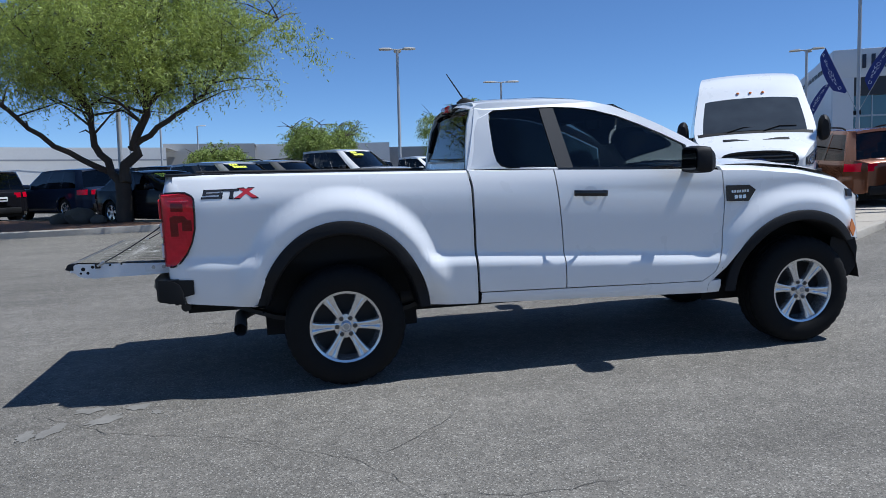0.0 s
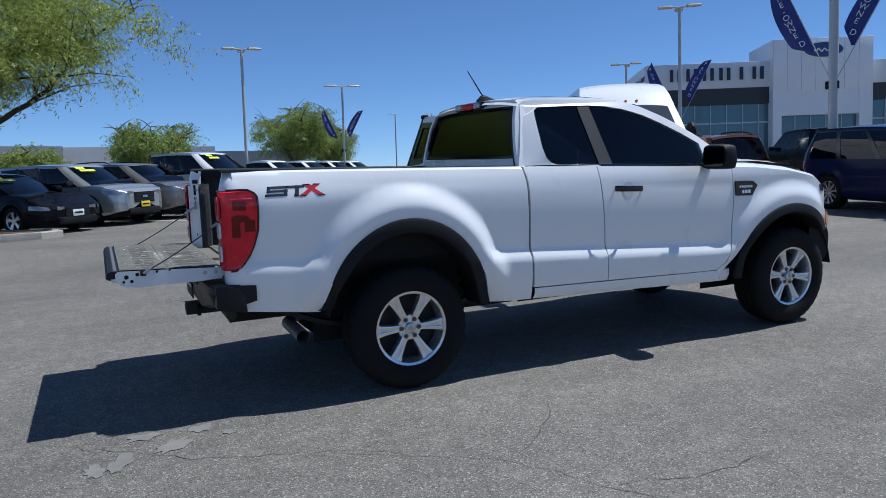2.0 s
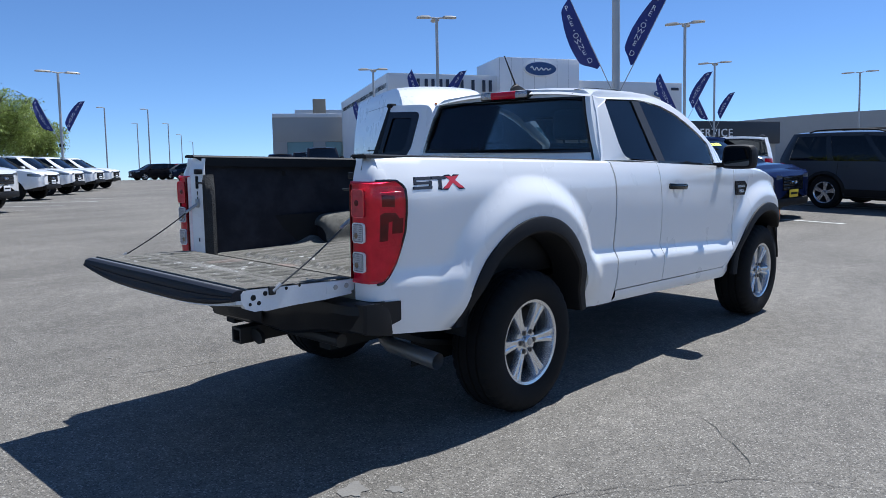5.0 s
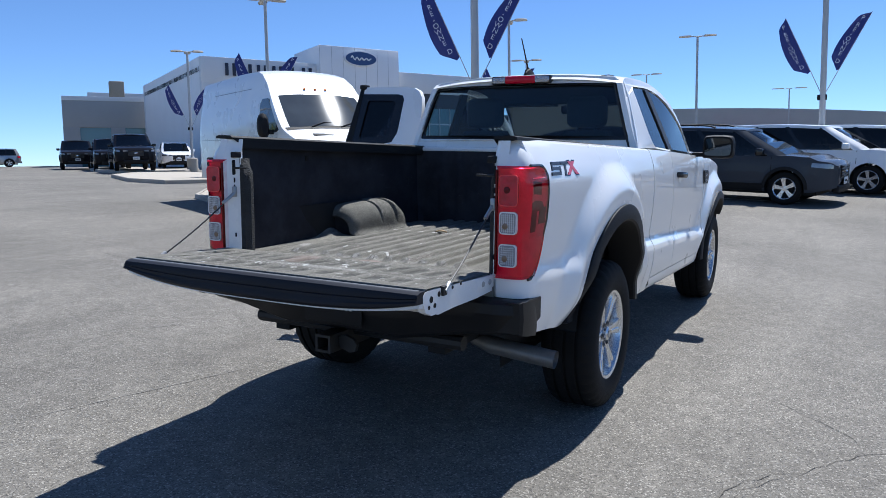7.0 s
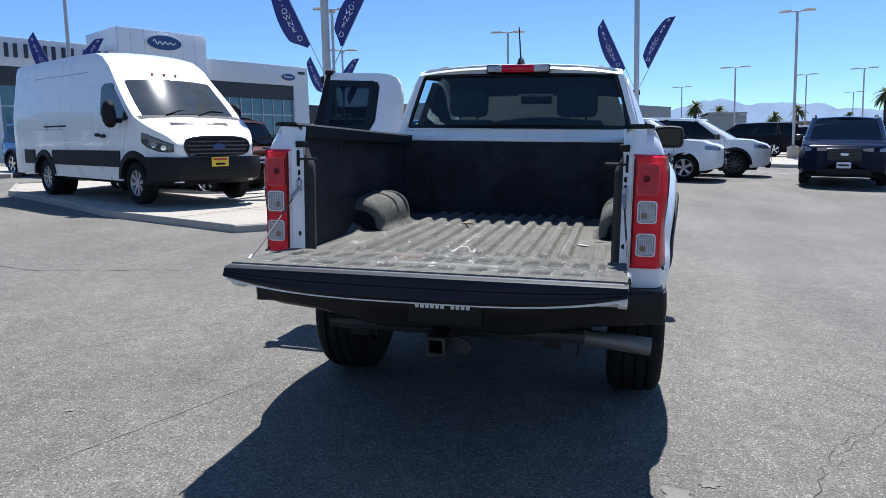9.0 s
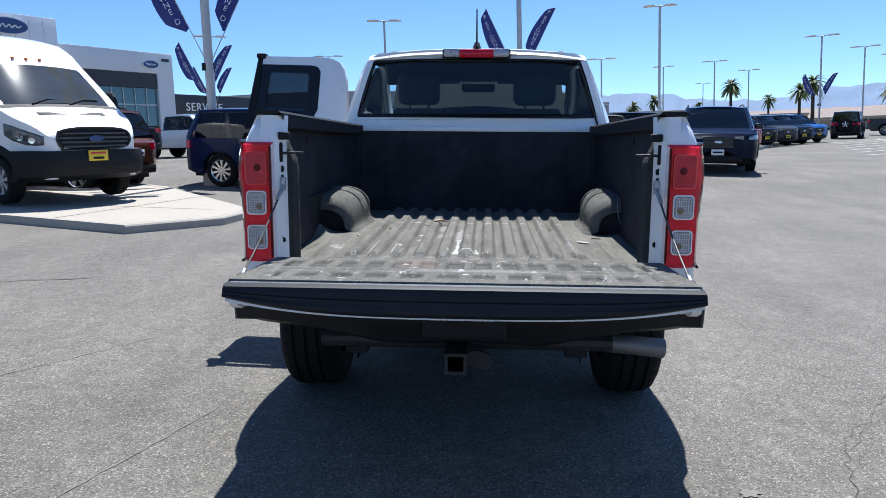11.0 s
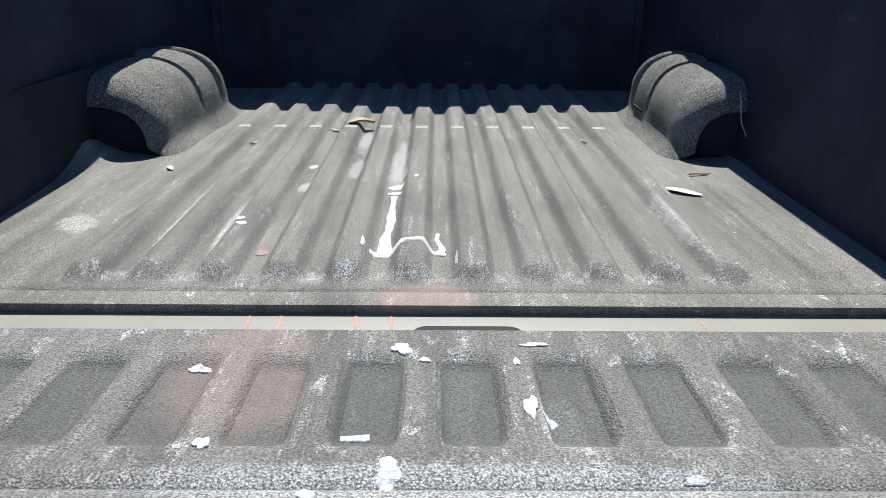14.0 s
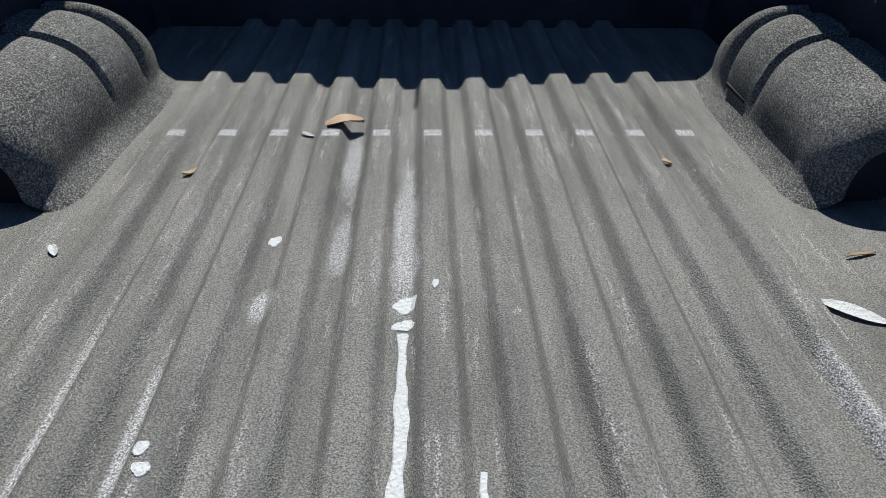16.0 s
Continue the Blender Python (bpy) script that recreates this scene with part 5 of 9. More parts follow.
def build_bed(t):
    ys = [k * 0.715 / 250 for k in range(-250, 251)]
    xs = [FLOOR_END, FLOOR_END + 0.008, -0.905, -0.901, -0.897, -0.893, -0.889, -0.885, -0.87, -0.86, -0.85, -0.84, -0.83, -0.81, -0.6, -0.42, -0.40, -0.38, -0.36, -0.34, -0.31, -0.28, -0.25, -0.22, -0.19, -0.16, -0.13, -0.10, -0.06, 0.0, 0.3, 0.6, 0.80]
    rows = [[(x, y * wall_y(x, y) / 0.715, floor_height(x, y * wall_y(x, y) / 0.715)) for y in ys] for x in xs]
    rows = [[(p[0] + 0.002, p[1], p[2] - 0.014) for p in rows[0]]] + rows
    liner = part("bed_liner_floor", loft(B(), rows), LINER, t, "scuffed grey ribbed bed liner with white paint drips", smooth=40)
    build_spills(liner)
    # liner walls
    for s in (-1, 1):
        w = B()
        rows = []
        for x in (-0.97, -0.86, -0.7, -0.5, -0.3, -0.2, -0.1, 0, 0.15, 0.3, 0.45, 0.6, 0.78, 0.80):
            rows.append([(x, s * (wall_y(x, s) - 0.001 - 0.03 * (x > 0.79) - 0.012 * smooth01((1.0 - z) / 0.2)), z) for z in (FLOOR_Z - 0.01, 0.83, 0.86, 0.92, 1.0, 1.2, interp(x, RAKE) - 0.03)])
        loft(w, rows)
        part("liner_wall", w, LINER_WALL, t)
        # corner flange of the liner, rounded over at its top
        p = B()
        rows = []
        for z in (0.80, 0.86, 1.0, 1.12, 1.20, 1.235, 1.258, 1.268):
            k = 0.035 * smooth01((z - 1.19) / 0.08)
            rows.append([(-0.985, s * (0.690), z), (-0.992, s * (0.672), z), (-0.985 + k * 0.3, s * (0.654 + k * 0.5), z), (-0.955 + k * 0.3, s * (0.640 + k), z), (-0.93, s * (0.645 + k), z), (-0.915, s * 0.68, z), (-0.91, s * 0.714, z)])
        part("liner_flange", loft(p, rows, False, True), LINER_EDGE, t)
        # wheelhouse: a rounded hump with two pressed grooves, its rear end rolled over into a steep face
        wh = B()
        rows = []
        rear, fore = -0.172, 0.475
        xs2 = [rear + 0.075 * (1 - math.cos(0.5 * math.pi * i / 10)) for i in range(10)] + [rear + 0.075 + (0.235 - rear) * i / 60 for i in range(61)]
        xs2 += [xs2[-1] + (fore - xs2[-1]) * math.sin(0.5 * math.pi * i / 16) for i in range(1, 17)]
        def section(x, grow=1.0):
            roll = math.sqrt(max(0.0, 1 - (max(0.0, rear + 0.075 - x) / 0.075) ** 2))
            tail = max(0.0, 1 - (max(0.0, x - 0.14) / (fore - 0.14)) ** 2.3) ** (1 / 2.3)
            h = ((0.196 - 0.020 * smooth01((0.34 - x) / 0.45)) * tail - 0.066 * (1 - roll)) * grow
            wide = (wall_y(0.1, s) - 0.570) * (0.35 + 0.65 * tail) * grow - 0.040 * (1 - roll)
            groove = 0.014 * (math.exp(-((x - 0.265) / 0.008) ** 4) + math.exp(-((x - 0.115) / 0.008) ** 4))
            swell = 0.004 * (smooth01((x + 0.10) / 0.05) * smooth01((0.105 - x) / 0.05) + smooth01((x - 0.125) / 0.04) * smooth01((0.255 - x) / 0.04)) + 0.010 * smooth01((x - 0.272) / 0.008) * smooth01((0.37 - x) / 0.07)
            row = []
            for j in range(19):
                b = 0.5 * math.pi * (1 - (1 - min(j, 17) / 17) ** 1.5) if j < 18 else 0.5 * math.pi
                keep = 1 if j < 11 else max(0, (14 - j) / 4)
                keep *= h > 0.06
                yy = wall_y(x, s) + 0.001 - wide * math.sin(b) ** 0.75
                zz = FLOOR_Z + max(0.0, h + (swell - groove) * keep) * math.cos(b) ** 0.60
                if j == 18:
                    zz, yy = FLOOR_Z - 0.002, yy - 0.034 * grow
                elif j == 17:
                    zz, yy = FLOOR_Z + 0.010 * min(1.0, h / 0.06), yy - 0.012 * grow
                elif j == 16:
                    zz, yy = zz + 0.006 * min(1.0, h / 0.06), yy - 0.002 * grow
                row.append((x, s * (yy - (swell - groove) * 0.9 * keep), zz))
            return row
        for x in xs2:
            rows.append(section(x))
        hump = part("wheelhouse", loft(wh, rows), LINER_HUMP, t, "rounded dark grey wheelhouse cover", smooth=50)
        # the rear face's shade is put in by colouring it with the black wall liner
        face = [section(rear)] + [[(rear + 0.004 + d, p[1] + s * q, FLOOR_Z + (p[2] - FLOOR_Z) * k) for p in section(rear)] for d, q, k in ((0.010, 0.010, 0.93), (0.022, 0.040, 0.6), (0.026, 0.075, 0.1))]
        face = [[(p[0], s * min(abs(p[1]), wall_y(rear, s)), p[2]) for p in r] for r in face]
        part("shaded_hump_end", loft(B(), face), LINER_WALL, hump, "rear face of the wheelhouse cover, its shade given as black")
        bar = B()
        loft(bar, [[(x, s * 0.5695, 0.862 + dz) for dz in (-0.003, 0.003)] + [(x, s * 0.580, 0.862 + dz) for dz in (0.003, -0.003)] for x in (0.150, 0.19, 0.245)], True, True)
        part("drain_slot", bar, BLACK_MATTE, hump)
        # rail cap
        c = B()
        rows = []
        for i in range(21):
            x = -1.03 + (0.825 + 1.03) * i / 20
            z = interp(x, RAKE)
            skirt = 0.05 * smooth01((x + 0.99) / 0.03)
            rows.append([(x, s * 0.682, z - 0.004 - skirt), (x, s * 0.680, z - 0.003), (x, s * 0.69, z + 0.006), (x, s * 0.760, z + 0.008), (x, s * 0.782, z + 0.003), (x, s * 0.784, z - 0.008), (x, s * 0.74, z - 0.009)])
        part("rail_cap", loft(c, rows, False, True), BLACK_PLASTIC, t)
        # white end post of the bed
        q = B()
        rows = []
        for z in (0.745, 0.80, 0.86, 1.0, 1.2, 1.27, 1.31, 1.335, 1.352, 1.360):
            k = 0.022 * smooth01((z - 1.26) / 0.10)
            dy = 0.030 * smooth01((z - 1.325) / 0.035)
            e = lambda x: body_y(x, z) + 0.0015 - dy
            rows.append([(-0.97, s * 0.674, z), (-0.988 + k, s * 0.671, z), (-1.040 + k, s * 0.703, z), (-1.049 + k, s * 0.715, z), (-1.050 + k, s * 0.755, z), (-1.046 + k, s * (e(-1.04) - 0.050), z), (-1.034 + k, s * (e(-1.03) - 0.022), z), (-1.012 + k, s * (e(-1.01) - 0.006), z), (-0.985, s * e(-0.985), z), (-0.955, s * e(-0.955), z), (-0.955, s * 0.70, z)])
        post = part("bed_end_post", loft(q, rows, False, True), WHITE, t)
        # latch striker, holes and cable bracket on the slanted jamb
        for z, r in ((1.165, 0.012), (1.135, 0.009), (0.90, 0.010)):
            part("post_hole", lathe(B(), [(0.0, 0.002), (r, 0.002), (r, -0.003)], 14, pose(-1.016, s * 0.688, z, 0, 0, 0) @ pose(0, 0, 0, 0, 0, 58.4 if s > 0 else 180 - 58.4) @ pose(0, 0, 0)), BLACK_MATTE, post)
        part("latch_slot", box(B(), -1.024, -1.008, s * 0.688 - 0.006, s * 0.688 + 0.006, 1.19, 1.262, 0.005), BLACK_MATTE, post)
        part("latch_striker", tube(B(), [(-1.018, s * 0.69, 1.222), (-1.022, s * 0.66, 1.224), (-1.015, s * 0.605, 1.224)], 0.005, 8), DARK_IRON, post)
        part("bump_stop", box(B(), -1.030, -0.995, min(s * 0.655, s * 0.695), max(s * 0.655, s * 0.695), 1.272, 1.300, 0.005), BLACK_PLASTIC, post)
        # check cable
        cb = B()
        a, b2 = Vector((-1.022, s * 0.680, 1.105)), Vector((-1.47, s * 0.707, 0.840))
        tube(cb, [a.lerp(b2, i / 12) + Vector((0, 0, -0.012 * math.sin(math.pi * i / 12))) for i in range(13)], 0.0036, 8)
        co = part("check_cable", cb, CABLE, t, "dark steel tailgate cable")
        e = box(B(), -1.030, -1.012, s * 0.682 - 0.010, s * 0.682 + 0.010, 1.085, 1.135, 0.004)
        tube(e, [a, a.lerp(b2, 0.17)], 0.008, 8)
        part("cable_eye", e, STEEL, co)
        e = tube(B(), [b2, b2.lerp(a, 0.09)], 0.009, 8)
        lathe(e, [(0.0, s * 0.012), (0.014, s * 0.012), (0.014, 0.0)], 10, pose(-1.47, s * 0.697, 0.845))
        part("cable_anchor", e, STEEL, co)
        # tail lamp
        LAMP_FRONT = [(0.824, -1.000), (0.832, -0.985), (0.848, -0.965), (0.90, -0.925), (0.96, -0.895), (1.04, -0.872), (1.13, -0.866), (1.225, -0.866), (1.245, -0.880), (1.264, -0.915)]
        path = [(-1.052, 0.711), (-1.066, 0.718), (-1.070, 0.765), (-1.066, 0.800), (-1.054, 0.822), (-1.02, 0.838), (-0.97, 0.845), (-0.93, 0.850)]
        rows = []
        zs = [0.824, 0.830, 0.84] + [0.86 + 0.38 * k / 14 for k in range(15)] + [1.252, 1.259, 1.264]
        for i, (x, y) in enumerate(path):
            row = []
            for z in zs:
                xx = x
                if i >= 6:
                    v = (z - 0.824) / 0.44
                    front = interp(z, LAMP_FRONT)
                    xx = -0.97 + (front + 0.97) * (0.5 if i == 6 else 1.0)
                yy = y if i < 5 else max(y, body_y(xx, z) + 0.006)
                inset = 0.006 if z in (zs[0], zs[-1]) else 0.0
                row.append((xx + inset * (i < 4), s * (yy - inset), z))
            rows.append(row)
        rows = [[(p[0] + 0.02, p[1] - s * 0.0, p[2]) for p in rows[0]]] + rows + [[(p[0], p[1] - s * 0.02, p[2]) for p in rows[-1]]]
        lo = part("tail_lamp", loft(B(), rows), RED_GLASS, t, "glossy red tail lamp with two clear windows")
        lo.visible_shadow = False
        mid = (-0.96, 1.045)
        shell = [[(p[0] + 0.0075 * (p[0] < -1.0) + 0.03 * (mid[0] - p[0]) * (p[0] > -0.96), p[1] - s * 0.0045, mid[1] + (p[2] - mid[1]) * 0.972) for p in row] for row in rows]
        part("lamp_shell", loft(B(), shell), LAMP_SHELL, lo, "reflecting shell behind the red lens")
        edge = [(-1.03, 0.822), (-1.01, 0.822)] + [(interp(z, LAMP_FRONT) + 0.002, z) for z in [0.824 + 0.44 * k / 24 for k in range(25)]] + [(-0.95, 1.266), (-1.03, 1.266)]
        part("lamp_seal", tube(B(), [(x, s * (max(body_y(x, z), 0.838) + 0.002), z) for x, z in edge], 0.0058, 6), BLACK_GLOSS, lo)
        for z0, z1 in ((1.0, 1.088), (0.872, 0.962)):
            fr = B()
            pts = rrect(0.732, 0.806, z0, z1, 0.014)
            prism(fr, [(s * y, z) for y, z in pts], -1.0735, -1.056, "yz")
            wo = part("window_rim", fr, LENS_RIM, lo)
            fr = prism(B(), [(s * y, z) for y, z in rrect(0.7365, 0.8015, z0 + 0.005, z1 - 0.005, 0.011)], -1.0745, -1.06, "yz")
            part("clear_window", fr, LENS_FLUTED, wo)
            grid = B()
            for q in range(1, 8):
                y = 0.7365 + 0.065 * q / 8
                box(grid, -1.0756, -1.0742, s * y - 0.0012, s * y + 0.0012, z0 + 0.008, z1 - 0.008)
            for q in range(1, 9):
                z = z0 + 0.005 + (z1 - z0 - 0.010) * q / 9
                box(grid, -1.0753, -1.0742, min(s * 0.740, s * 0.798), max(s * 0.740, s * 0.798), z - 0.0011, z + 0.0011)
            gr = part("lens_grid", grid, LENS_GRID, wo)
            gr["kind"] = "stuff"
            bulb = lathe(B(), [(0.0, -0.001), (0.007, -0.0008), (0.012, 0.0), (0.013, 0.003)], 16, pose(-1.0762, s * 0.758, z0 + 0.36 * (z1 - z0), 0, 0, -90))
            part("bulb", bulb, BULB, wo)
        dk = B()
        for y0, y1, z0, z1 in ((0.730, 0.806, 1.112, 1.228), ):
            prism(dk, [(s * y, z) for y, z in rrect(y0, y1, z0, z1, 0.01)], -1.0725, -1.06, "yz")
        ro = part("reflector", dk, MID_RED, lo)
        part("reflector_rim", tube(B(), [(-1.0725, s * y, z) for y, z in rrect(0.729, 0.807, 1.111, 1.229, 0.014) + [(0.807, 1.215)]], 0.0022, 6, False), PALE_RED, ro)
        part("lamp_bulb", lathe(B(), [(0.0, -0.0015), (0.009, -0.001), (0.013, 0.0), (0.014, 0.002)], 20, pose(-1.0735, s * 0.762, 1.172, 0, 0, -90)), DEEP_RED, ro)
        part("lamp_edge", prism(B(), [(s * y, z) for y, z in rrect(0.7125, 0.720, 0.84, 1.25, 0.003)], -1.0695, -1.06, "yz"), DEEP_RED, lo)
        on_shell = lambda x, z: s * (body_y(x, z) + 0.0042)
        for loop in ([(-1.01, 1.005), (-0.965, 1.005), (-0.965, 1.085), (-0.905, 1.10), (-0.925, 1.125), (-0.985, 1.13), (-1.01, 1.12)], [(-0.942, 1.035), (-0.885, 1.035), (-0.885, 1.10), (-0.942, 1.10)], [(-1.01, 0.925), (-0.915, 0.945), (-0.915, 0.955), (-1.01, 0.945)], [(-1.0, 1.155), (-0.93, 1.15), (-0.93, 1.20), (-1.0, 1.205)]):
            part("lamp_recess", plate(B(), [loop], on_shell, 0.003), SHELL_DARK, lo)
        for z in (0.985, 1.215):
            part("lamp_rib", tube(B(), [(x, s * (body_y(x, z) + 0.004), z) for x in (-1.01, -0.97, -0.93, -0.895)], 0.0025, 6), LAMP_SHELL, lo)
        # moulded tab line near the front corner and a small square hole under the rail
        part("liner_tab", tube(B(), [(0.62, s * (wall_y(0.62, s) - 0.004), 1.16), (0.62, s * (wall_y(0.62, s) - 0.004), 1.125), (0.66, s * (wall_y(0.66, s) - 0.004), 1.115), (0.66, s * (wall_y(0.66, s) - 0.004), 1.065), (0.63, s * (wall_y(0.63, s) - 0.004), 1.055), (0.63, s * (wall_y(0.63, s) - 0.004), 1.02)], 0.0014, 6), LINER_EDGE, t)
        part("liner_hole", box(B(), -0.41, -0.385, s * (wall_y(-0.4, s) - 0.002) - 0.003, s * (wall_y(-0.4, s) - 0.002) + 0.003, 1.245, 1.275), BLACK_MATTE, t)
    thread = part("loose_thread", tube(B(), [(-0.12, -0.705, 0.985), (-0.175, -0.695, 0.95), (-0.185, -0.700, 0.90), (-0.205, -0.712, 0.865), (-0.23, -0.712, 0.855)], 0.0012, 6), PAINT_SPILL, None, "loose pale thread on the wheelhouse cover")
    thread.matrix_world = TRUCK_POSE.copy()
    tagged(thread, "", "thread")
    # front wall of the bed
    w = B()
    n = 60
    rows = [[(0.80 - 0.012 * (abs(((k / n * 9.0) % 1) - 0.5) > 0.42) * (0.87 < z < 1.22), -0.69 + 1.38 * k / n, z) for k in range(n + 1)] for z in (FLOOR_Z - 0.01, 0.86, 0.88, 1.21, 1.23, 1.30)]
    part("liner_front_wall", loft(w, rows), LINER_WALL, t)
    part("bed_front_rim", box(B(), 0.795, 0.825, -0.75, 0.75, 1.295, 1.325, 0.008), WHITE, t)
    sub = B()
    box(sub, -0.99, 0.80, -0.74, 0.74, 0.72, 0.79)
    part("bed_underside", sub, BLACK_MATTE, t)
    sill = box(B(), -1.045, -0.92, -0.70, 0.70, 0.70, FLOOR_Z - 0.009, 0.004)
    so = part("bed_sill", sill, SILL, t, "pale metal sill with rust runs")
    slot = prism(B(), rrect(-1.022, -0.982, -0.135, 0.0, 0.018), FLOOR_Z - 0.02, FLOOR_Z - 0.0078, "xy")
    part("sill_slot", slot, BLACK_MATTE, so)
    for y, l in ((0.20, 0.085), (0.105, 0.07), (0.06, 0.088), (0.24, 0.05), (-0.33, 0.04)):
        dribble("rust_run", so, [(-0.935, y), (-0.945 - l, y - 0.004)], [0.0042, 0.0022], RUST_RUN, int(1000 * abs(y)), lambda a, b: FLOOR_Z - 0.009, 0.0006)
    # tailgate, lying level
    tg = part("tailgate", tailgate_shell(), WHITE_PANEL, t, "lowered white tailgate with grey liner")
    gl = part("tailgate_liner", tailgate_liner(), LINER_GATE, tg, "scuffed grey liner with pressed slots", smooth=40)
    build_gate_spills(gl)
    for s in (-1, 1):
        prof = [(-1.060, 0.835), (-1.30, 0.846), (-1.578, 0.858), (-1.598, 0.856), (-1.609, 0.845), (-1.609, 0.815), (-1.590, 0.785), (-1.55, 0.768), (-1.20, 0.766), (-1.06, 0.772)]
        part("gate_side_panel", prism(B(), prof, min(s * 0.6735, s * 0.7015), max(s * 0.6735, s * 0.7015)), WHITE_PANEL, tg, "white pressed side of the tailgate")
    # a thin pale grey strip along the top edge of the cap
    lip = B()
    loft(lip, [[(-1.600 - 0.0006 * math.sin(k * 1.7), 0.0275 * k, 0.8618), (-1.606, 0.0275 * k, 0.8634), (-1.615 - 0.0008 * math.sin(k * 2.9), 0.0275 * k, 0.8632), (-1.618, 0.0275 * k, 0.8610)] for k in range(-25, 26)])
    part("cap_edge_strip", lip, EDGE_STRIP, tg, "pale strip along the edge of the top moulding")
    cap = B()
    rows = []
    for k in range(-24, 25):
        u = k / 24
        y = 0.700 * u
        dip = 0.088 - 0.052 * abs(u) ** 3.2
        rows.append([(-1.585, y, 0.858), (-1.60, y, 0.861), (-1.628, y, 0.861), (-1.643, y, 0.855), (-1.649, y, 0.845), (-1.650, y, 0.858 - 0.40 * dip), (-1.6475, y, 0.858 - 0.43 * dip), (-1.6505, y, 0.858 - 0.46 * dip), (-1.651, y, 0.858 - 0.62 * dip), (-1.656, y, 0.858 - 0.72 * dip), (-1.656, y, 0.858 - 0.86 * dip), (-1.644, y, 0.858 - dip), (-1.60, y, 0.856 - dip)])
    part("tailgate_cap", loft(cap, rows, True, True), GATE_CAP, tg, "dark plastic top moulding with a pale edge")
    for s in (-1, 1):
        for x, z, r in ((-1.555, 0.825, 0.012), (-1.53, 0.80, 0.009), (-1.50, 0.835, 0.010), (-1.40, 0.842, 0.007), (-1.335, 0.845, 0.006), (-1.57, 0.80, 0.007)):
            part("edge_hole", lathe(B(), [(0.0, s * 0.003), (r, s * 0.003), (r, 0.0)], 10, pose(x, s * 0.7000, z)), BLACK_MATTE, tg)
    for s in (-1, 1):
        ht = B()
        box(ht, -1.20, -1.045, min(s * 0.692, s * 0.704), max(s * 0.692, s * 0.704), 0.785, 0.838, 0.006)
        part("hinge_strap", ht, WHITE_PANEL, tg)
        part("hinge_bolt", lathe(B(), [(0.0, s * 0.005), (0.010, s * 0.005), (0.012, 0.0)], 12, pose(-1.15, s * 0.703, 0.812)), STEEL, tg)
        part("hinge_bolt", lathe(B(), [(0.0, s * 0.005), (0.010, s * 0.005), (0.012, 0.0)], 12, pose(-1.09, s * 0.703, 0.812)), STEEL, tg)
        part("cable_bracket", box(B(), -1.485, -1.455, min(s * 0.694, s * 0.712), max(s * 0.694, s * 0.712), 0.825, 0.860, 0.004), DARK_IRON, tg)
    # rear bumper
    b = B()
    rows = []
    for k in range(-22, 23):
        u = k / 22
        y = 0.848 * u
        au = abs(u)
        x = -1.165 + 0.045 * max(0, (au - 0.84) / 0.16) ** 2.4 + 0.02 * au ** 2
        step = 0.05 * smooth01((0.50 - au) / 0.08)
        top = 0.755 - 0.01 * au - step
        low = interp(au, [(0, 0.538), (0.34, 0.530), (0.50, 0.556), (0.68, 0.585), (0.92, 0.602), (1, 0.618)])
        rows.append([(x + 0.20, y, top - 0.01), (x + 0.03, y, top), (x + 0.006, y, top - 0.012), (x, y, top - 0.05), (x + 0.012, y, (top + low) / 2), (x + 0.03, y, low + 0.02), (x + 0.07, y, low), (x + 0.20, y, low + 0.03)])
    bo = part("rear_bumper", loft(b, rows, True, True), BUMPER, t, "black rear step bumper with towing hitch")
    for s in (-1, 1):
        e = B()
        rows = []
        for x, y0, z0, z1 in ((-1.118, 0.842, 0.622, 0.742), (-1.105, 0.853, 0.614, 0.746), (-1.06, 0.858, 0.605, 0.744), (-1.01, 0.858, 0.597, 0.730), (-0.985, 0.857, 0.592, 0.712), (-0.968, 0.855, 0.589, 0.680), (-0.958, 0.850, 0.588, 0.620)):
            rows.append([(x, s * (y0 - 0.10), z0), (x, s * y0, z0), (x, s * (y0 + 0.004), (z0 + z1) / 2), (x, s * y0, z1), (x, s * (y0 - 0.10), z1)])
        part("bumper_end", loft(e, rows, True, True), BUMPER, bo)
    pl = box(B(), -1.170, -1.163, -0.152, 0.152, 0.575, 0.67, 0.004)
    po = part("number_plate", pl, BLACK_PLASTIC, bo, "black dealer plate with pale lettering bars")
    for i in range(11):
        if i == 6:
            continue
        y = 0.115 - 0.021 * i
        part("plate_bar", box(B(), -1.1725, -1.170, y - 0.0075, y + 0.0075, 0.640, 0.658, 0.002), WHITE_PANEL, po)
    hi = B()
    x0 = -1.20
    for y0, y1, z0, z1 in ((-0.04, 0.04, 0.515, 0.527), (-0.04, 0.04, 0.449, 0.461), (-0.04, -0.028, 0.461, 0.515), (0.028, 0.04, 0.461, 0.515)):
        box(hi, x0, -0.9, y0 + 0.03, y1 + 0.03, z0, z1)
    prism(hi, soften([(-0.11, 0.50), (-0.02, 0.53), (0.0, 0.47), (-0.09, 0.44)], 1), -1.14, -1.12, "yz")
    tube(hi, [(-1.0, -0.55, 0.52), (-1.0, 0.55, 0.52)], 0.032, 10)
    part("hitch_receiver", hi, DARK_IRON, bo)


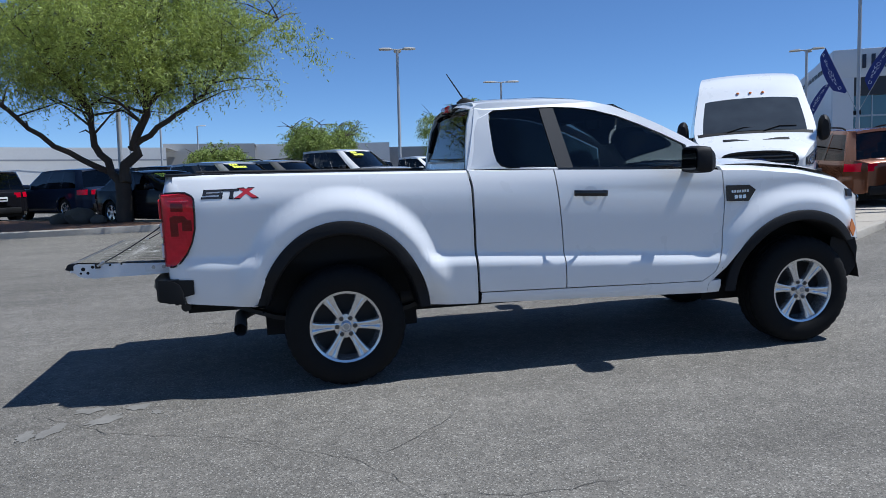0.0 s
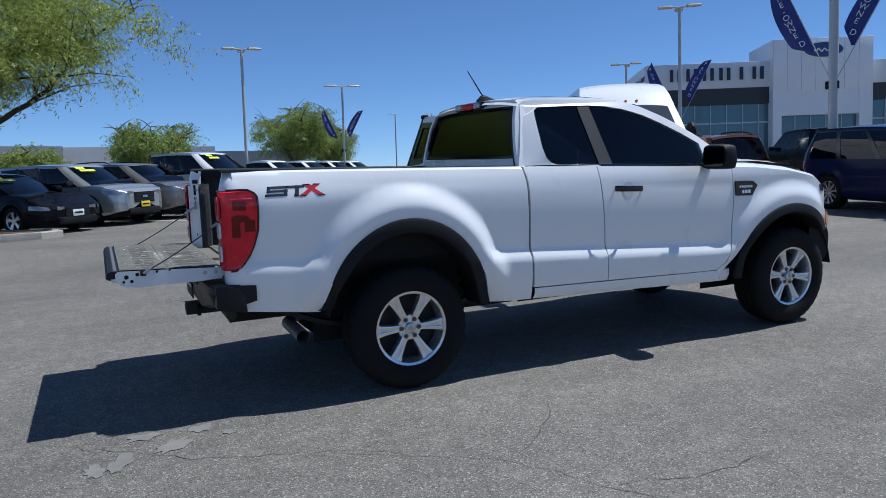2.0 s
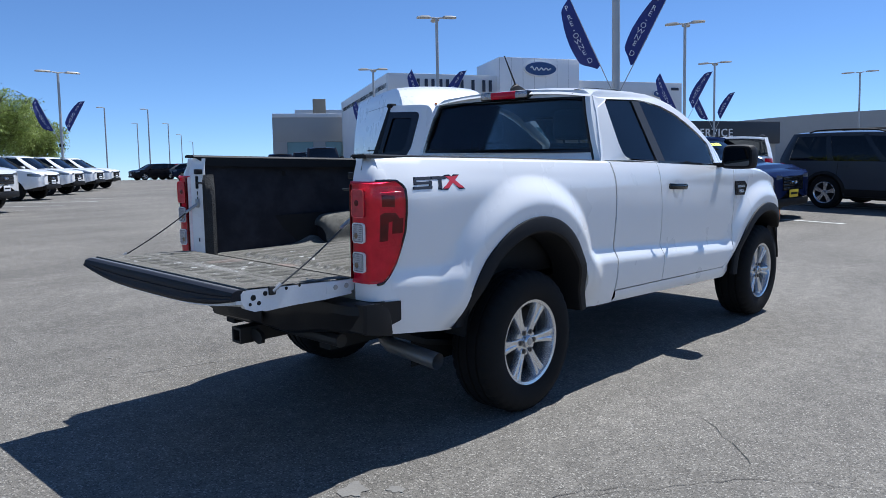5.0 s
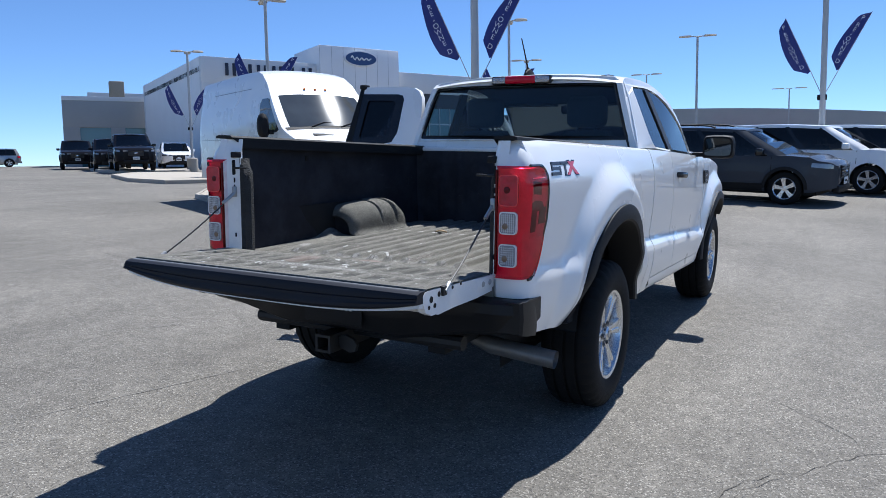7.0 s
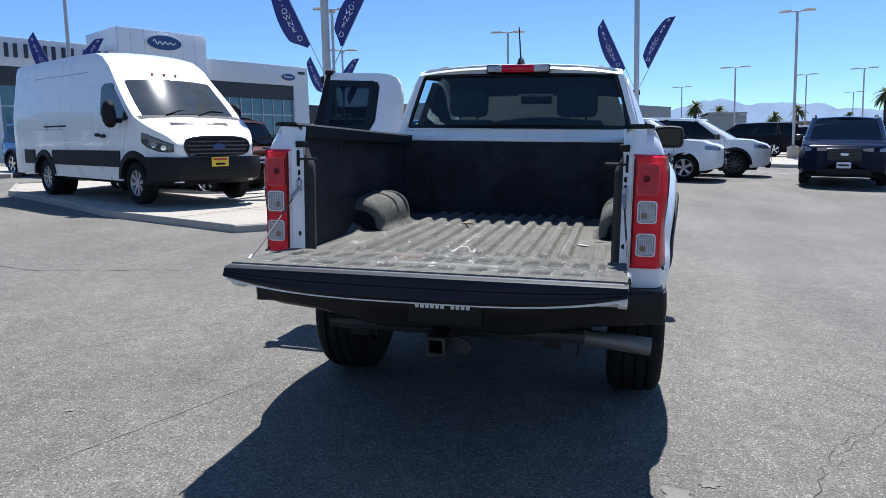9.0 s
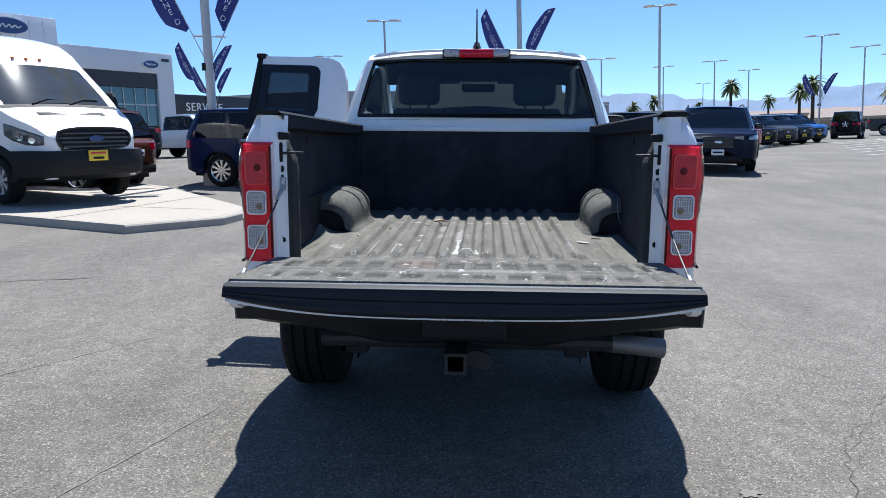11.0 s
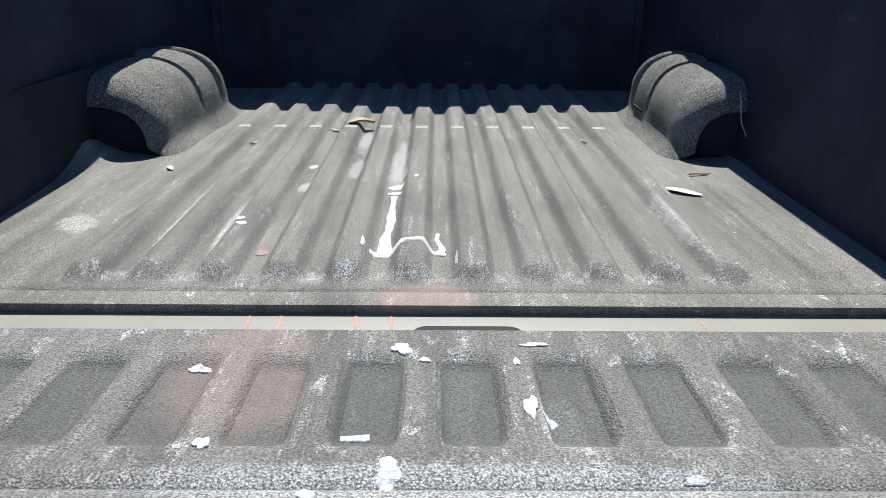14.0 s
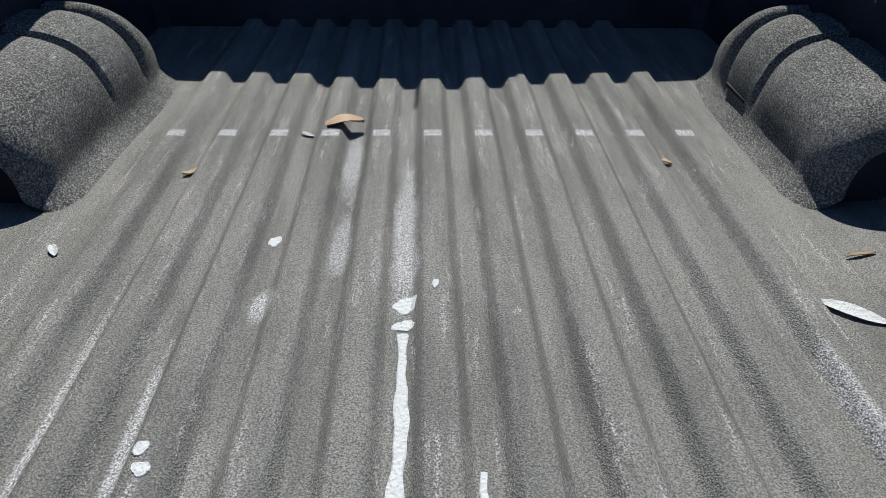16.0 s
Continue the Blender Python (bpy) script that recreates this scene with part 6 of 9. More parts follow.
def tailgate_shell():
    bm = B()
    rows = []
    for k in range(-24, 25):
        u = k / 24
        y = 0.699 * u
        dip = 0.0905 - 0.046 * abs(u) ** 3.2
        rows.append([(-1.055, y, 0.815), (-1.30, y, 0.826), (-1.58, y, 0.834), (-1.628, y, 0.84), (-1.632, y, 0.853 - dip), (-1.60, y, 0.848 - dip), (-1.50, y, 0.762), (-1.30, y, 0.768), (-1.10, y, 0.782), (-1.06, y, 0.79)])
    return loft(bm, rows, True, True)


def tailgate_liner():
    """A sheet with two rows of pressed slots and a long crease between them."""
    n, m = 250, 60
    rows = [[(-1.068 - 0.519 * i / m, -0.701 + 1.402 * k / n, gate_height(-1.068 - 0.519 * i / m, -0.701 + 1.402 * k / n)) for k in range(n + 1)] for i in range(m + 1)]
    rows = [[(p[0] + 0.004, p[1], p[2] - 0.02) for p in rows[0]]] + rows + [[(p[0] - 0.004, p[1], p[2] - 0.01) for p in rows[-1]]]
    return loft(B(), rows)


# ---- parked vehicles ----
PAINTS = {}


def paint(key, color, metal=0.0, rough=0.25):
    if key not in PAINTS:
        dark = max(color) < 0.1
        PAINTS[key] = mat("paint_" + key, color, 0.14 if dark else rough, metal=0.0 if dark else metal, coat=0.0 if dark else 0.8, spec=0.10 if dark else 0.5, spread=0.04, scale=2.0, rough_spread=0.04)
    return PAINTS[key]


WHEELS = {}


def wheel_meshes(r, rim_r, style, rim_mat):
    key = (round(r, 3), style, rim_mat.name)
    if key in WHEELS:
        return WHEELS[key]
    w = 0.115
    prof = [(rim_r, w * 0.9), (rim_r + 0.02, w), ((r + rim_r) / 2, w * 1.05), (r - 0.025, w * 0.95), (r, w * 0.72), (r, -w * 0.72), (r - 0.025, -w * 0.95), (rim_r, -w)]
    ty = part("tyre", lathe(B(), prof, 32), RUBBER)
    rb = B()
    lathe(rb, [(rim_r * 0.90, 0.0), (rim_r * 0.92, w * 0.75), (rim_r, w * 0.93), (rim_r * 1.03, w * 0.9)], 32)
    lathe(rb, [(0.0, w * 0.78), (0.05, w * 0.76), (0.065, w * 0.6)], 14)
    for k in range(style):
        rot = Matrix.Rotation(2 * math.pi * k / style, 4, "Y")
        wid = 0.17 / style + 0.006
        loft(rb, [[rot @ Vector(p) for p in ((-wid * q, h - 0.03, rr), (-wid * q, h, rr), (wid * q, h, rr), (wid * q, h - 0.03, rr))] for rr, h, q in ((0.03, w * 0.72, 0.8), (rim_r * 0.5, w * 0.74, 0.9), (rim_r * 0.95, w * 0.80, 1.25))], True, True)
    ri = part("rim", rb, rim_mat)
    dk = part("wheel_back", lathe(B(), [(0.0, w * 0.1), (rim_r * 0.92, w * 0.1)], 24), BLACK_MATTE)
    data = [o.data for o in (ty, ri, dk)]
    for o in (ty, ri, dk):
        bpy.data.objects.remove(o)
    WHEELS[key] = data
    return data


def add_wheels(t, axles, half, r, rim_r, style, rim_mat, dual=False):
    data = wheel_meshes(r, rim_r, style, rim_mat)
    for i, x in enumerate(axles):
        for s in (-1, 1):
            m = pose(x, s * half, r, 0, 13 * i + 5 * s, 0 if s > 0 else 180)
            ty = new("wheel", data[0])
            ty.parent, ty.matrix_local = t, m
            for n, d in zip(("rim", "brake_disc"), data[1:]):
                o = new(n, d)
                o.parent = ty
            if dual and i == 0:
                o = new("inner_wheel", data[0])
                o.parent, o.matrix_local = t, m @ pose(0, -0.24, 0)


class Shape:
    """The outline of a vehicle: length, width, arches, and its top line along x (x = 0 at the rear axle)."""

    def __init__(self, rear, front, width, axles, r, top, sill=0.28, arch=1.16, belt=None):
        self.rear, self.front, self.w, self.axles, self.r, self.top, self.sill = rear, front, width / 2, axles, r, top, sill
        self.arch = r * arch
        self.mid, self.half = (rear + front) / 2, (front - rear) / 2

    def width(self, x, z=0.7):
        u = abs(x - self.mid) / self.half
        q = max(0.0, (min(u, 1.0) - 0.76) / 0.24)
        w = self.w * (1 - 0.36 * (1 - math.sqrt(max(0.0, 1 - q ** 2.6))))
        zt = interp(x, self.top)
        v = (z - self.sill) / max(zt - self.sill, 0.1)
        w *= 1 - 0.05 * (1 - min(v / 0.25, 1)) ** 2 - 0.035 * max(0.0, (v - 0.62) / 0.38) ** 2 + 0.010 * math.exp(-((v - 0.52) / 0.06) ** 2)
        for ax in self.axles:
            e = math.hypot((x - ax), (z - self.r)) / self.arch
            if 0.9 < e < 1.7:
                w += 0.018 * math.exp(-((e - 1.0) / 0.2) ** 2)
        return w

    def low(self, x):
        z = self.sill + 0.10 * max(0.0, (abs(x - self.mid) / self.half - 0.84) / 0.16)
        for ax in self.axles:
            if abs(x - ax) < self.arch:
                z = max(z, self.r + math.sqrt(self.arch ** 2 - (x - ax) ** 2))
        return z

    def stations(self, a=None, b=None, n=44):
        a, b = self.rear if a is None else a, self.front if b is None else b
        xs = [a + (b - a) * i / n for i in range(n + 1)]
        for ax in self.axles:
            xs += [ax - self.arch * math.cos(math.pi * k / 14) for k in range(15)]
        xs += [p[0] for p in self.top]
        return sorted({round(x, 3) for x in xs if a - 1e-6 <= x <= b + 1e-6})

    def strip(self, bm, x0, x1, z0, z1, s, off=0.008, n=10, slant=0.0):
        """A patch on the side between two heights (numbers or functions of x)."""
        f0 = z0 if callable(z0) else (lambda x: z0)
        f1 = z1 if callable(z1) else (lambda x: z1)
        rows = []
        for i in range(n + 1):
            x = x0 + (x1 - x0) * i / n
            a, b = f0(x), f1(x)
            rows.append([(x + slant * (z - a), s * (self.width(x, z) + o), z) for z, o in ((a, 0), (a + 0.004, off), ((a + b) / 2, off), (b - 0.004, off), (b, 0))])
        return loft(bm, rows, False)


def body_shell(sh, material, t, name="body"):
    bm = B()
    xs = sh.stations()
    rows = []
    for x in xs:
        zb, zt = sh.low(x), interp(x, sh.top)
        half = []
        for i in range(13):
            z = zb + (zt - zb) * i / 12
            half.append((sh.width(x, z), z))
        w = half[-1][0]
        crown = [(w * q, zt + 0.03 * (1 - q ** 3)) for q in (0.94, 0.8, 0.55, 0.3)]
        sec = [(half[0][0] - 0.10, half[0][1] + 0.01)] + half + crown
        rows.append([(x, y, z) for y, z in sec] + [(x, 0, zt + 0.034)] + [(x, -y, z) for y, z in sec[::-1]])
    for end, d in ((0, -1), (-1, 1)):
        r = rows[end]
        zs = [p[2] for p in r]
        zm = (min(zs) + max(zs)) / 2
        extra = [[(p[0] + d * 0.028, p[1] * 0.975, zm + (p[2] - zm) * 0.965) for p in r], [(p[0] + d * 0.048, p[1] * 0.91, zm + (p[2] - zm) * 0.90) for p in r], [(p[0] + d * 0.056, p[1] * 0.6, zm + (p[2] - zm) * 0.6) for p in r], [(p[0] + d * 0.06, p[1] * 0.1, zm + (p[2] - zm) * 0.1) for p in r]]
        rows = rows + extra if d > 0 else extra[::-1] + rows
    return part(name, loft(bm, rows), material, t, smooth=62)


def greenhouse(sh, t, material, glass, base, roof, z_roof, pillars, inset=0.14, rails=False):
    """Glass from the belt to the roof with pillars in the body's colour; base and roof are (rear x, front x)."""
    levels = 6
    def ring(v):
        e = v ** 1.15
        x0, x1 = base[0] + (roof[0] - base[0]) * e, base[1] + (roof[1] - base[1]) * v
        z0 = min(interp(base[0], sh.top), interp(base[1], sh.top)) - 0.01
        pts = []
        n = 20
        for k in range(n + 1):
            u = k / n
            x = x0 + (x1 - x0) * u
            zb = interp(x, sh.top) - 0.01 if base[0] < x < base[1] else z0
            z = zb + (z_roof - 0.03 * (2 * u - 1) ** 2 - 0.02 * (u > 0.5) * (2 * u - 1) ** 2 - zb) * v
            d = min(u, 1 - u)
            w = (sh.w - 0.045 - inset * v ** 1.25) * (1 - 0.16 * max(0.0, 1 - d / 0.10) ** 2.2)
            pts.append((x, w, z))
        return pts
    def full(pts):
        return pts + [(x, -y, z) for x, y, z in pts[::-1]]
    rings = [ring(i / levels) for i in range(levels + 1)]
    def along(r, u):
        k = min(int(u * 20), 19)
        f = u * 20 - k
        return [r[k][i] + (r[k + 1][i] - r[k][i]) * f for i in range(3)]
    def pane(name, cols):
        """cols: (place along the side, side) from edge to edge."""
        rows = []
        for r in rings:
            rows.append([(lambda p: (p[0], sd * p[1], p[2]))(along(r, u)) for u, sd in cols])
        o = part(name, loft(B(), rows), glass, t)
        o.visible_shadow = False
    for sd in (-1, 1):
        for (a0, a1, _), (b0, b1, _) in zip(pillars, pillars[1:]):
            pane("side_window", [(a1 + (b0 - a1) * q / 4 , sd) for q in range(5)])
    pane("windscreen", [(0.94, -1), (0.97, -1), (1.0, -1), (1.0, 1), (0.97, 1), (0.94, 1)])
    pane("rear_window", [(0.05, -1), (0.02, -1), (0.0, -1), (0.0, 1), (0.02, 1), (0.05, 1)])
    top = rings[-1]
    rows = []
    for x, w, z in top:
        rows.append([(x, w * q, z + 0.045 * (1 - abs(q) ** 2.4)) for q in (-1, -0.97, -0.9, -0.75, -0.5, -0.25, 0, 0.25, 0.5, 0.75, 0.9, 0.97, 1)])
    d0, d1 = rows[0], rows[-1]
    rows = [[(p[0] - 0.03, p[1], p[2] - 0.05) for p in d0]] + rows + [[(p[0] + 0.03, p[1], p[2] - 0.05) for p in d1]]
    part("roof", loft(B(), rows), material, t)
    for s in (-1, 1):
        rail = B()
        loft(rail, [[(x, s * (w + 0.004), z + 0.016), (x, s * (w + 0.012), z - 0.01), (x, s * (w + 0.02), z - 0.055), (x, s * (w + 0.008), z - 0.062)] for x, w, z in top])
        part("roof_edge", rail, material, t)
        for u0, u1, m2 in pillars:
            bm = B()
            rows = []
            for r in rings:
                def at(u):
                    k = min(int(u * 20), 19)
                    f = u * 20 - k
                    return [r[k][i] + (r[k + 1][i] - r[k][i]) * f for i in range(3)]
                row = []
                for q in (0, 0.25, 0.5, 0.75, 1):
                    x, w, z = at(u0 + (u1 - u0) * q)
                    row.append((x + (-0.008 if u0 < 0.01 else 0.008 if u1 > 0.99 else 0), s * (w + 0.007), z))
                rows.append(row)
            part("pillar", loft(bm, rows), m2 or material, t)
        if rails:
            bm = B()
            a, b = top[3], top[15]
            tube(bm, [(x, s * (w - 0.06), z + 0.03 + 0.05 * math.sin(math.pi * i / 12) ** 0.3) for i, (x, w, z) in enumerate(top[3:16])], 0.018, 8)
            part("roof_rail", bm, BLACK_PLASTIC, t)
    ins = B()
    zb = interp((base[0] + base[1]) / 2, sh.top)
    box(ins, base[0] + 0.2, base[1] - 0.35, -sh.w + 0.16, sh.w - 0.16, sh.sill + 0.1, zb - 0.03)
    for xx in (0.30, 0.66):
        x = base[0] + (base[1] - base[0]) * xx
        for y in (-0.37, 0.37):
            box(ins, x - 0.10, x + 0.06, y - 0.22, y + 0.22, zb - 0.1, zb + 0.12, 0.04)
            box(ins, x - 0.10, x, y - 0.13, y + 0.13, zb + 0.14, zb + 0.32, 0.04)
    part("interior", ins, SEAT, t)
    return rings


def car(kind, label, m, col, length, width, height, wheelbase, front_over, r=0.35, belt=1.0, hood=0.98, nose=0.80, base=None, roof=None, deck=None, style=5, rim=None, clad=False, rails=False, tail="red", glass=None, bed=None, grille=True, sill=0.28, sticker=False, plate_col=None, spare=False, group="", lamp=True, low_nose=False):
    """A parked car, SUV or pickup. x = 0 at the rear axle, nose towards +x."""
    t = thing(kind, m, label, kind.replace("_", " "), group)
    rear, front = -(length - wheelbase - front_over), wheelbase + front_over
    base = base or (rear + 0.15, wheelbase + 0.05)
    roof = roof or (rear + 0.45, wheelbase - 0.85)
    deck = belt if deck is None else deck
    top = [(rear, deck - 0.06), (rear + 0.10, deck), (base[0], deck), (base[0] + 0.3, belt), (base[1] - 0.5, belt), (base[1], hood + 0.02), (base[1] + 0.5 * (front - base[1]), hood - 0.01), (front - 0.30, hood - 0.075), (front - 0.14, 0.45 * hood + 0.55 * nose), (front - 0.04, nose + 0.05), (front, nose)]
    if low_nose:
        top[-4:] = [(front - 0.45, 0.7 * hood + 0.3 * nose), (front - 0.2, 0.3 * hood + 0.7 * nose), (front - 0.06, nose + 0.03), (front, nose - 0.02)]
    top = sorted(top, key=lambda p: p[0])
    sh = Shape(rear, front, width, (0.0, wheelbase), r, top, sill)
    body = body_shell(sh, col, t)
    glass = glass or TINT_DARK
    third = None if not bed else None
    greenhouse(sh, t, col, glass, base, roof, height - 0.045, ((0.0, 0.075 if not bed else 0.05, None), (0.30, 0.335, BLACK_GLOSS), (0.585, 0.62, BLACK_GLOSS), (0.90, 1.0, None)), rails=rails)
    add_wheels(t, (0.0, wheelbase), width / 2 - 0.125, r, r * 0.66, style, rim or ALLOY)
    lower = BLACK_PLASTIC
    under = box(B(), rear + 0.25, front - 0.3, -width / 2 + 0.16, width / 2 - 0.16, sill - 0.06, sill + 0.2)
    part("underbody", under, BLACK_MATTE, t)
    for s in (-1, 1):
        for k, ax in enumerate((0.0, wheelbase)):
            well = B()
            rows = [[(ax + sh.arch * 0.99 * math.cos(a), s * y, r + sh.arch * 0.99 * math.sin(a)) for y in (width / 2 - 0.03, width / 2 - 0.34)] for a in (math.pi * i / 16 for i in range(17))]
            loft(well, rows)
            part("wheel_well", well, BLACK_MATTE, t)
            if clad:
                rows = []
                for i in range(25):
                    a = math.pi * i / 24
                    row = []
                    for e, o in ((0.97, -0.02), (0.98, 0.012), (1.13, 0.014), (1.15, 0.0)):
                        x, z = ax + sh.arch * e * math.cos(a), max(r + sh.arch * e * math.sin(a), sill)
                        row.append((x, s * (sh.width(x, z) + o), z))
                    rows.append(row)
                part("arch_cladding", loft(B(), rows), BLACK_PLASTIC, t)
        if clad:
            part("sill_cladding", sh.strip(B(), sh.arch * 1.1, wheelbase - sh.arch * 1.1, sill + 0.005, sill + 0.17, s, 0.014), BLACK_PLASTIC, t)
        # door seams and handles
        for xx in ((0.36, 0.62, 0.92) if not bed else (0.45, 0.68, 0.93)):
            x = base[0] + (base[1] - base[0]) * xx
            if xx < 0.4:
                z0 = lambda q: max(sh.low(q) + 0.05, sill + 0.2)
            else:
                z0 = lambda q: sill + 0.16
            part("door_seam", sh.strip(B(), x - 0.006, x + 0.006, z0, lambda q: interp(q, sh.top) - 0.01, s, 0.003, 2), BLACK_MATTE, t)
            if xx < 0.9:
                part("door_handle", sh.strip(B(), x + 0.06, x + 0.24, belt - 0.13, belt - 0.10, s, 0.03, 4), col, t)
        # mirror
        xm = base[1] - 0.52
        mo = part("wing_mirror", box(B(), xm - 0.10, xm + 0.06, min(s * (width / 2 - 0.02), s * (width / 2 + 0.19)), max(s * (width / 2 - 0.02), s * (width / 2 + 0.19)), belt + 0.02, belt + 0.17, 0.04, 3), BLACK_GLOSS if clad else col, t)
        # lamps
        hz = nose + 0.02
        if lamp:
            hl = sh.strip(B(), front - 0.40, front - 0.02, lambda x: hz - 0.075 + 0.10 * max(0.0, (front - 0.12 - x)), lambda x: min(interp(x, sh.top) - 0.015, hz + 0.025 + 0.06 * (front - x)), s, 0.010)
            y0 = sh.width(front, hz)
            loft(hl, [[(front + 0.052 - 0.0 * q, s * (y0 * (0.99 - 0.36 * q)), hz - 0.075 + 0.02 * q + d * (1 - 0.4 * q)) for d in (0, 0.09)] for q in (0, 0.5, 1.0)])
            ho = part("headlamp", hl, CLEAR_LENS, t)
        tl = sh.strip(B(), rear + 0.01, rear + 0.24, belt - 0.22, belt - 0.06, s, 0.010)
        y0 = sh.width(rear, belt - 0.1)
        loft(tl, [[(rear - 0.052, s * y0 * (0.99 - 0.34 * q), belt - 0.22 + d) for d in (0, 0.15)] for q in (0, 0.5, 1)])
        part("tail_lamp", tl, RED_LENS, t)
    # nose: grille, lower intake, bumper
    if grille:
        gr = B()
        gw = sh.width(front, nose) * 0.60
        for i in range(4):
            z = nose - 0.03 - 0.065 * i
            box(gr, front + 0.035, front + 0.084, -gw, gw, z - 0.024, z + 0.016, 0.006)
        box(gr, front + 0.03, front + 0.076, -gw, gw, nose - 0.27, nose + 0.0)
        go = part("grille", gr, BLACK_GLOSS, t)
        part("badge", box(B(), front + 0.08, front + 0.092, -0.09, 0.09, nose - 0.15, nose - 0.09, 0.02), CHROME, go)
    low = B()
    lw = sh.width(front, 0.5) * 0.93
    box(low, front - 0.06, front + 0.088, -lw, lw, sill + 0.0, sill + 0.16, 0.03)
    part("front_bumper", low, BLACK_PLASTIC, t)
    low = box(B(), rear - 0.088, rear + 0.06, -lw, lw, sill + 0.06, sill + 0.24, 0.03)
    part("rear_bumper", low, BLACK_PLASTIC, t)
    pc = plate_col or WHITE_PANEL
    fp = part("number_plate", box(B(), front + 0.086, front + 0.098, -0.155, 0.155, sill + 0.17, sill + 0.32, 0.004), pc, t)
    bars = box(B(), front + 0.097, front + 0.100, -0.12, 0.12, sill + 0.225, sill + 0.265)
    part("plate_bar", bars, BLACK_PLASTIC, fp)
    rp = part("number_plate", box(B(), rear - 0.090, rear - 0.076, -0.155, 0.155, belt - 0.33, belt - 0.19, 0.004), pc, t)
    part("plate_bar", box(B(), rear - 0.092, rear - 0.089, -0.12, 0.12, belt - 0.285, belt - 0.245), BLACK_PLASTIC, rp)
    if bed:
        # a dark slab on the deck stands in for the dark hollow of the bed
        bm = box(B(), rear + 0.10, base[0] - 0.04, -width / 2 + 0.16, width / 2 - 0.16, deck + 0.02, deck + 0.045, 0.004)
        part("bed_dark_slab", bm, LINER_WALL, t)
    if spare:
        sp = lathe(B(), [(0.0, -0.02), (0.17, -0.02), (0.19, -0.10), (r, -0.12), (r + 0.01, 0.0), (r - 0.03, 0.1)], 28, pose(rear - 0.10, 0, 0.98, 0, 0, 90) @ pose(0, 0, 0, 0, 0, 180))
        so = part("spare_wheel", sp, RUBBER, t)
        st = B()
        for k in range(5):
            loft(st, [[Matrix.Rotation(2 * math.pi * k / 5, 4, "X") @ Vector((rear - 0.245, y, z)) + Vector((0, 0, 0.98)) for y in (-0.03, 0.03)] for z in (0.02, 0.2)])
        part("rim", st, ALLOY, so)
    if sticker:
        # price figures on the windscreen, as slanted yellow bars
        xw0, xw1 = roof[1], base[1]
        for row in (0, 1):
            for i in range(5 if row else 3):
                st = B()
                u = 0.10 + 0.13 * row
                pts = []
                for du, dy in ((0, 0), (0.10, 0), (0.10, 0.085), (0, 0.085)):
                    v = u + du
                    x = xw0 + (xw1 - xw0) * v + 0.012
                    z = (height - 0.075) + (hood + 0.02 - height + 0.075) * v + 0.028
                    pts.append((x + 0.02, -0.52 + 0.10 * i + dy + 0.03 * row, z))
                st.faces.new([st.verts.new(p) for p in pts])
                part("price_bar", st, YELLOW, t)
    return t


def place(az, d, eye):
    return eye[0] + d * math.cos(radians(az)), eye[1] + d * math.sin(radians(az))


def by_front_wheel(x, y, heading, wheelbase, half, side=-1):
    """The rear-axle place from the ground point of a front wheel (side -1: the vehicle's right)."""
    a = radians(heading)
    f, l = Vector((math.cos(a), math.sin(a))), Vector((-math.sin(a), math.cos(a)))
    p = Vector((x, y)) - wheelbase * f - side * half * l
    return p.x, p.y


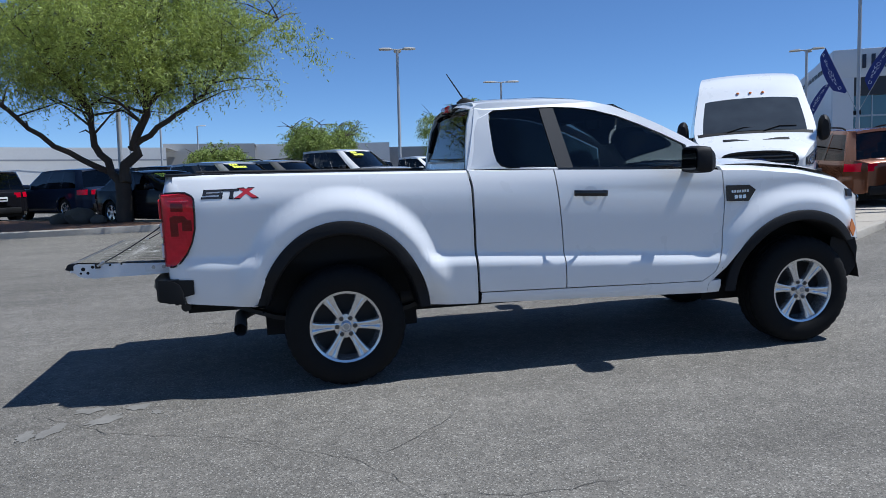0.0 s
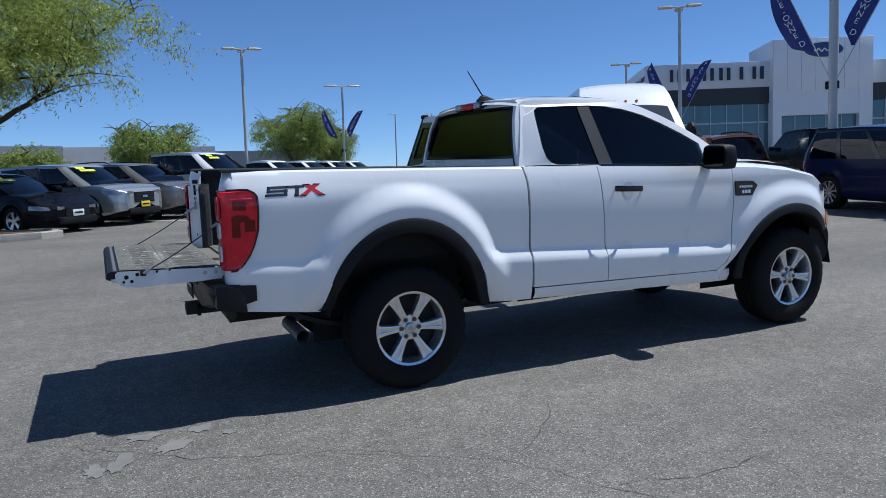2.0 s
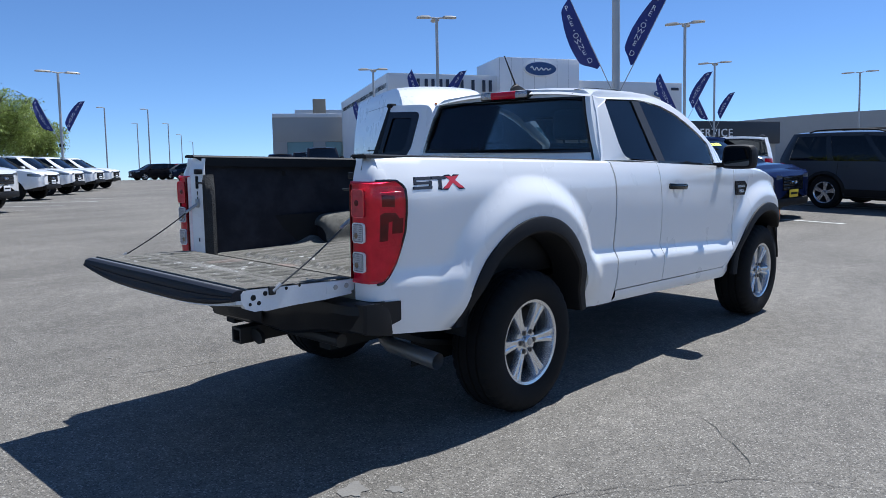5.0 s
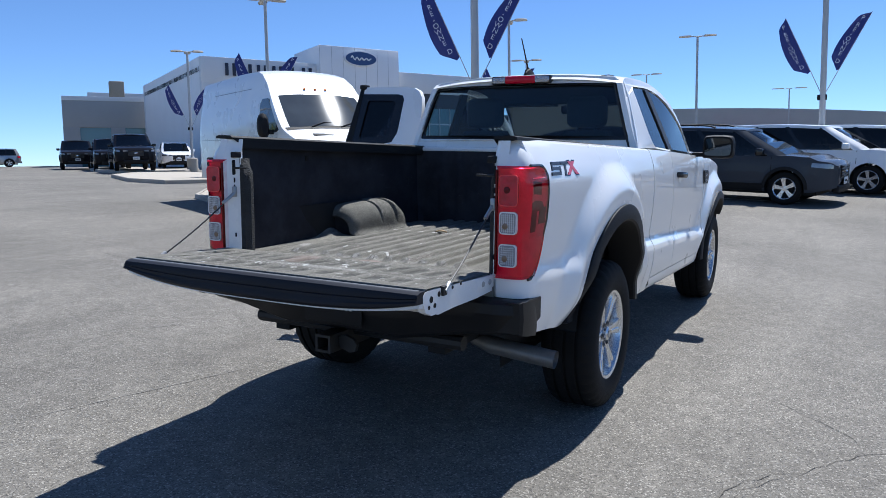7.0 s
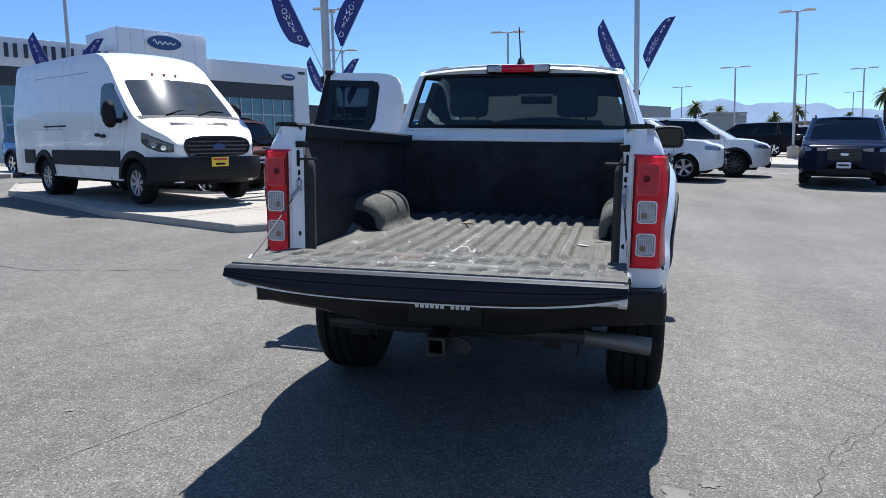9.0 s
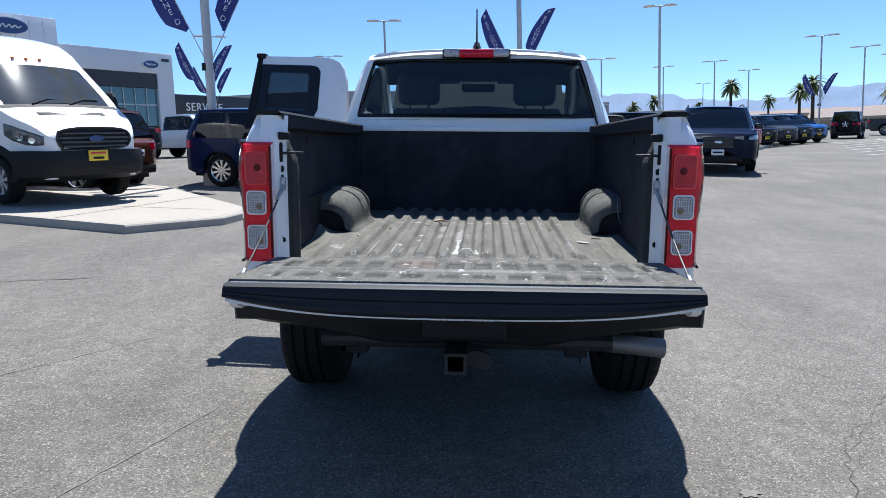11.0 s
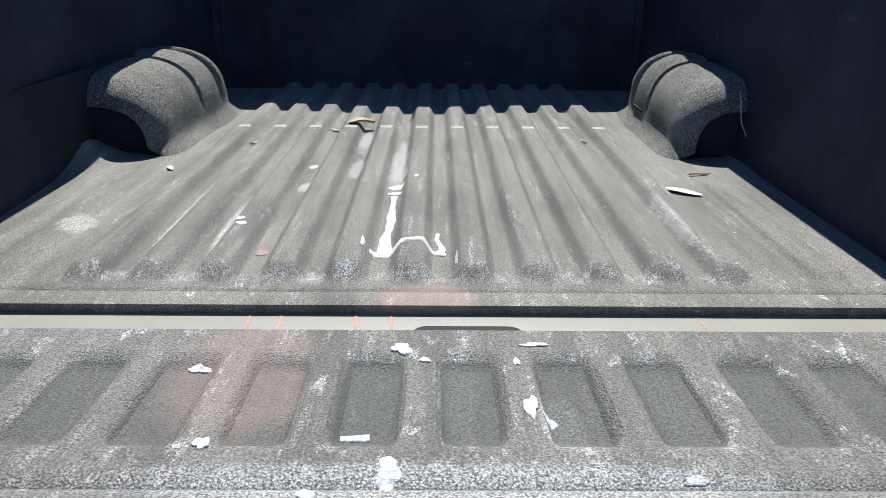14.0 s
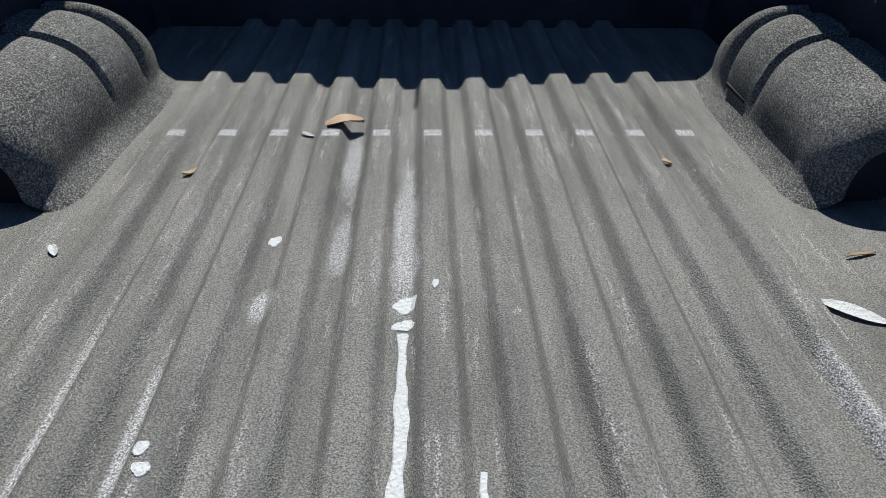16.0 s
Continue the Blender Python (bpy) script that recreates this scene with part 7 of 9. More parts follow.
def build_van(m):
    """A white high-roof panel van with black lower trim."""
    t = thing("panel_van", m, "white high-roof panel van with black lower trim on an island", "van")
    L0, L1, W, H = -1.62, 4.62, 1.03, 2.72
    wb, r = 3.75, 0.36
    def roofz(x):
        return interp(x, [(L0, 2.52), (L0 + 0.15, 2.60), (1.2, 2.64), (2.20, 2.62), (2.55, 2.53), (2.85, 2.35), (3.10, 2.11), (3.85, 1.45), (4.15, 1.30), (4.50, 1.14), (4.62, 1.02)])
    def halfw(x, z):
        w = W - 0.02 * max(0, (0.6 - z) / 0.3) ** 2
        w -= 0.15 * smooth01((z - 1.25) / 1.45) ** 1.2
        w *= 1 - 0.30 * max(0.0, (x - 3.55) / 1.07) ** 2.4 - 0.05 * max(0.0, (L0 + 0.12 - x) / 0.12) ** 2
        return w - 0.10 * max(0.0, (z - 2.4) / 0.32) ** 2
    def low(x):
        z = 0.40 - 0.02 * x / 4
        for ax in (0.0, wb):
            if abs(x - ax) < 0.44:
                z = max(z, r + math.sqrt(0.44 ** 2 - (x - ax) ** 2))
        return z
    xs = sorted({round(v, 3) for v in [L0 + (L1 - L0) * i / 60 for i in range(61)] + [ax - 0.44 * math.cos(math.pi * k / 16) for ax in (0, wb) for k in range(17)]})
    rows = []
    for x in xs:
        zb, zt = low(x), roofz(x)
        sec = [(halfw(x, zb) - 0.1, zb)]
        for i in range(25):
            z = zb + (zt - zb) * i / 24
            sec.append((halfw(x, z), z))
        w = sec[-1][0]
        sec += [(w * q, zt + 0.05 * (1 - q ** 2.5)) for q in (0.93, 0.8, 0.6, 0.3)]
        rows.append([(x, y, z) for y, z in sec] + [(x, 0, zt + 0.05)] + [(x, -y, z) for y, z in sec[::-1]])
    end = rows[-1]
    rows.append([(p[0] + 0.05, p[1] * 0.9, 0.72 + (p[2] - 0.72) * 0.85) for p in end])
    rows.append([(p[0] + 0.07, p[1] * 0.3, 0.72 + (p[2] - 0.72) * 0.3) for p in end])
    first = rows[0]
    rows = [[(p[0] - 0.03, p[1] * 0.4, 1.4 + (p[2] - 1.4) * 0.4) for p in first], [(p[0] - 0.03, p[1] * 0.95, 1.4 + (p[2] - 1.4) * 0.97) for p in first]] + rows
    part("body", loft(B(), rows), WHITE, t, smooth=38)
    # windscreen on the slope
    rows = []
    for i in range(11):
        u = i / 10
        x = 3.13 + (3.84 - 3.13) * u
        z = roofz(x)
        w = halfw(x, z) * 0.87
        rows.append([(x + 0.012 * (1 - q * q) + 0.006, w * q, z + 0.05 * (1 - abs(q) ** 2.5) + 0.008) for q in (-1, -0.95, -0.8, -0.5, 0, 0.5, 0.8, 0.95, 1)])
    part("windscreen", loft(B(), rows), VAN_GLASS, t)
    rows = []
    for x in (3.83, 3.93):
        z = roofz(x)
        w = halfw(x, z) * 0.95
        rows.append([(x, w * q, z + 0.05 * (1 - abs(q) ** 2.5) + 0.006) for q in (-1, -0.8, -0.5, 0, 0.5, 0.8, 1)])
    part("cowl", loft(B(), rows), BLACK_PLASTIC, t)
    for y0, y1 in ((-0.45, 0.10), (0.15, 0.70)):
        part("wiper", tube(B(), [(3.88, y0, roofz(3.88) + 0.065), (3.79, (y0 + y1) / 2, roofz(3.79) + 0.075), (3.77, y1, roofz(3.77) + 0.05)], 0.012, 6), BLACK_PLASTIC, t)
    def patch(bm, pts, s, off, thick=0.012):
        return plate(bm, [pts], lambda x, z: s * (halfw(x, z) + off), thick)
    for s in (-1, 1):
        part("side_window", patch(B(), [(2.62, 1.52), (2.62, 1.98), (2.72, 2.05), (3.0, 2.05), (3.28, 1.82), (3.68, 1.44), (3.60, 1.40), (3.0, 1.40)], s, 0.006), VAN_GLASS, t)
        part("window_post", patch(B(), [(3.02, 1.40), (3.06, 2.04), (3.11, 2.01), (3.08, 1.40)], s, 0.010), BLACK_GLOSS, t)
        # black lower trim in four lengths
        for x0, x1 in ((L0 + 0.02, -0.44), (0.44, wb - 0.44)):
            part("side_trim", patch(B(), [(x0, 0.62), (x1, 0.62), (x1, 0.90), (x0, 0.90)], s, 0.018), BLACK_PLASTIC, t)
        for ax in (0.0, wb):
            rows = []
            for i in range(25):
                a = math.pi * i / 24
                row = []
                for e, o in ((0.42, -0.03), (0.43, 0.03), (0.53, 0.022), (0.545, 0.0)):
                    x, z = ax + e * math.cos(a), max(r + e * math.sin(a), 0.42)
                    row.append((x, s * (halfw(x, z) + o), z))
                rows.append(row)
            part("arch_trim", loft(B(), rows), BLACK_PLASTIC, t)
            well = B()
            loft(well, [[(ax + 0.43 * math.cos(a), s * y, r + 0.43 * math.sin(a)) for y in (1.0, 0.45)] for a in (math.pi * i / 16 for i in range(17))])
            box(well, ax - 0.43, ax + 0.43, min(s * 0.45, s * 0.455), max(s * 0.45, s * 0.455), 0.3, 0.8)
            part("wheel_well", well, BLACK_MATTE, t)
        for x, z in ((2.50, 1.17), (2.72, 1.15)):
            part("door_handle", patch(B(), soften([(x - 0.08, z - 0.03), (x + 0.08, z - 0.03), (x + 0.08, z + 0.03), (x - 0.08, z + 0.03)], 1), s, 0.03, 0.03), BLACK_PLASTIC, t)
        for pts in ([(2.585, 0.5), (2.595, 0.5), (2.595, 2.25), (2.585, 2.25)], [(3.40, 0.82), (3.41, 0.82), (3.62, 1.40), (3.61, 1.40)], [(1.15, 0.5), (1.16, 0.5), (1.16, 2.3), (1.15, 2.3)], [(L0 + 0.3, 1.30), (1.15, 1.27), (1.15, 1.28), (L0 + 0.3, 1.31)], [(-0.5, 2.28), (2.0, 2.28), (2.0, 2.295), (-0.5, 2.295)]):
            part("body_seam", patch(B(), pts, s, 0.002, 0.004), SEAM, t)
        part("door_track", patch(B(), [(0.1, 1.33), (1.15, 1.33), (1.15, 1.36), (0.1, 1.36)], s, 0.005), BLACK_MATTE, t)
        mo = B()
        rows = []
        for x, y0, y1, z0, z1 in ((3.30, 1.10, 1.30, 1.30, 1.74), (3.36, 1.09, 1.32, 1.27, 1.77), (3.44, 1.10, 1.31, 1.28, 1.75), (3.50, 1.14, 1.27, 1.34, 1.68)):
            rows.append([(x, s * y, z) for y, z in soften([(y0, z0), (y1, z0 + 0.03), (y1, z1 - 0.05), (y0 + 0.03, z1)], 2)])
        loft(mo, rows, True, True)
        box(mo, 3.36, 3.46, min(s * 0.9, s * 1.12), max(s * 0.9, s * 1.12), 1.36, 1.44, 0.02)
        part("wing_mirror", mo, BLACK_PLASTIC, t)
        hl = B()
        rows = []
        for x, z0, z1 in ((4.02, 1.02, 1.20), (4.15, 0.94, 1.17), (4.35, 0.88, 1.10), (4.50, 0.87, 1.04), (4.60, 0.88, 1.0)):
            rows.append([(x, s * (halfw(x, z) + o), z) for z, o in ((z0, 0.0), (z0 + 0.01, 0.014), ((z0 + z1) / 2, 0.016), (z1 - 0.01, 0.012), (z1, 0.0))])
        ho = part("headlamp", loft(hl, rows), CHARCOAL, t)
        part("clear_lens", patch(B(), [(4.16, 1.0), (4.34, 0.92), (4.55, 0.91), (4.55, 1.0), (4.36, 1.06), (4.20, 1.12)], s, 0.019, 0.006), CLEAR_LENS, ho)
        for x, z, q in ((4.28, 1.0, 0.055), (4.45, 0.95, 0.045)):
            part("reflector", patch(B(), hexring(x, z, q, 14), s, 0.022, 0.006), CHROME, ho)
        part("fog_recess", patch(B(), [(4.30, 0.44), (4.50, 0.46), (4.50, 0.56), (4.30, 0.54)], s, 0.05), BLACK_MATTE, t)
    # front: grille with bars, badge, bumper, plate, roof lamps
    gr = B()
    prism(gr, soften([(-0.52, 0.80), (0.52, 0.80), (0.62, 0.98), (0.50, 1.12), (-0.50, 1.12), (-0.62, 0.98)], 1), 4.60, 4.69, "yz")
    go = part("grille", gr, BLACK_PLASTIC, t)
    for i in range(4):
        z = 0.85 + 0.065 * i
        w = interp(z, [(0.80, 0.50), (0.98, 0.57), (1.12, 0.47)])
        part("grille_bar", box(B(), 4.685, 4.715, -w, w, z - 0.012, z + 0.016, 0.008), GRILLE_BAR, go)
    part("grille_surround", tube(B(), [(4.69, y, z) for y, z in soften([(-0.52, 0.80), (0.52, 0.80), (0.63, 0.98), (0.50, 1.125), (-0.50, 1.125), (-0.63, 0.98), (-0.52, 0.80)], 2, False)], 0.022, 8, False), BLACK_GLOSS, go)
    part("badge", prism(B(), [(0.12 * math.cos(a), 0.965 + 0.048 * math.sin(a)) for a in (2 * math.pi * k / 20 for k in range(20))], 4.715, 4.735, "yz"), LOGO_BLUE, go)
    bp = B()
    rows = []
    for k in range(-12, 13):
        u = k / 12
        x = 4.72 - 0.50 * max(0.0, (abs(u) - 0.55) / 0.45) ** 2.2
        y = 1.05 * (u if abs(u) < 0.75 else math.copysign(0.75 + 0.25 * math.sin((abs(u) - 0.75) / 0.25 * math.pi / 2), u))
        rows.append([(x - 0.16, y, 0.80), (x - 0.01, y, 0.79), (x + 0.02, y, 0.66), (x + 0.02, y, 0.55), (x - 0.02, y, 0.42), (x - 0.2, y, 0.34)])
    part("front_bumper", loft(bp, rows), BLACK_PLASTIC, t)
    part("lower_intake", box(B(), 4.60, 4.745, -0.52, 0.52, 0.50, 0.60, 0.03), BLACK_MATTE, t)
    pl = part("dealer_plate", box(B(), 4.735, 4.75, -0.16, 0.16, 0.63, 0.79, 0.004), PLATE_YELLOW, t, "yellow dealer plate")
    part("plate_bar", box(B(), 4.749, 4.753, -0.13, 0.13, 0.735, 0.765), DECAL_RED, pl)
    part("plate_bar", box(B(), 4.749, 4.753, -0.09, 0.09, 0.655, 0.69), BLACK_PLASTIC, pl)
    for y in (-0.22, 0.0, 0.22):
        bm = B()
        bmesh.ops.create_uvsphere(bm, u_segments=12, v_segments=8, radius=1, matrix=pose(3.02, y, roofz(3.02) + 0.055) @ Matrix.Diagonal((0.04, 0.03, 0.022, 1)))
        part("roof_marker_lamp", bm, AMBER, t)
    for y in (-0.3, 0.3):
        part("bonnet_vent", box(B(), 4.10, 4.19, y - 0.24, y + 0.24, 1.335, 1.352, 0.004, m=pose(4.14, 0, 1.34) @ pose(0, 0, 0, 0, 24, 0) @ pose(-4.14, 0, -1.34)), BLACK_PLASTIC, t)
    part("underbody", box(B(), L0 + 0.2, 4.3, -0.8, 0.8, 0.32, 0.48), BLACK_MATTE, t)
    add_wheels(t, (0.0, wb), 0.885, r, 0.215, 8, STEEL, dual=True)
    return t


VAN_GLASS = mat("van_glass", (0.050, 0.056, 0.060), 0.04, spec=0.8, spread=0.5, scale=2.0)
SEAM = mat("panel_seam", (0.30, 0.31, 0.33), 0.6)
GRILLE_BAR = mat("grey_grille_bar", (0.06, 0.06, 0.062), 0.4)
LOGO_BLUE = mat("logo_blue", (0.012, 0.04, 0.16), 0.3, coat=0.5)
PLATE_YELLOW = mat("plate_yellow", (0.72, 0.52, 0.03), 0.5)
DECAL_RED = mat("sign_red", (0.45, 0.03, 0.03), 0.4)
BLACK_PAINT = paint("black", (0.010, 0.010, 0.013))
NAVY = paint("navy", (0.010, 0.016, 0.055), 0.2)
NAVY_DEEP = paint("deep_navy", (0.008, 0.012, 0.030), 0.2)
SILVER = paint("silver", (0.42, 0.43, 0.44), 0.5)
GREIGE = paint("greige", (0.20, 0.19, 0.175), 0.4)
DARK_GREY = paint("dark_grey", (0.055, 0.06, 0.07), 0.4)
BRONZE = paint("bronze", (0.16, 0.055, 0.022), 0.5)
BLUE = paint("blue", (0.012, 0.10, 0.34), 0.2)
RED = paint("red", (0.30, 0.010, 0.022), 0.3)
BLUE_DARK = paint("dark_blue", (0.012, 0.02, 0.045), 0.3)


def suv(label, x, y, heading, col, kind="suv", L=4.65, W=1.86, H=1.68, wb=2.7, fo=0.92, lift=0.0, **kw):
    rear = -(L - wb - fo)
    kw.setdefault("belt", 0.62 * H)
    kw.setdefault("hood", 0.62 * H)
    kw.setdefault("nose", 0.51 * H)
    kw.setdefault("r", 0.355)
    kw.setdefault("base", (rear + 0.06, wb + 0.02))
    kw.setdefault("roof", (rear + 0.30, wb - 0.95))
    return car(kind, label, on_lot(x, y, heading, lift), col, L, W, H, wb, fo, **kw)


def pickup(label, x, y, heading, col, L=5.9, W=2.05, H=1.98, wb=3.7, fo=0.95, lift=0.0, **kw):
    kw.setdefault("belt", 0.63 * H)
    kw.setdefault("r", 0.42)
    cab0 = 0.55
    return car("pickup_truck", label, on_lot(x, y, heading, lift), col, L, W, H, wb, fo, hood=0.64 * H, nose=0.53 * H, base=(cab0, wb - 0.35), roof=(cab0 + 0.08, wb - 1.2), deck=0.62 * H, bed=True, sill=0.42, **kw)


def sedan(label, x, y, heading, col, **kw):
    return car("sedan", label, on_lot(x, y, heading), col, 4.65, 1.83, 1.46, 2.7, 0.95, r=0.33, belt=0.93, hood=0.90, nose=0.60, low_nose=True, base=(-0.75, 2.55), roof=(0.15, 1.45), deck=0.98, sill=0.22, **kw)


def build_vehicles():
    # the van on its island
    build_van(on_lot(9.84, 9.86, -119.5, 0.11))
    H1 = -47.0     # the row along the tree island
    x, y = by_front_wheel(-3.15, 14.65, H1, 2.7, 0.78)
    sedan("black compact sedan with price figures on its windscreen", x, y, H1, BLACK_PAINT, sticker=True, style=5)
    x, y = by_front_wheel(-1.55, 16.3, H1, 2.66, 0.8)
    suv("silver compact SUV with black lower bumper", x, y, H1, SILVER, L=4.57, H=1.66, wb=2.66, sticker=True, clad=True, plate_col=PLATE_YELLOW)
    x, y = by_front_wheel(0.0, 17.8, H1, 2.7, 0.8)
    suv("greige SUV with slotted grille and roof rails", x, y, H1, GREIGE, L=4.62, H=1.67, rails=True, clad=True, style=10)
    x, y = by_front_wheel(2.35, 19.1, H1, 3.7, 0.9)
    pickup("white off-road pickup with black arches and large tyres", x, y, H1, SILVER_WHITE, clad=True, sticker=True, r=0.44, style=8)
    for i, (fx, fy) in enumerate(((6.4, 26.9), (9.1, 31.3), (11.6, 35.0), (14.2, 39.0))):
        x, y = by_front_wheel(fx, fy, H1, 3.0, 0.8)
        pickup("white compact pickup in the second row", x, y, H1, WHITE, L=5.1, W=1.85, H=1.75, wb=3.05, r=0.36, style=8, rim=STEEL, group="second row pickups")
    # backs of the row beyond the tree
    suv("dark SUV facing away from the tree island", -9.6, 20.6, 133, BLACK_PAINT, L=4.6, H=1.68, style=9)
    suv("dark blue SUV parked behind the tree", -6.6, 21.0, 133, BLUE_DARK, L=4.6, H=1.66, style=7)
    suv("black SUV parked behind the tree", -4.2, 21.8, 133, BLACK_PAINT, L=4.7, H=1.66)
    sedan("black sedan seen over the bed side", -1.6, 25.5, 133, BLACK_PAINT)
    suv("grey SUV with roof rails in the back row", 1.2, 28.3, 133, DARK_GREY, rails=True)
    suv("silver SUV in the back row", 3.8, 30.8, 133, SILVER, rails=True)
    # row beyond the pickup's nose
    H2 = -102.0
    x, y = by_front_wheel(11.6, 2.75, H2, 2.7, 0.8)
    suv("dark blue crossover with a yellow dealer plate", x, y, H2, NAVY, L=4.57, H=1.68, sticker=True, plate_col=PLATE_YELLOW, style=10)
    x, y = by_front_wheel(14.1, -1.0, H2, 2.75, 0.8)
    suv("dark grey wagon with black cladding and roof rails", x, y, H2, DARK_GREY, L=4.86, H=1.68, wb=2.75, clad=True, rails=True)
    x, y = by_front_wheel(17.3, -2.7, H2, 2.85, 0.82)
    suv("white crossover with five-spoke wheels", x, y, H2, WHITE, L=4.8, H=1.73, wb=2.85, W=1.93)
    x, y = by_front_wheel(19.9, -4.4, H2, 2.86, 0.85)
    suv("white three-row SUV with black wheels", x, y, H2, WHITE, L=5.04, H=1.78, wb=2.86, W=2.0, rim=ALLOY_DARK, clad=True, style=10, r=0.38)
    suv("white SUV seen from behind with roof rails", 20.4, 5.9, 25, WHITE, L=5.0, H=1.62, wb=2.86, W=2.0, rails=True)
    suv("bronze small SUV facing the showroom", 11.4, 7.6, 78, BRONZE, L=4.1, W=1.76, H=1.65, wb=2.52, fo=0.83, r=0.34, rails=True)
    suv("black SUV in front of the showroom", 30.5, 17.4, 78, BLACK_PAINT, L=4.9, H=1.78)
    pickup("white crew-cab pickup by the service building", 27.9, 13.2, -105, WHITE, L=5.4, W=1.9, H=1.8, wb=3.2, r=0.38)
    pickup("black pickup by the service building", 22.4, 12.55, 70, BLACK_PAINT)
    suv("blue off-road SUV behind the van", 19.0, 19.05, -115, BLUE, L=4.4, H=1.83, wb=2.55, W=1.93, r=0.40, clad=True, glass=TINT)
    # trucks far up the lot
    pickup("black off-road pickup on a concrete island", 26.2, 34.0, -125, BLACK_PAINT, lift=0.15, clad=True)
    pickup("white compact pickup by the garage", 31.0, 35.6, -128, WHITE, L=5.07, W=1.84, H=1.745, wb=3.07, r=0.36)
    pickup("dark pickup by the garage door", 31.6, 45.8, -125, BLACK_PAINT, clad=True)
    pickup("black pickup behind the one on the island", 29.3, 39.6, -125, BLACK_PAINT)
    for az, d, c, lb in ((62.0, 80, BLACK_PAINT, 'black'), (60.9, 82, RED, 'red'), (59.9, 80, GREIGE, 'greige'), (58.9, 78, BLUE_DARK, 'dark blue'), (57.6, 76, SILVER, 'silver')):
        px, py = place(az, d, (-3.7, -2.2))
        suv(lb + " car parked at the top of the lot", px, py, 150 + 30 * (az > 60), c, L=4.5, H=1.62, group="cars at the top of the lot")
    suv("dark blue three-row SUV with roof rails standing in the lane", 19.7, -7.3, 165, NAVY_DEEP, L=5.05, W=2.0, H=1.78, wb=3.02, fo=0.90, r=0.39, rim=ALLOY_DARK, style=10, rails=True, clad=True)
    # far row beyond the curb
    suv("large black SUV on the far island", 42.3, -10.0, 84, BLACK_PAINT, L=5.3, W=2.04, H=1.9, wb=2.95, lift=0.17, r=0.40)
    suv("white SUV on the far island", 47.5, -13.0, 93, WHITE, L=4.9, H=1.78, lift=0.17)
    for i, (az, d, c, lb) in enumerate(((-16.7, 41, RED, "red"), (-17.9, 43.5, BLACK_PAINT, "black"), (-19.3, 46, DARK_GREY, "dark grey"), (-20.4, 48.5, BLUE_DARK, "dark blue"), (-21.4, 51, BLUE, "blue"))):
        px, py = place(az, d + 2.0, (-3.5, 0))
        suv(lb + " crossover in a row facing the lane", px, py, -160, c, L=4.8, H=1.75, wb=2.85, plate_col=PLATE_YELLOW, group="row facing the lane")
    px, py = place(-25.9, 58, (-3.5, 0))
    suv("black boxy off-roader with a spare wheel on its back", px, py, -30, BLACK_PAINT, L=4.3, H=1.86, wb=2.5, r=0.42, base=(-0.72, 2.3), roof=(-0.70, 1.75), spare=True, clad=True)
    px, py = place(-28.3, 66, (-3.5, 0))
    pickup("grey pickup at the far end", px, py, -130, DARK_GREY)
    px, py = place(-30.5, 70, (-3.5, 0))
    sedan("silver sedan at the far end", px, py, -130, SILVER)


SILVER_WHITE = paint("oxford_white", (0.66, 0.66, 0.65))


# ---- islands, kerbs, lines ----
def island(name, pts, h, label, kerb=0.16, fill=None):
    """A kerbed island: a concrete kerb round a raised top, following the slope."""
    bm = B()
    n = len(pts)
    c = Vector((sum(p[0] for p in pts) / n, sum(p[1] for p in pts) / n))
    rings = []
    for k, z in ((0.0, -0.05), (0.0, h - 0.02), (0.02, h), (kerb, h + 0.002)):
        rings.append([(p[0] + (c.x - p[0]) * k / max((Vector(p) - c).length, 0.1), p[1] + (c.y - p[1]) * k / max((Vector(p) - c).length, 0.1), ground_z(*p) + z) for p in pts])
    loft(bm, rings, True)
    ob = structure(name, bm, KERB, label, "island")
    top = B()
    inner = rings[-1]
    steps = 8
    rows = [[(c.x + (p[0] - c.x) * s / steps, c.y + (p[1] - c.y) * s / steps, 0) for p in inner] for s in range(steps, -1, -1)]
    rows = [[(x, y, ground_z(x, y) + h - (0.004 if not fill else 0.035)) for x, y, _ in r] for r in rows]
    loft(top, rows, True)
    part("island_top", top, fill or CONCRETE, ob)
    return ob


def dense(pts, step=0.5):
    out = []
    for a, b in zip(pts, pts[1:] + pts[:1]):
        a, b = Vector(a), Vector(b)
        k = max(1, int((b - a).length / step))
        out += [tuple(a.lerp(b, i / k)) for i in range(k)]
    return out


KERB = mat("kerb_concrete", (0.40, 0.365, 0.31), 0.9, spread=0.18, grain=0.15, scale=1.4, bump=0.4, bump_scale=50)
BARK_MULCH = mat("bark_mulch", (0.16, 0.085, 0.05), 0.95, spread=0.4, grain=0.5, scale=2.5, bump=1.0, bump_scale=22)
LINE_WHITE = mat("worn_line_paint", (0.55, 0.55, 0.52), 0.8, spread=0.3, grain=0.3, scale=3)


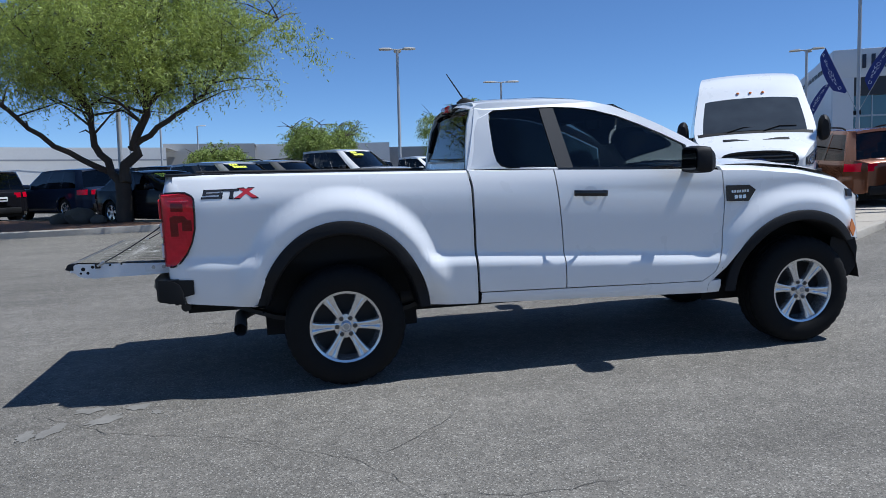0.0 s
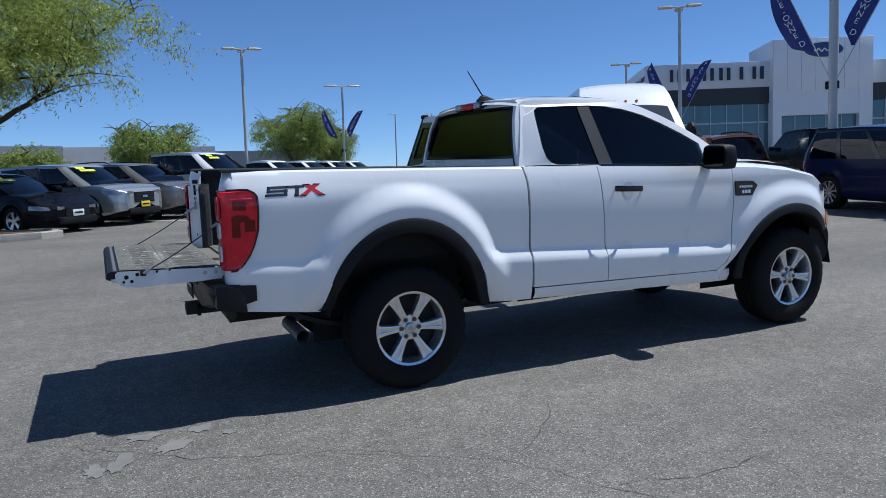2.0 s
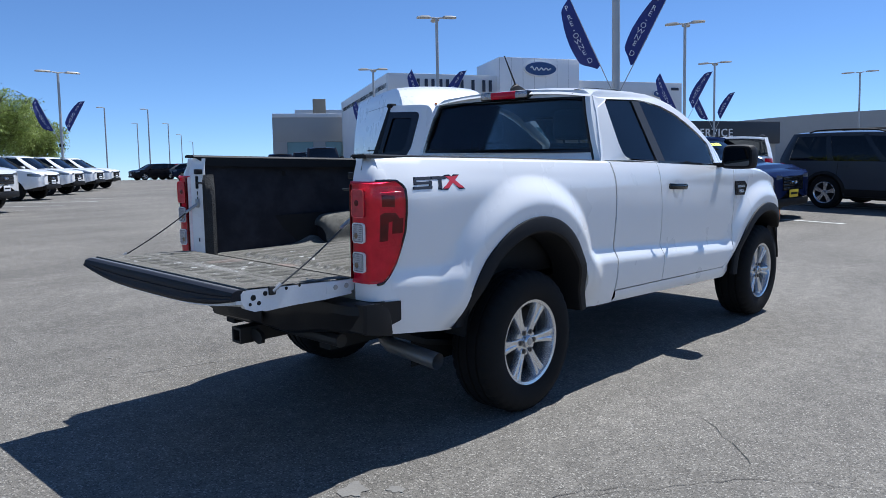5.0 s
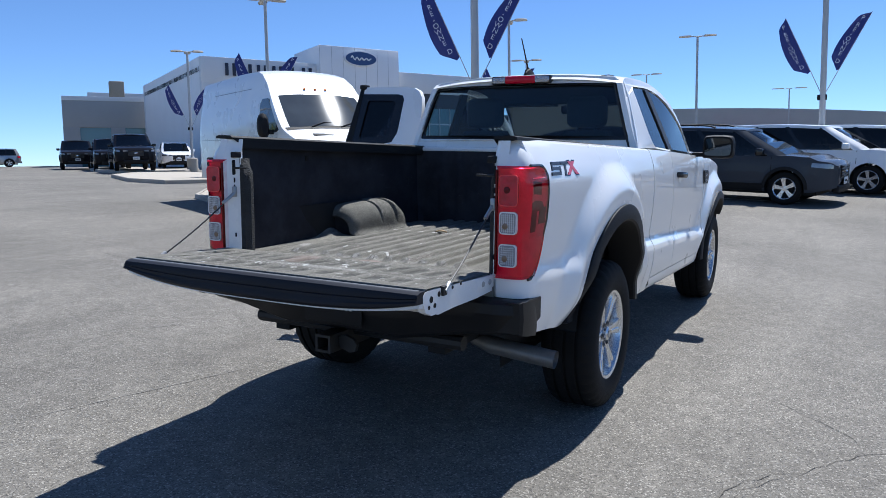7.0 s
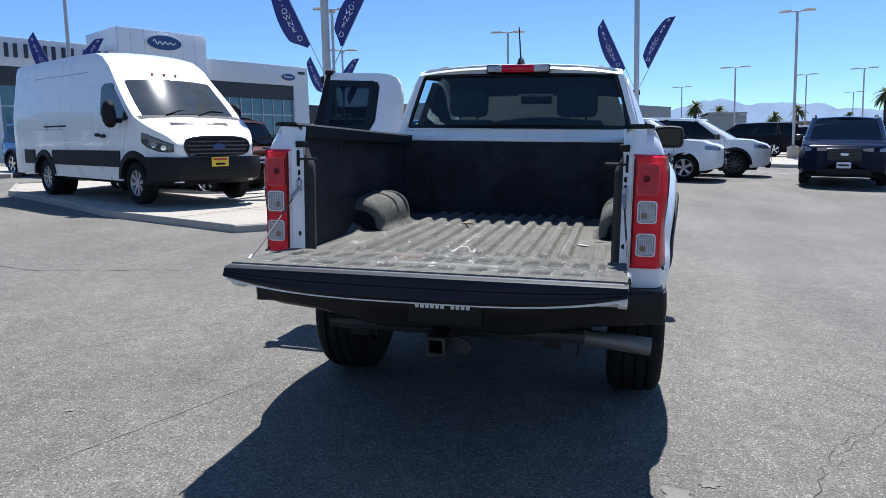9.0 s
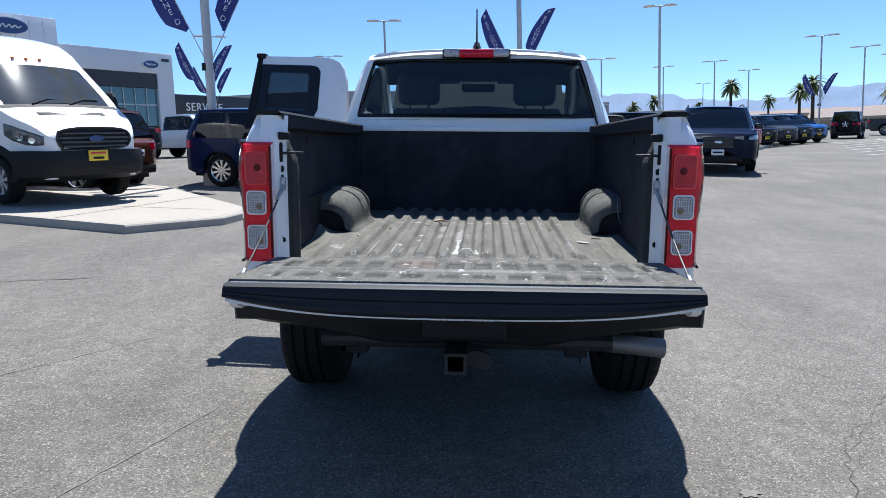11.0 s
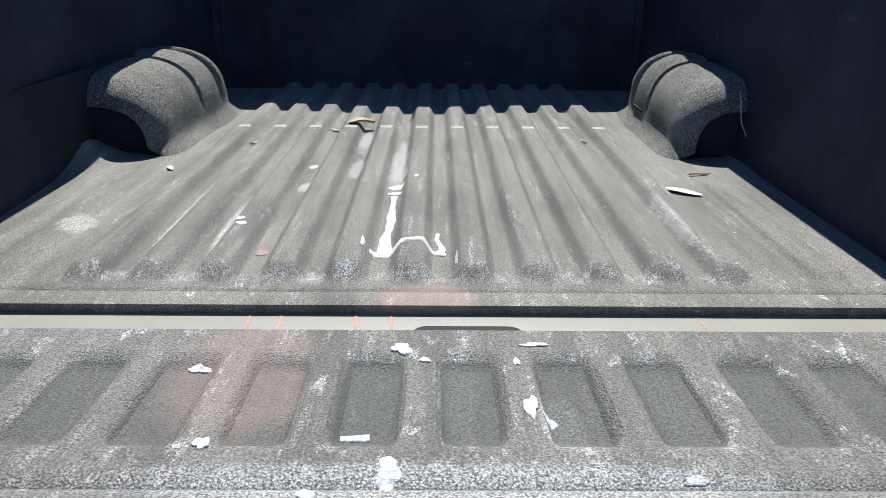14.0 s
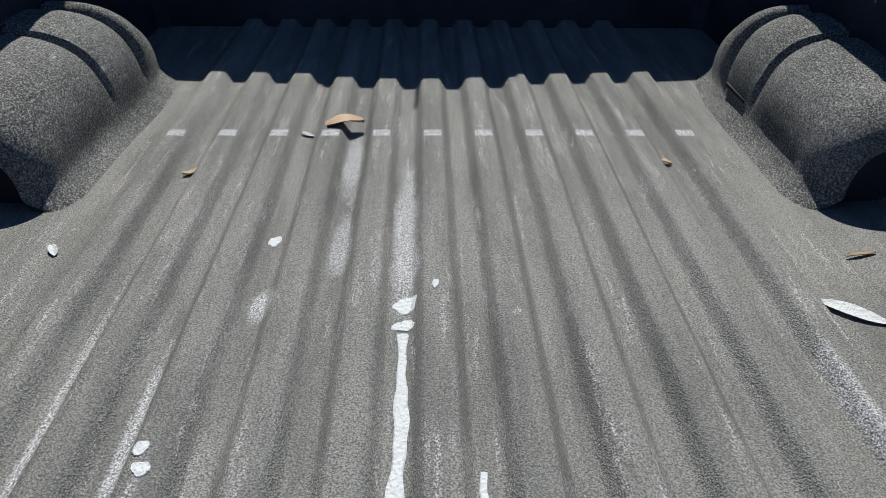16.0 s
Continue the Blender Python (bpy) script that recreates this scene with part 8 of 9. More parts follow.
def build_islands():
    van_top = island("van_island", dense(soften([(4.7, 4.75), (6.6, 2.9), (8.4, 4.2), (11.9, 6.8), (14.3, 12.6), (11.6, 14.6)], 1)), 0.11, "pale concrete island with a low kerb under the van")
    island("tree_island", dense(soften([(-14.0, 13.4), (-2.8, 12.6), (-2.0, 13.3), (-3.4, 14.6), (-8, 19.2), (-14, 24)], 1)), 0.15, "kerbed planting island with bark mulch", fill=BARK_MULCH)
    island("upper_island", dense(soften([(14.6, 19.6), (17.2, 17.6), (24.5, 26.0), (21.0, 29.5)], 1)), 0.15, "pale concrete island up the lot")
    island("garage_island", dense(soften([(23.0, 31.5), (27.0, 28.6), (33.5, 38.0), (29.0, 41.5)], 1)), 0.15, "concrete island under the black pickup")
    island("far_island", dense(soften([(29.0, -6.4), (27.4, -9.4), (34, -14.5), (62, -28), (66, -16), (50, -4)], 1), 1.0), 0.15, "long pale concrete island with a low kerb")
    for p, q in (((6.9, 3.25), (8.9, 13.1)), ((9.2, 5.0), (10.6, 14.0)), ((5.6, 5.6), (9.6, 4.6)), ((7.0, 7.6), (12.4, 8.2)), ((8.6, 10.2), (13.4, 10.6))):
        p, q = Vector(p), Vector(q)
        d = Vector((p.y - q.y, q.x - p.x)).normalized() * 0.009
        rows = []
        for i in range(13):
            c = p.lerp(q, 0.06 + 0.88 * i / 12)
            rows.append([(v.x, v.y, ground_z(v.x, v.y) + 0.1095) for v in (c + d, c - d)])
        part("slab_joint", loft(B(), rows), CRACK, van_top)
    def line(p, q, w=0.10):
        lines = B()
        p, q = Vector(p), Vector(q)
        d = (q - p).normalized()
        s = Vector((-d.y, d.x)) * w / 2
        k = max(1, int((q - p).length / 1.0))
        rows = []
        for i in range(k + 1):
            c = p.lerp(q, i / k)
            rows.append([(v.x, v.y, ground_z(v.x, v.y) + 0.006) for v in (c + s, c - s)])
        part("parking_line", loft(lines, rows), LINE_WHITE, GROUND)
    for i in range(6):
        a = Vector((0.9 + 1.75 * i, 16.0 + 1.75 * i))
        line(a + Vector((-0.1, 0.1)), a + Vector((-3.6, 3.9)))
    for i in range(5):
        a = Vector((11.9 + 2.7 * i, 0.6 - 1.9 * i))
        line(a, a + Vector((0.9, 4.8)))
    for i in range(7):
        a = Vector((26.0 + 2.6 * i, -15.2 - 1.0 * i))
        line(a, a + Vector((3.2, -5.0)), 0.14)
    line((24, -17.5), (46, -26), 0.14)


# ---- lamp posts and banners ----
POST_PAINT = mat("post_paint", (0.46, 0.46, 0.455), 0.5, metal=0.3, spread=0.1, scale=4)
LAMP_HEAD = mat("lamp_head_pale", (0.50, 0.48, 0.44), 0.5, spread=0.08, scale=6)
BANNER = mat("banner_blue", (0.034, 0.045, 0.20), 0.75, spread=0.15, scale=3)
BANNER_WHITE = mat("banner_print", (0.72, 0.73, 0.78), 0.8)


def lamp_post(x, y, heading, h=7.3, heads=3, base=True, r=0.075, wide=1.0):
    t = thing("lamp_post", upright(x, y, heading), "tall grey lamp post with flat heads on a concrete base" if base else "slim grey lamp post with flat heads", "lamp post", "lot lamp posts")
    z0 = 0.75 if base else 0.0
    if base:
        part("footing", lathe(B(), [(0.0, 0.75), (0.27, 0.75), (0.30, 0.72), (0.30, -0.1)], 20, pose(0, 0, 0, 90, 0, 0)), KERB, t)
        part("base_plate", box(B(), -0.16, 0.16, -0.16, 0.16, 0.75, 0.80, 0.01), POST_PAINT, t)
    part("post", tube(B(), [(0, 0, z0), (0, 0, h * 0.5), (0, 0, h)], [r, r * 0.95, r * 0.85], 12), POST_PAINT, t)
    angles = {1: (0,), 2: (0, 180), 3: (0, 90, 180), 4: (0, 90, 180, 270)}[heads]
    for a in angles:
        hb = B()
        m = pose(0, 0, h) @ pose(0, 0, 0, 0, 0, a)
        tube(hb, [(0, 0, 0.0), (0.30, 0, 0.03)], 0.035, 8)
        rows = []
        for xx, w, d in ((0.26, 0.08, 0.03), (0.34, 0.17, 0.06), (0.62, 0.19, 0.06), (0.82, 0.15, 0.04), (0.86, 0.10, 0.025)):
            rows.append([(xx * wide, -w, 0.03), (xx * wide, -w * 0.8, 0.03 + d), (xx * wide, w * 0.8, 0.03 + d), (xx * wide, w, 0.03), (xx * wide, w * 0.8, 0.0), (xx * wide, -w * 0.8, 0.0)])
        loft(hb, rows, True, True)
        bmesh.ops.transform(hb, matrix=m, verts=hb.verts)
        part("lamp_head", hb, LAMP_HEAD, t)
    return t


def banner_pair(x, y, face, z=2.9, scale=1.0, text=True, white=False):
    """Two feather flags held out from a post in a V."""
    for s in (-1, 1):
        t = thing("feather_flag", upright(x, y, face, z), "blue feather flag with white lettering on a lamp post" if not white else "white feather flag on a lamp post", "flag", "feather flags")
        lean = radians(27 if s < 0 else 24)
        d = Vector((0, s * math.sin(lean), math.cos(lean)))
        L = 3.1 * scale
        bracket = box(B(), -0.05, 0.05, s * 0.06 - 0.05, s * 0.06 + 0.09, -0.08, 0.08, 0.01)
        part("bracket", bracket, BLACK_PLASTIC, t)
        part("pole", tube(B(), [d * 0.05, d * L * 0.6, d * L], [0.012, 0.010, 0.006], 6), POST_PAINT, t)
        rows = []
        away = Vector((0, d.z, -d.y))
        for i in range(25):
            u = i / 24
            a = d * (L * (0.33 + 0.67 * u))
            w = scale * 0.50 * (0.55 + 0.45 * math.sin(math.pi * min(u * 0.9 + 0.12, 1))) * (1 - 0.85 * max(0, (u - 0.88) / 0.12) ** 2) * min(1.0, 0.25 + u * 5)
            row = []
            for q in range(7):
                v = q / 6
                ripple = 0.045 * math.sin(9 * u + 4 * v + s) * v + 0.06 * v * v * math.sin(5 * u + 1.3 * s)
                row.append(a + away * w * v + Vector((ripple, 0, -0.05 * v)))
            rows.append(row)
        cloth = part("cloth", loft(B(), rows), BANNER if not white else BANNER_WHITE, t)
        if text and not white:
            letters = "PRE-OWNED"
            me = None
            for i, ch in enumerate(letters):
                u = 0.88 - 0.09 * i
                cu = bpy.data.curves.new("letter", "FONT")
                cu.body, cu.size, cu.align_x, cu.align_y, cu.extrude = ch, 0.20 * scale, "CENTER", "CENTER", 0.0
                tmp = bpy.data.objects.new("letter", cu)
                me = bpy.data.meshes.new_from_object(tmp)
                bpy.data.objects.remove(tmp)
                me.materials.append(BANNER_WHITE)
                k = int(u * 24)
                base = rows[k][3]
                o = new("letter", me)
                o.parent = cloth
                fx = Vector((0, -1, 0))
                fx = (fx - fx.dot(d) * d).normalized()
                nz = fx.cross(d)
                mm = Matrix((fx, d, nz)).transposed().to_4x4()
                mm.translation = base + nz * 0.055
                o.matrix_local = mm


def build_posts():
    lamp_post(21.0, 19.1, -40, 7.3, 3)
    lamp_post(12.5, 5.65, -60, 7.6, 4, r=0.10)
    lamp_post(29.4, 11.7, -70, 7.0, 3)
    lamp_post(45.5, 17.0, -70, 7.2, 3, wide=1.2)
    lamp_post(5.05, 29.6, -10, 6.75, 3)
    lamp_post(13.2, 40.1, -10, 6.35, 2, wide=1.3)
    lamp_post(27.2, 30.0, -45, 6.6, 3)
    lamp_post(42.2, 5.2, -80, 7.4, 2, wide=1.2)
    lamp_post(63.0, 12.6, -80, 7.5, 2, wide=1.5)
    lamp_post(85.0, 2.3, -80, 7.5, 2, wide=2.0)
    lamp_post(21.4, -1.6, -85, 7.4, 2, r=0.09)
    lamp_post(38.2, -10.2, -100, 7.6, 2)
    for az, d, h in ((-9.2, 62, 6.6), (-5.5, 95, 7.5), (-17.2, 75, 7.0), (-13.7, 85, 7.5), (-19.5, 90, 7.0), (-24.0, 60, 7.2), (-26.6, 72, 7.2), (-28.3, 85, 7.4), (-29.6, 98, 7.4), (-30.6, 115, 7.5), (-16.5, 120, 7.5)):
        x, y = place(az, d, (-3.0, -0.5))
        lamp_post(x, y, az + 90, h, 2, False, 0.07, 1.3)
    for az, d, h in ((98.5, 60, 6.5), (103, 75, 6.5), (96.0, 80, 6.5), (100.5, 45, 6.0), (101.2, 28, 7.0)):
        x, y = place(az, d, (-0.4, -5.5))
        lamp_post(x, y, 0, h, 1, False, 0.08)
    for az, d in ((66.9, 95), (64.1, 97), (64.75, 125), (62.7, 125), (61.8, 150), (61.0, 172)):
        x, y = place(az, d, (-2.74, -3.79))
        lamp_post(x, y, az + 90, 1.33 + d * math.tan(radians({66.9: 5.7, 64.1: 5.64, 64.75: 4.69, 62.7: 4.69, 61.8: 3.94, 61.0: 3.43}[az])) - ground_z(x, y), 1, False, 0.09)
    banner_pair(12.5, 5.65, 30, 2.55, 0.85)
    banner_pair(21.0, 19.1, 45, 2.6, 0.9)
    banner_pair(21.4, -1.6, -2, 2.6, 0.85)
    banner_pair(29.4, 11.7, 25, 2.5, 0.85)
    banner_pair(27.2, 30.0, 45, 2.4, 0.85)
    banner_pair(13.2, 40.1, 72, 2.4, 0.9)
    banner_pair(45.5, 17.0, 20, 2.8, 0.9)
    px, py = place(-24.0, 60, (-3.0, -0.5))
    banner_pair(px, py, -24, 2.4, 0.8)


# ---- trees ----
BARK = mat("dark_bark", (0.055, 0.042, 0.033), 0.95, spread=0.35, grain=0.3, scale=5, bump=1.0, bump_scale=34)


def leaf_mat(name, color):
    m = bpy.data.materials.new(name)
    m.use_nodes = True
    nt = m.node_tree
    p = nt.nodes["Principled BSDF"]
    p.inputs["Roughness"].default_value = 0.6
    g = nt.nodes.new("ShaderNodeNewGeometry")
    hsv = nt.nodes.new("ShaderNodeHueSaturation")
    hsv.inputs["Color"].default_value = (*color, 1)
    mr = nt.nodes.new("ShaderNodeMapRange")
    mr.inputs["To Min"].default_value, mr.inputs["To Max"].default_value = 0.5, 1.5
    nt.links.new(g.outputs["Random Per Island"], mr.inputs["Value"])
    nt.links.new(mr.outputs[0], hsv.inputs["Value"])
    nt.links.new(hsv.outputs[0], p.inputs["Base Color"])
    tr = nt.nodes.new("ShaderNodeBsdfTranslucent")
    nt.links.new(hsv.outputs[0], tr.inputs["Color"])
    mx = nt.nodes.new("ShaderNodeMixShader")
    mx.inputs[0].default_value = 0.38
    nt.links.new(p.outputs[0], mx.inputs[1]), nt.links.new(tr.outputs[0], mx.inputs[2])
    nt.links.new(mx.outputs[0], nt.nodes["Material Output"].inputs["Surface"])
    return m


LEAF = leaf_mat("feathery_leaf", (0.315, 0.375, 0.080))
LEAF_FAR = leaf_mat("feathery_leaf_far", (0.27, 0.335, 0.080))
FROND = leaf_mat("palm_frond", (0.13, 0.155, 0.055))


def leaf_mesh(name, origins, ways, rng, count, length, leaf, width):
    """Drooping sprays: each a stalk's worth of small leaf blades."""
    n = len(origins)
    o = np.repeat(origins, count, axis=0)
    d = np.repeat(ways, count, axis=0)
    k = np.tile(np.linspace(0.05, 1, count), n)[:, None]
    p = o + d * length * k + np.array([0, 0, -0.55]) * length * k ** 2
    side = rng.normal(size=p.shape)
    side -= (side * d).sum(1, keepdims=True) * d * 0.6
    side /= np.linalg.norm(side, axis=1, keepdims=True)
    side[:, 2] -= 0.25
    b = np.cross(side, rng.normal(size=p.shape))
    b /= np.linalg.norm(b, axis=1, keepdims=True) + 1e-9
    s = rng.uniform(0.7, 1.25, (len(p), 1))
    tip = p + side * leaf * s
    mid = p + side * leaf * s * 0.5
    v = np.stack([p, mid + b * width * s, tip, mid - b * width * s], 1).reshape(-1, 3)
    me = bpy.data.meshes.new(name)
    m = len(p)
    me.vertices.add(4 * m)
    me.vertices.foreach_set("co", v.astype(np.float32).ravel())
    me.loops.add(4 * m)
    me.loops.foreach_set("vertex_index", np.arange(4 * m, dtype=np.int32))
    me.polygons.add(m)
    me.polygons.foreach_set("loop_start", np.arange(0, 4 * m, 4, dtype=np.int32))
    me.update(calc_edges=True)
    return me


def tree(x, y, limbs, radius, low, high, sprays, seed, label, leaf=(0.55, 0.10, 0.014, 12), trunk=0.16, material=None, fork=1.2, crown_c=(0, 0), clumps=160):
    """A spreading desert tree: forked limbs, side branches and a loose crown of fine drooping sprays."""
    rng = np.random.default_rng(seed)
    t = thing("tree", upright(x, y), label, "tree")
    bm = B()
    tube(bm, [(0.03, 0, -0.15), (0.0, 0.02, 0.2), (0.02, 0.0, fork * 0.6), (0, 0, fork)], [trunk * 1.5, trunk * 1.1, trunk, trunk * 0.95], 12)
    tips = []
    for pts, r0 in limbs:
        pts = [Vector(p) for p in pts]
        fine = []
        for i in range(len(pts) - 1):
            for k in range(4):
                q = pts[i].lerp(pts[i + 1], k / 4)
                fine.append(q + Vector(rng.normal(size=3)) * 0.03 * r0 / 0.1)
        fine.append(pts[-1])
        n = len(fine)
        tube(bm, fine, [r0 * (1 - 0.8 * i / (n - 1)) for i in range(n)], 9)
        for i in range(int(n * 0.40), n):
            tips.append(fine[i])
            for _ in range(2):
                a = rng.uniform(0, 2 * math.pi)
                out = Vector((math.cos(a), math.sin(a), rng.uniform(0.0, 0.8))).normalized()
                ln = rng.uniform(0.5, 1.0) * radius * 0.45
                sub = [fine[i], fine[i] + out * ln * 0.5 + Vector((0, 0, 0.08 * ln)), fine[i] + out * ln + Vector((0, 0, 0.02 * ln))]
                tube(bm, sub, [r0 * 0.28, r0 * 0.18, r0 * 0.06], 6)
                tips += [sub[1], sub[2]]
    part("trunk", bm, BARK, t)
    tips = np.array([tuple(p) for p in tips])
    cc = np.array([crown_c[0], crown_c[1]])
    want = sprays
    def inside(p):
        q = (p[:, :2] - cc) / radius
        h = (p[:, 2] - low) / (high - low)
        edge = (q ** 2).sum(1)
        ang = np.arctan2(q[:, 1], q[:, 0])
        lim = 1 + 0.13 * np.sin(3 * ang + seed) + 0.08 * np.sin(7 * ang + 2 * seed)
        dome = h < (1.03 - 0.75 * edge / lim ** 2) + 0.05 * np.sin(9 * ang + seed)
        floor = h > 0.03 + 0.10 * np.sin(5 * ang + seed) * edge
        return (edge < lim ** 2) & dome & floor
    # foliage hangs in clumps round the twigs, with gaps of sky between them
    heads = []
    while len(heads) < clumps:
        p = tips[rng.integers(0, len(tips), clumps)]
        p = p + rng.normal(size=p.shape) * np.array([0.13, 0.13, 0.10]) * radius
        heads += list(p[inside(p)])
    heads = np.array(heads[:clumps])
    size = rng.uniform(0.035, 0.075, clumps) * radius
    pts = []
    while len(pts) < want:
        k = rng.integers(0, clumps, want)
        p = heads[k] + rng.normal(size=(want, 3)) * size[k][:, None] * np.array([1.0, 1.0, 0.6])
        pts += list(p)
    pts = np.array(pts[:want])
    ways = np.concatenate([(pts[:, :2] - cc) / radius, np.full((want, 1), 0.12)], 1) + rng.normal(size=(want, 3)) * 0.55
    ways /= np.linalg.norm(ways, axis=1, keepdims=True)
    ln, lf, wd, cnt = leaf
    me = leaf_mesh("crown", pts, ways, rng, cnt, ln, lf, wd)
    me.materials.append(material or LEAF)
    o = new("crown", me)
    o.parent = t
    o["kind"] = "stuff"
    return t


def build_trees():
    # the large one on the kerbed island
    R = 5.2
    limbs = [
        ([(0.0, 0, 1.1), (0.35, 0.0, 2.2), (0.72, -0.1, 3.2), (1.0, -0.2, 4.4), (1.4, -0.4, 6.4)], 0.155),
        ([(0.28, 0.0, 2.05), (1.2, -0.1, 2.75), (2.2, -0.3, 3.4), (3.0, -0.3, 4.6), (4.2, -0.4, 5.4)], 0.085),
        ([(0.75, -0.1, 3.2), (1.8, 0.5, 4.6), (2.8, 0.8, 6.2)], 0.08),
        ([(0.0, 0, 0.95), (-0.55, 0.15, 1.9), (-0.75, 0.2, 2.9), (-1.1, 0.4, 4.2), (-1.5, 0.6, 6.4)], 0.12),
    ]
    limbs += [
        ([(-0.35, 0.1, 1.45), (-1.6, -0.2, 2.1), (-2.6, -0.6, 3.1), (-3.5, -0.9, 3.9), (-4.0, -1.0, 4.7)], 0.085),
        ([(-0.75, 0.2, 2.9), (-1.7, 1.3, 4.4), (-2.4, 2.3, 6.0)], 0.07),
        ([(0.7, -0.1, 3.1), (0.2, -1.2, 4.2), (-0.1, -2.2, 5.0)], 0.07),
        ([(0.9, -0.1, 3.9), (0.6, 1.4, 5.2), (0.4, 2.5, 6.7)], 0.07),
        ([(-0.8, 0.2, 3.1), (-1.4, -1.0, 4.1), (-1.8, -2.0, 4.9)], 0.065),
    ]
    tree(-4.55, 15.6, limbs, R, 3.3, 7.9, 10500, 3, "large spreading desert tree with dark forked trunk", (0.52, 0.10, 0.0125, 15), 0.205, fork=1.15, crown_c=(-0.2, -0.1), clumps=400)
    def small(x, y, h, r, seed, label, sprays=1500, leaf=(0.8, 0.17, 0.026, 18)):
        rng = np.random.default_rng(seed)
        limbs = []
        for k in range(7):
            a = 2 * math.pi * k / 7 + rng.uniform(-0.3, 0.3)
            d = rng.uniform(0.45, 0.75) * r
            limbs.append(([(0, 0, h * 0.14), (0.3 * d * math.cos(a), 0.3 * d * math.sin(a), h * 0.36), (0.75 * d * math.cos(a), 0.75 * d * math.sin(a), h * 0.60), (1.1 * d * math.cos(a), 1.1 * d * math.sin(a), h * (0.66 + 0.22 * rng.random()))], 0.11))
        limbs.append(([(0, 0, h * 0.14), (0.1, 0.1, h * 0.5), (0, 0.2, h * 0.88)], 0.11))
        tree(x, y, limbs, r, h * 0.26, h, sprays, seed, label, leaf, 0.13, LEAF_FAR, fork=h * 0.15)
    x, y = place(75.9, 62, (-1.1, -5.35))
    small(x, y, 7.0, 3.8, 11, "broad desert tree behind the second row", 2400)
    x, y = place(73.4, 66, (-1.1, -5.35))
    small(x, y, 5.6, 2.8, 12, "desert tree beside a lamp post", 1500)
    x, y = place(86.2, 47, (-1.1, -5.35))
    small(x, y, 4.7, 2.8, 13, "round desert tree behind the pickups", 1900)
    x, y = place(93.9, 50, (-1.1, -5.35))
    small(x, y, 3.4, 2.0, 14, "low desert tree behind the parked cars", 1300)
    # stones and a shrub at the foot of the large tree
    for i, (x, y, r) in enumerate(((-5.7, 16.0, 0.42), (-6.3, 16.3, 0.30), (-5.2, 15.5, 0.22))):
        bm = B()
        bmesh.ops.create_icosphere(bm, subdivisions=3, radius=r)
        for v in bm.verts:
            v.co *= 1 + 0.25 * noise.noise(v.co * 3 + Vector((i, 0, 0)))
            v.co.z *= 0.62
        ob = part("boulder", bm, mat("boulder", (0.10, 0.085, 0.07), 0.95, spread=0.3, grain=0.3, scale=4, bump=0.8, bump_scale=25), None, "brown boulder on bark mulch")
        ob.matrix_world = upright(x, y, 0, 0.12 + r * 0.35)
        tagged(ob, "", "boulder", "island boulders")


def palm(x, y, h, seed, crown=1.5):
    rng = np.random.default_rng(seed)
    t = thing("palm_tree", upright(x, y), "fan palm with a slim trunk", "palm tree", "distant palms")
    part("trunk", tube(B(), [(0, 0, -0.1), (0.05, 0, h * 0.5), (0, 0.05, h)], [0.28, 0.22, 0.2], 8), BARK, t)
    bm = B()
    for k in range(70):
        a, e = rng.uniform(0, 2 * math.pi), rng.uniform(-0.9, 1.2)
        d = Vector((math.cos(a) * math.cos(e), math.sin(a) * math.cos(e), math.sin(e)))
        s = d.cross(Vector((0, 0, 1))).normalized()
        L = crown * rng.uniform(0.7, 1.0)
        rows = []
        for i in range(5):
            u = i / 4
            c = Vector((0, 0, h)) + d * L * u + Vector((0, 0, -0.45 * L * u * u))
            w = 0.13 * crown / 1.5 * math.sin(math.pi * (0.15 + 0.8 * u)) ** 0.8
            rows.append([c - s * w + Vector((0, 0, -0.1 * w)), c, c + s * w + Vector((0, 0, -0.1 * w))])
        loft(bm, rows)
    part("crown", bm, FROND, t)


# ---- buildings ----
FACADE = mat("pale_facade_panels", (0.70, 0.71, 0.72), 0.55, spread=0.05, grain=0.03, scale=0.7)
FACADE_WHITE = mat("white_facade", (0.85, 0.85, 0.86), 0.5, spread=0.05, grain=0.03, scale=0.7)
BAND_DARK = mat("dark_fascia_band", (0.035, 0.036, 0.04), 0.5, spread=0.1, scale=1)
STORE_GLASS = mat("showroom_glass", (0.06, 0.14, 0.17), 0.05, spec=0.9, spread=0.2, scale=0.4)
MULLION = mat("aluminium_mullion", (0.45, 0.47, 0.48), 0.4, metal=0.5)
STUCCO = mat("grey_stucco", (0.38, 0.38, 0.37), 0.9, spread=0.08, grain=0.08, scale=0.8)
STUCCO_TAN = mat("tan_stucco", (0.40, 0.33, 0.24), 0.9, spread=0.08, grain=0.08, scale=0.8)
WALL_WHITE = mat("white_rendered_wall", (0.72, 0.71, 0.68), 0.85, spread=0.06, grain=0.05, scale=0.5)
SIGN_DARK = mat("dark_sign_letters", (0.02, 0.025, 0.05), 0.4)
SIGN_WHITE = mat("white_sign_letters", (0.8, 0.8, 0.8), 0.5)


def word(txt, size, m, parent, material, extrude=0.05):
    cu = bpy.data.curves.new("sign_letters", "FONT")
    cu.body, cu.size, cu.extrude, cu.space_character = txt, size, extrude, 1.15
    tmp = bpy.data.objects.new("sign_letters", cu)
    me = bpy.data.meshes.new_from_object(tmp)
    bpy.data.objects.remove(tmp)
    me.materials.append(material)
    o = new("sign_letters", me)
    o.parent, o.matrix_local = parent, m
    return o


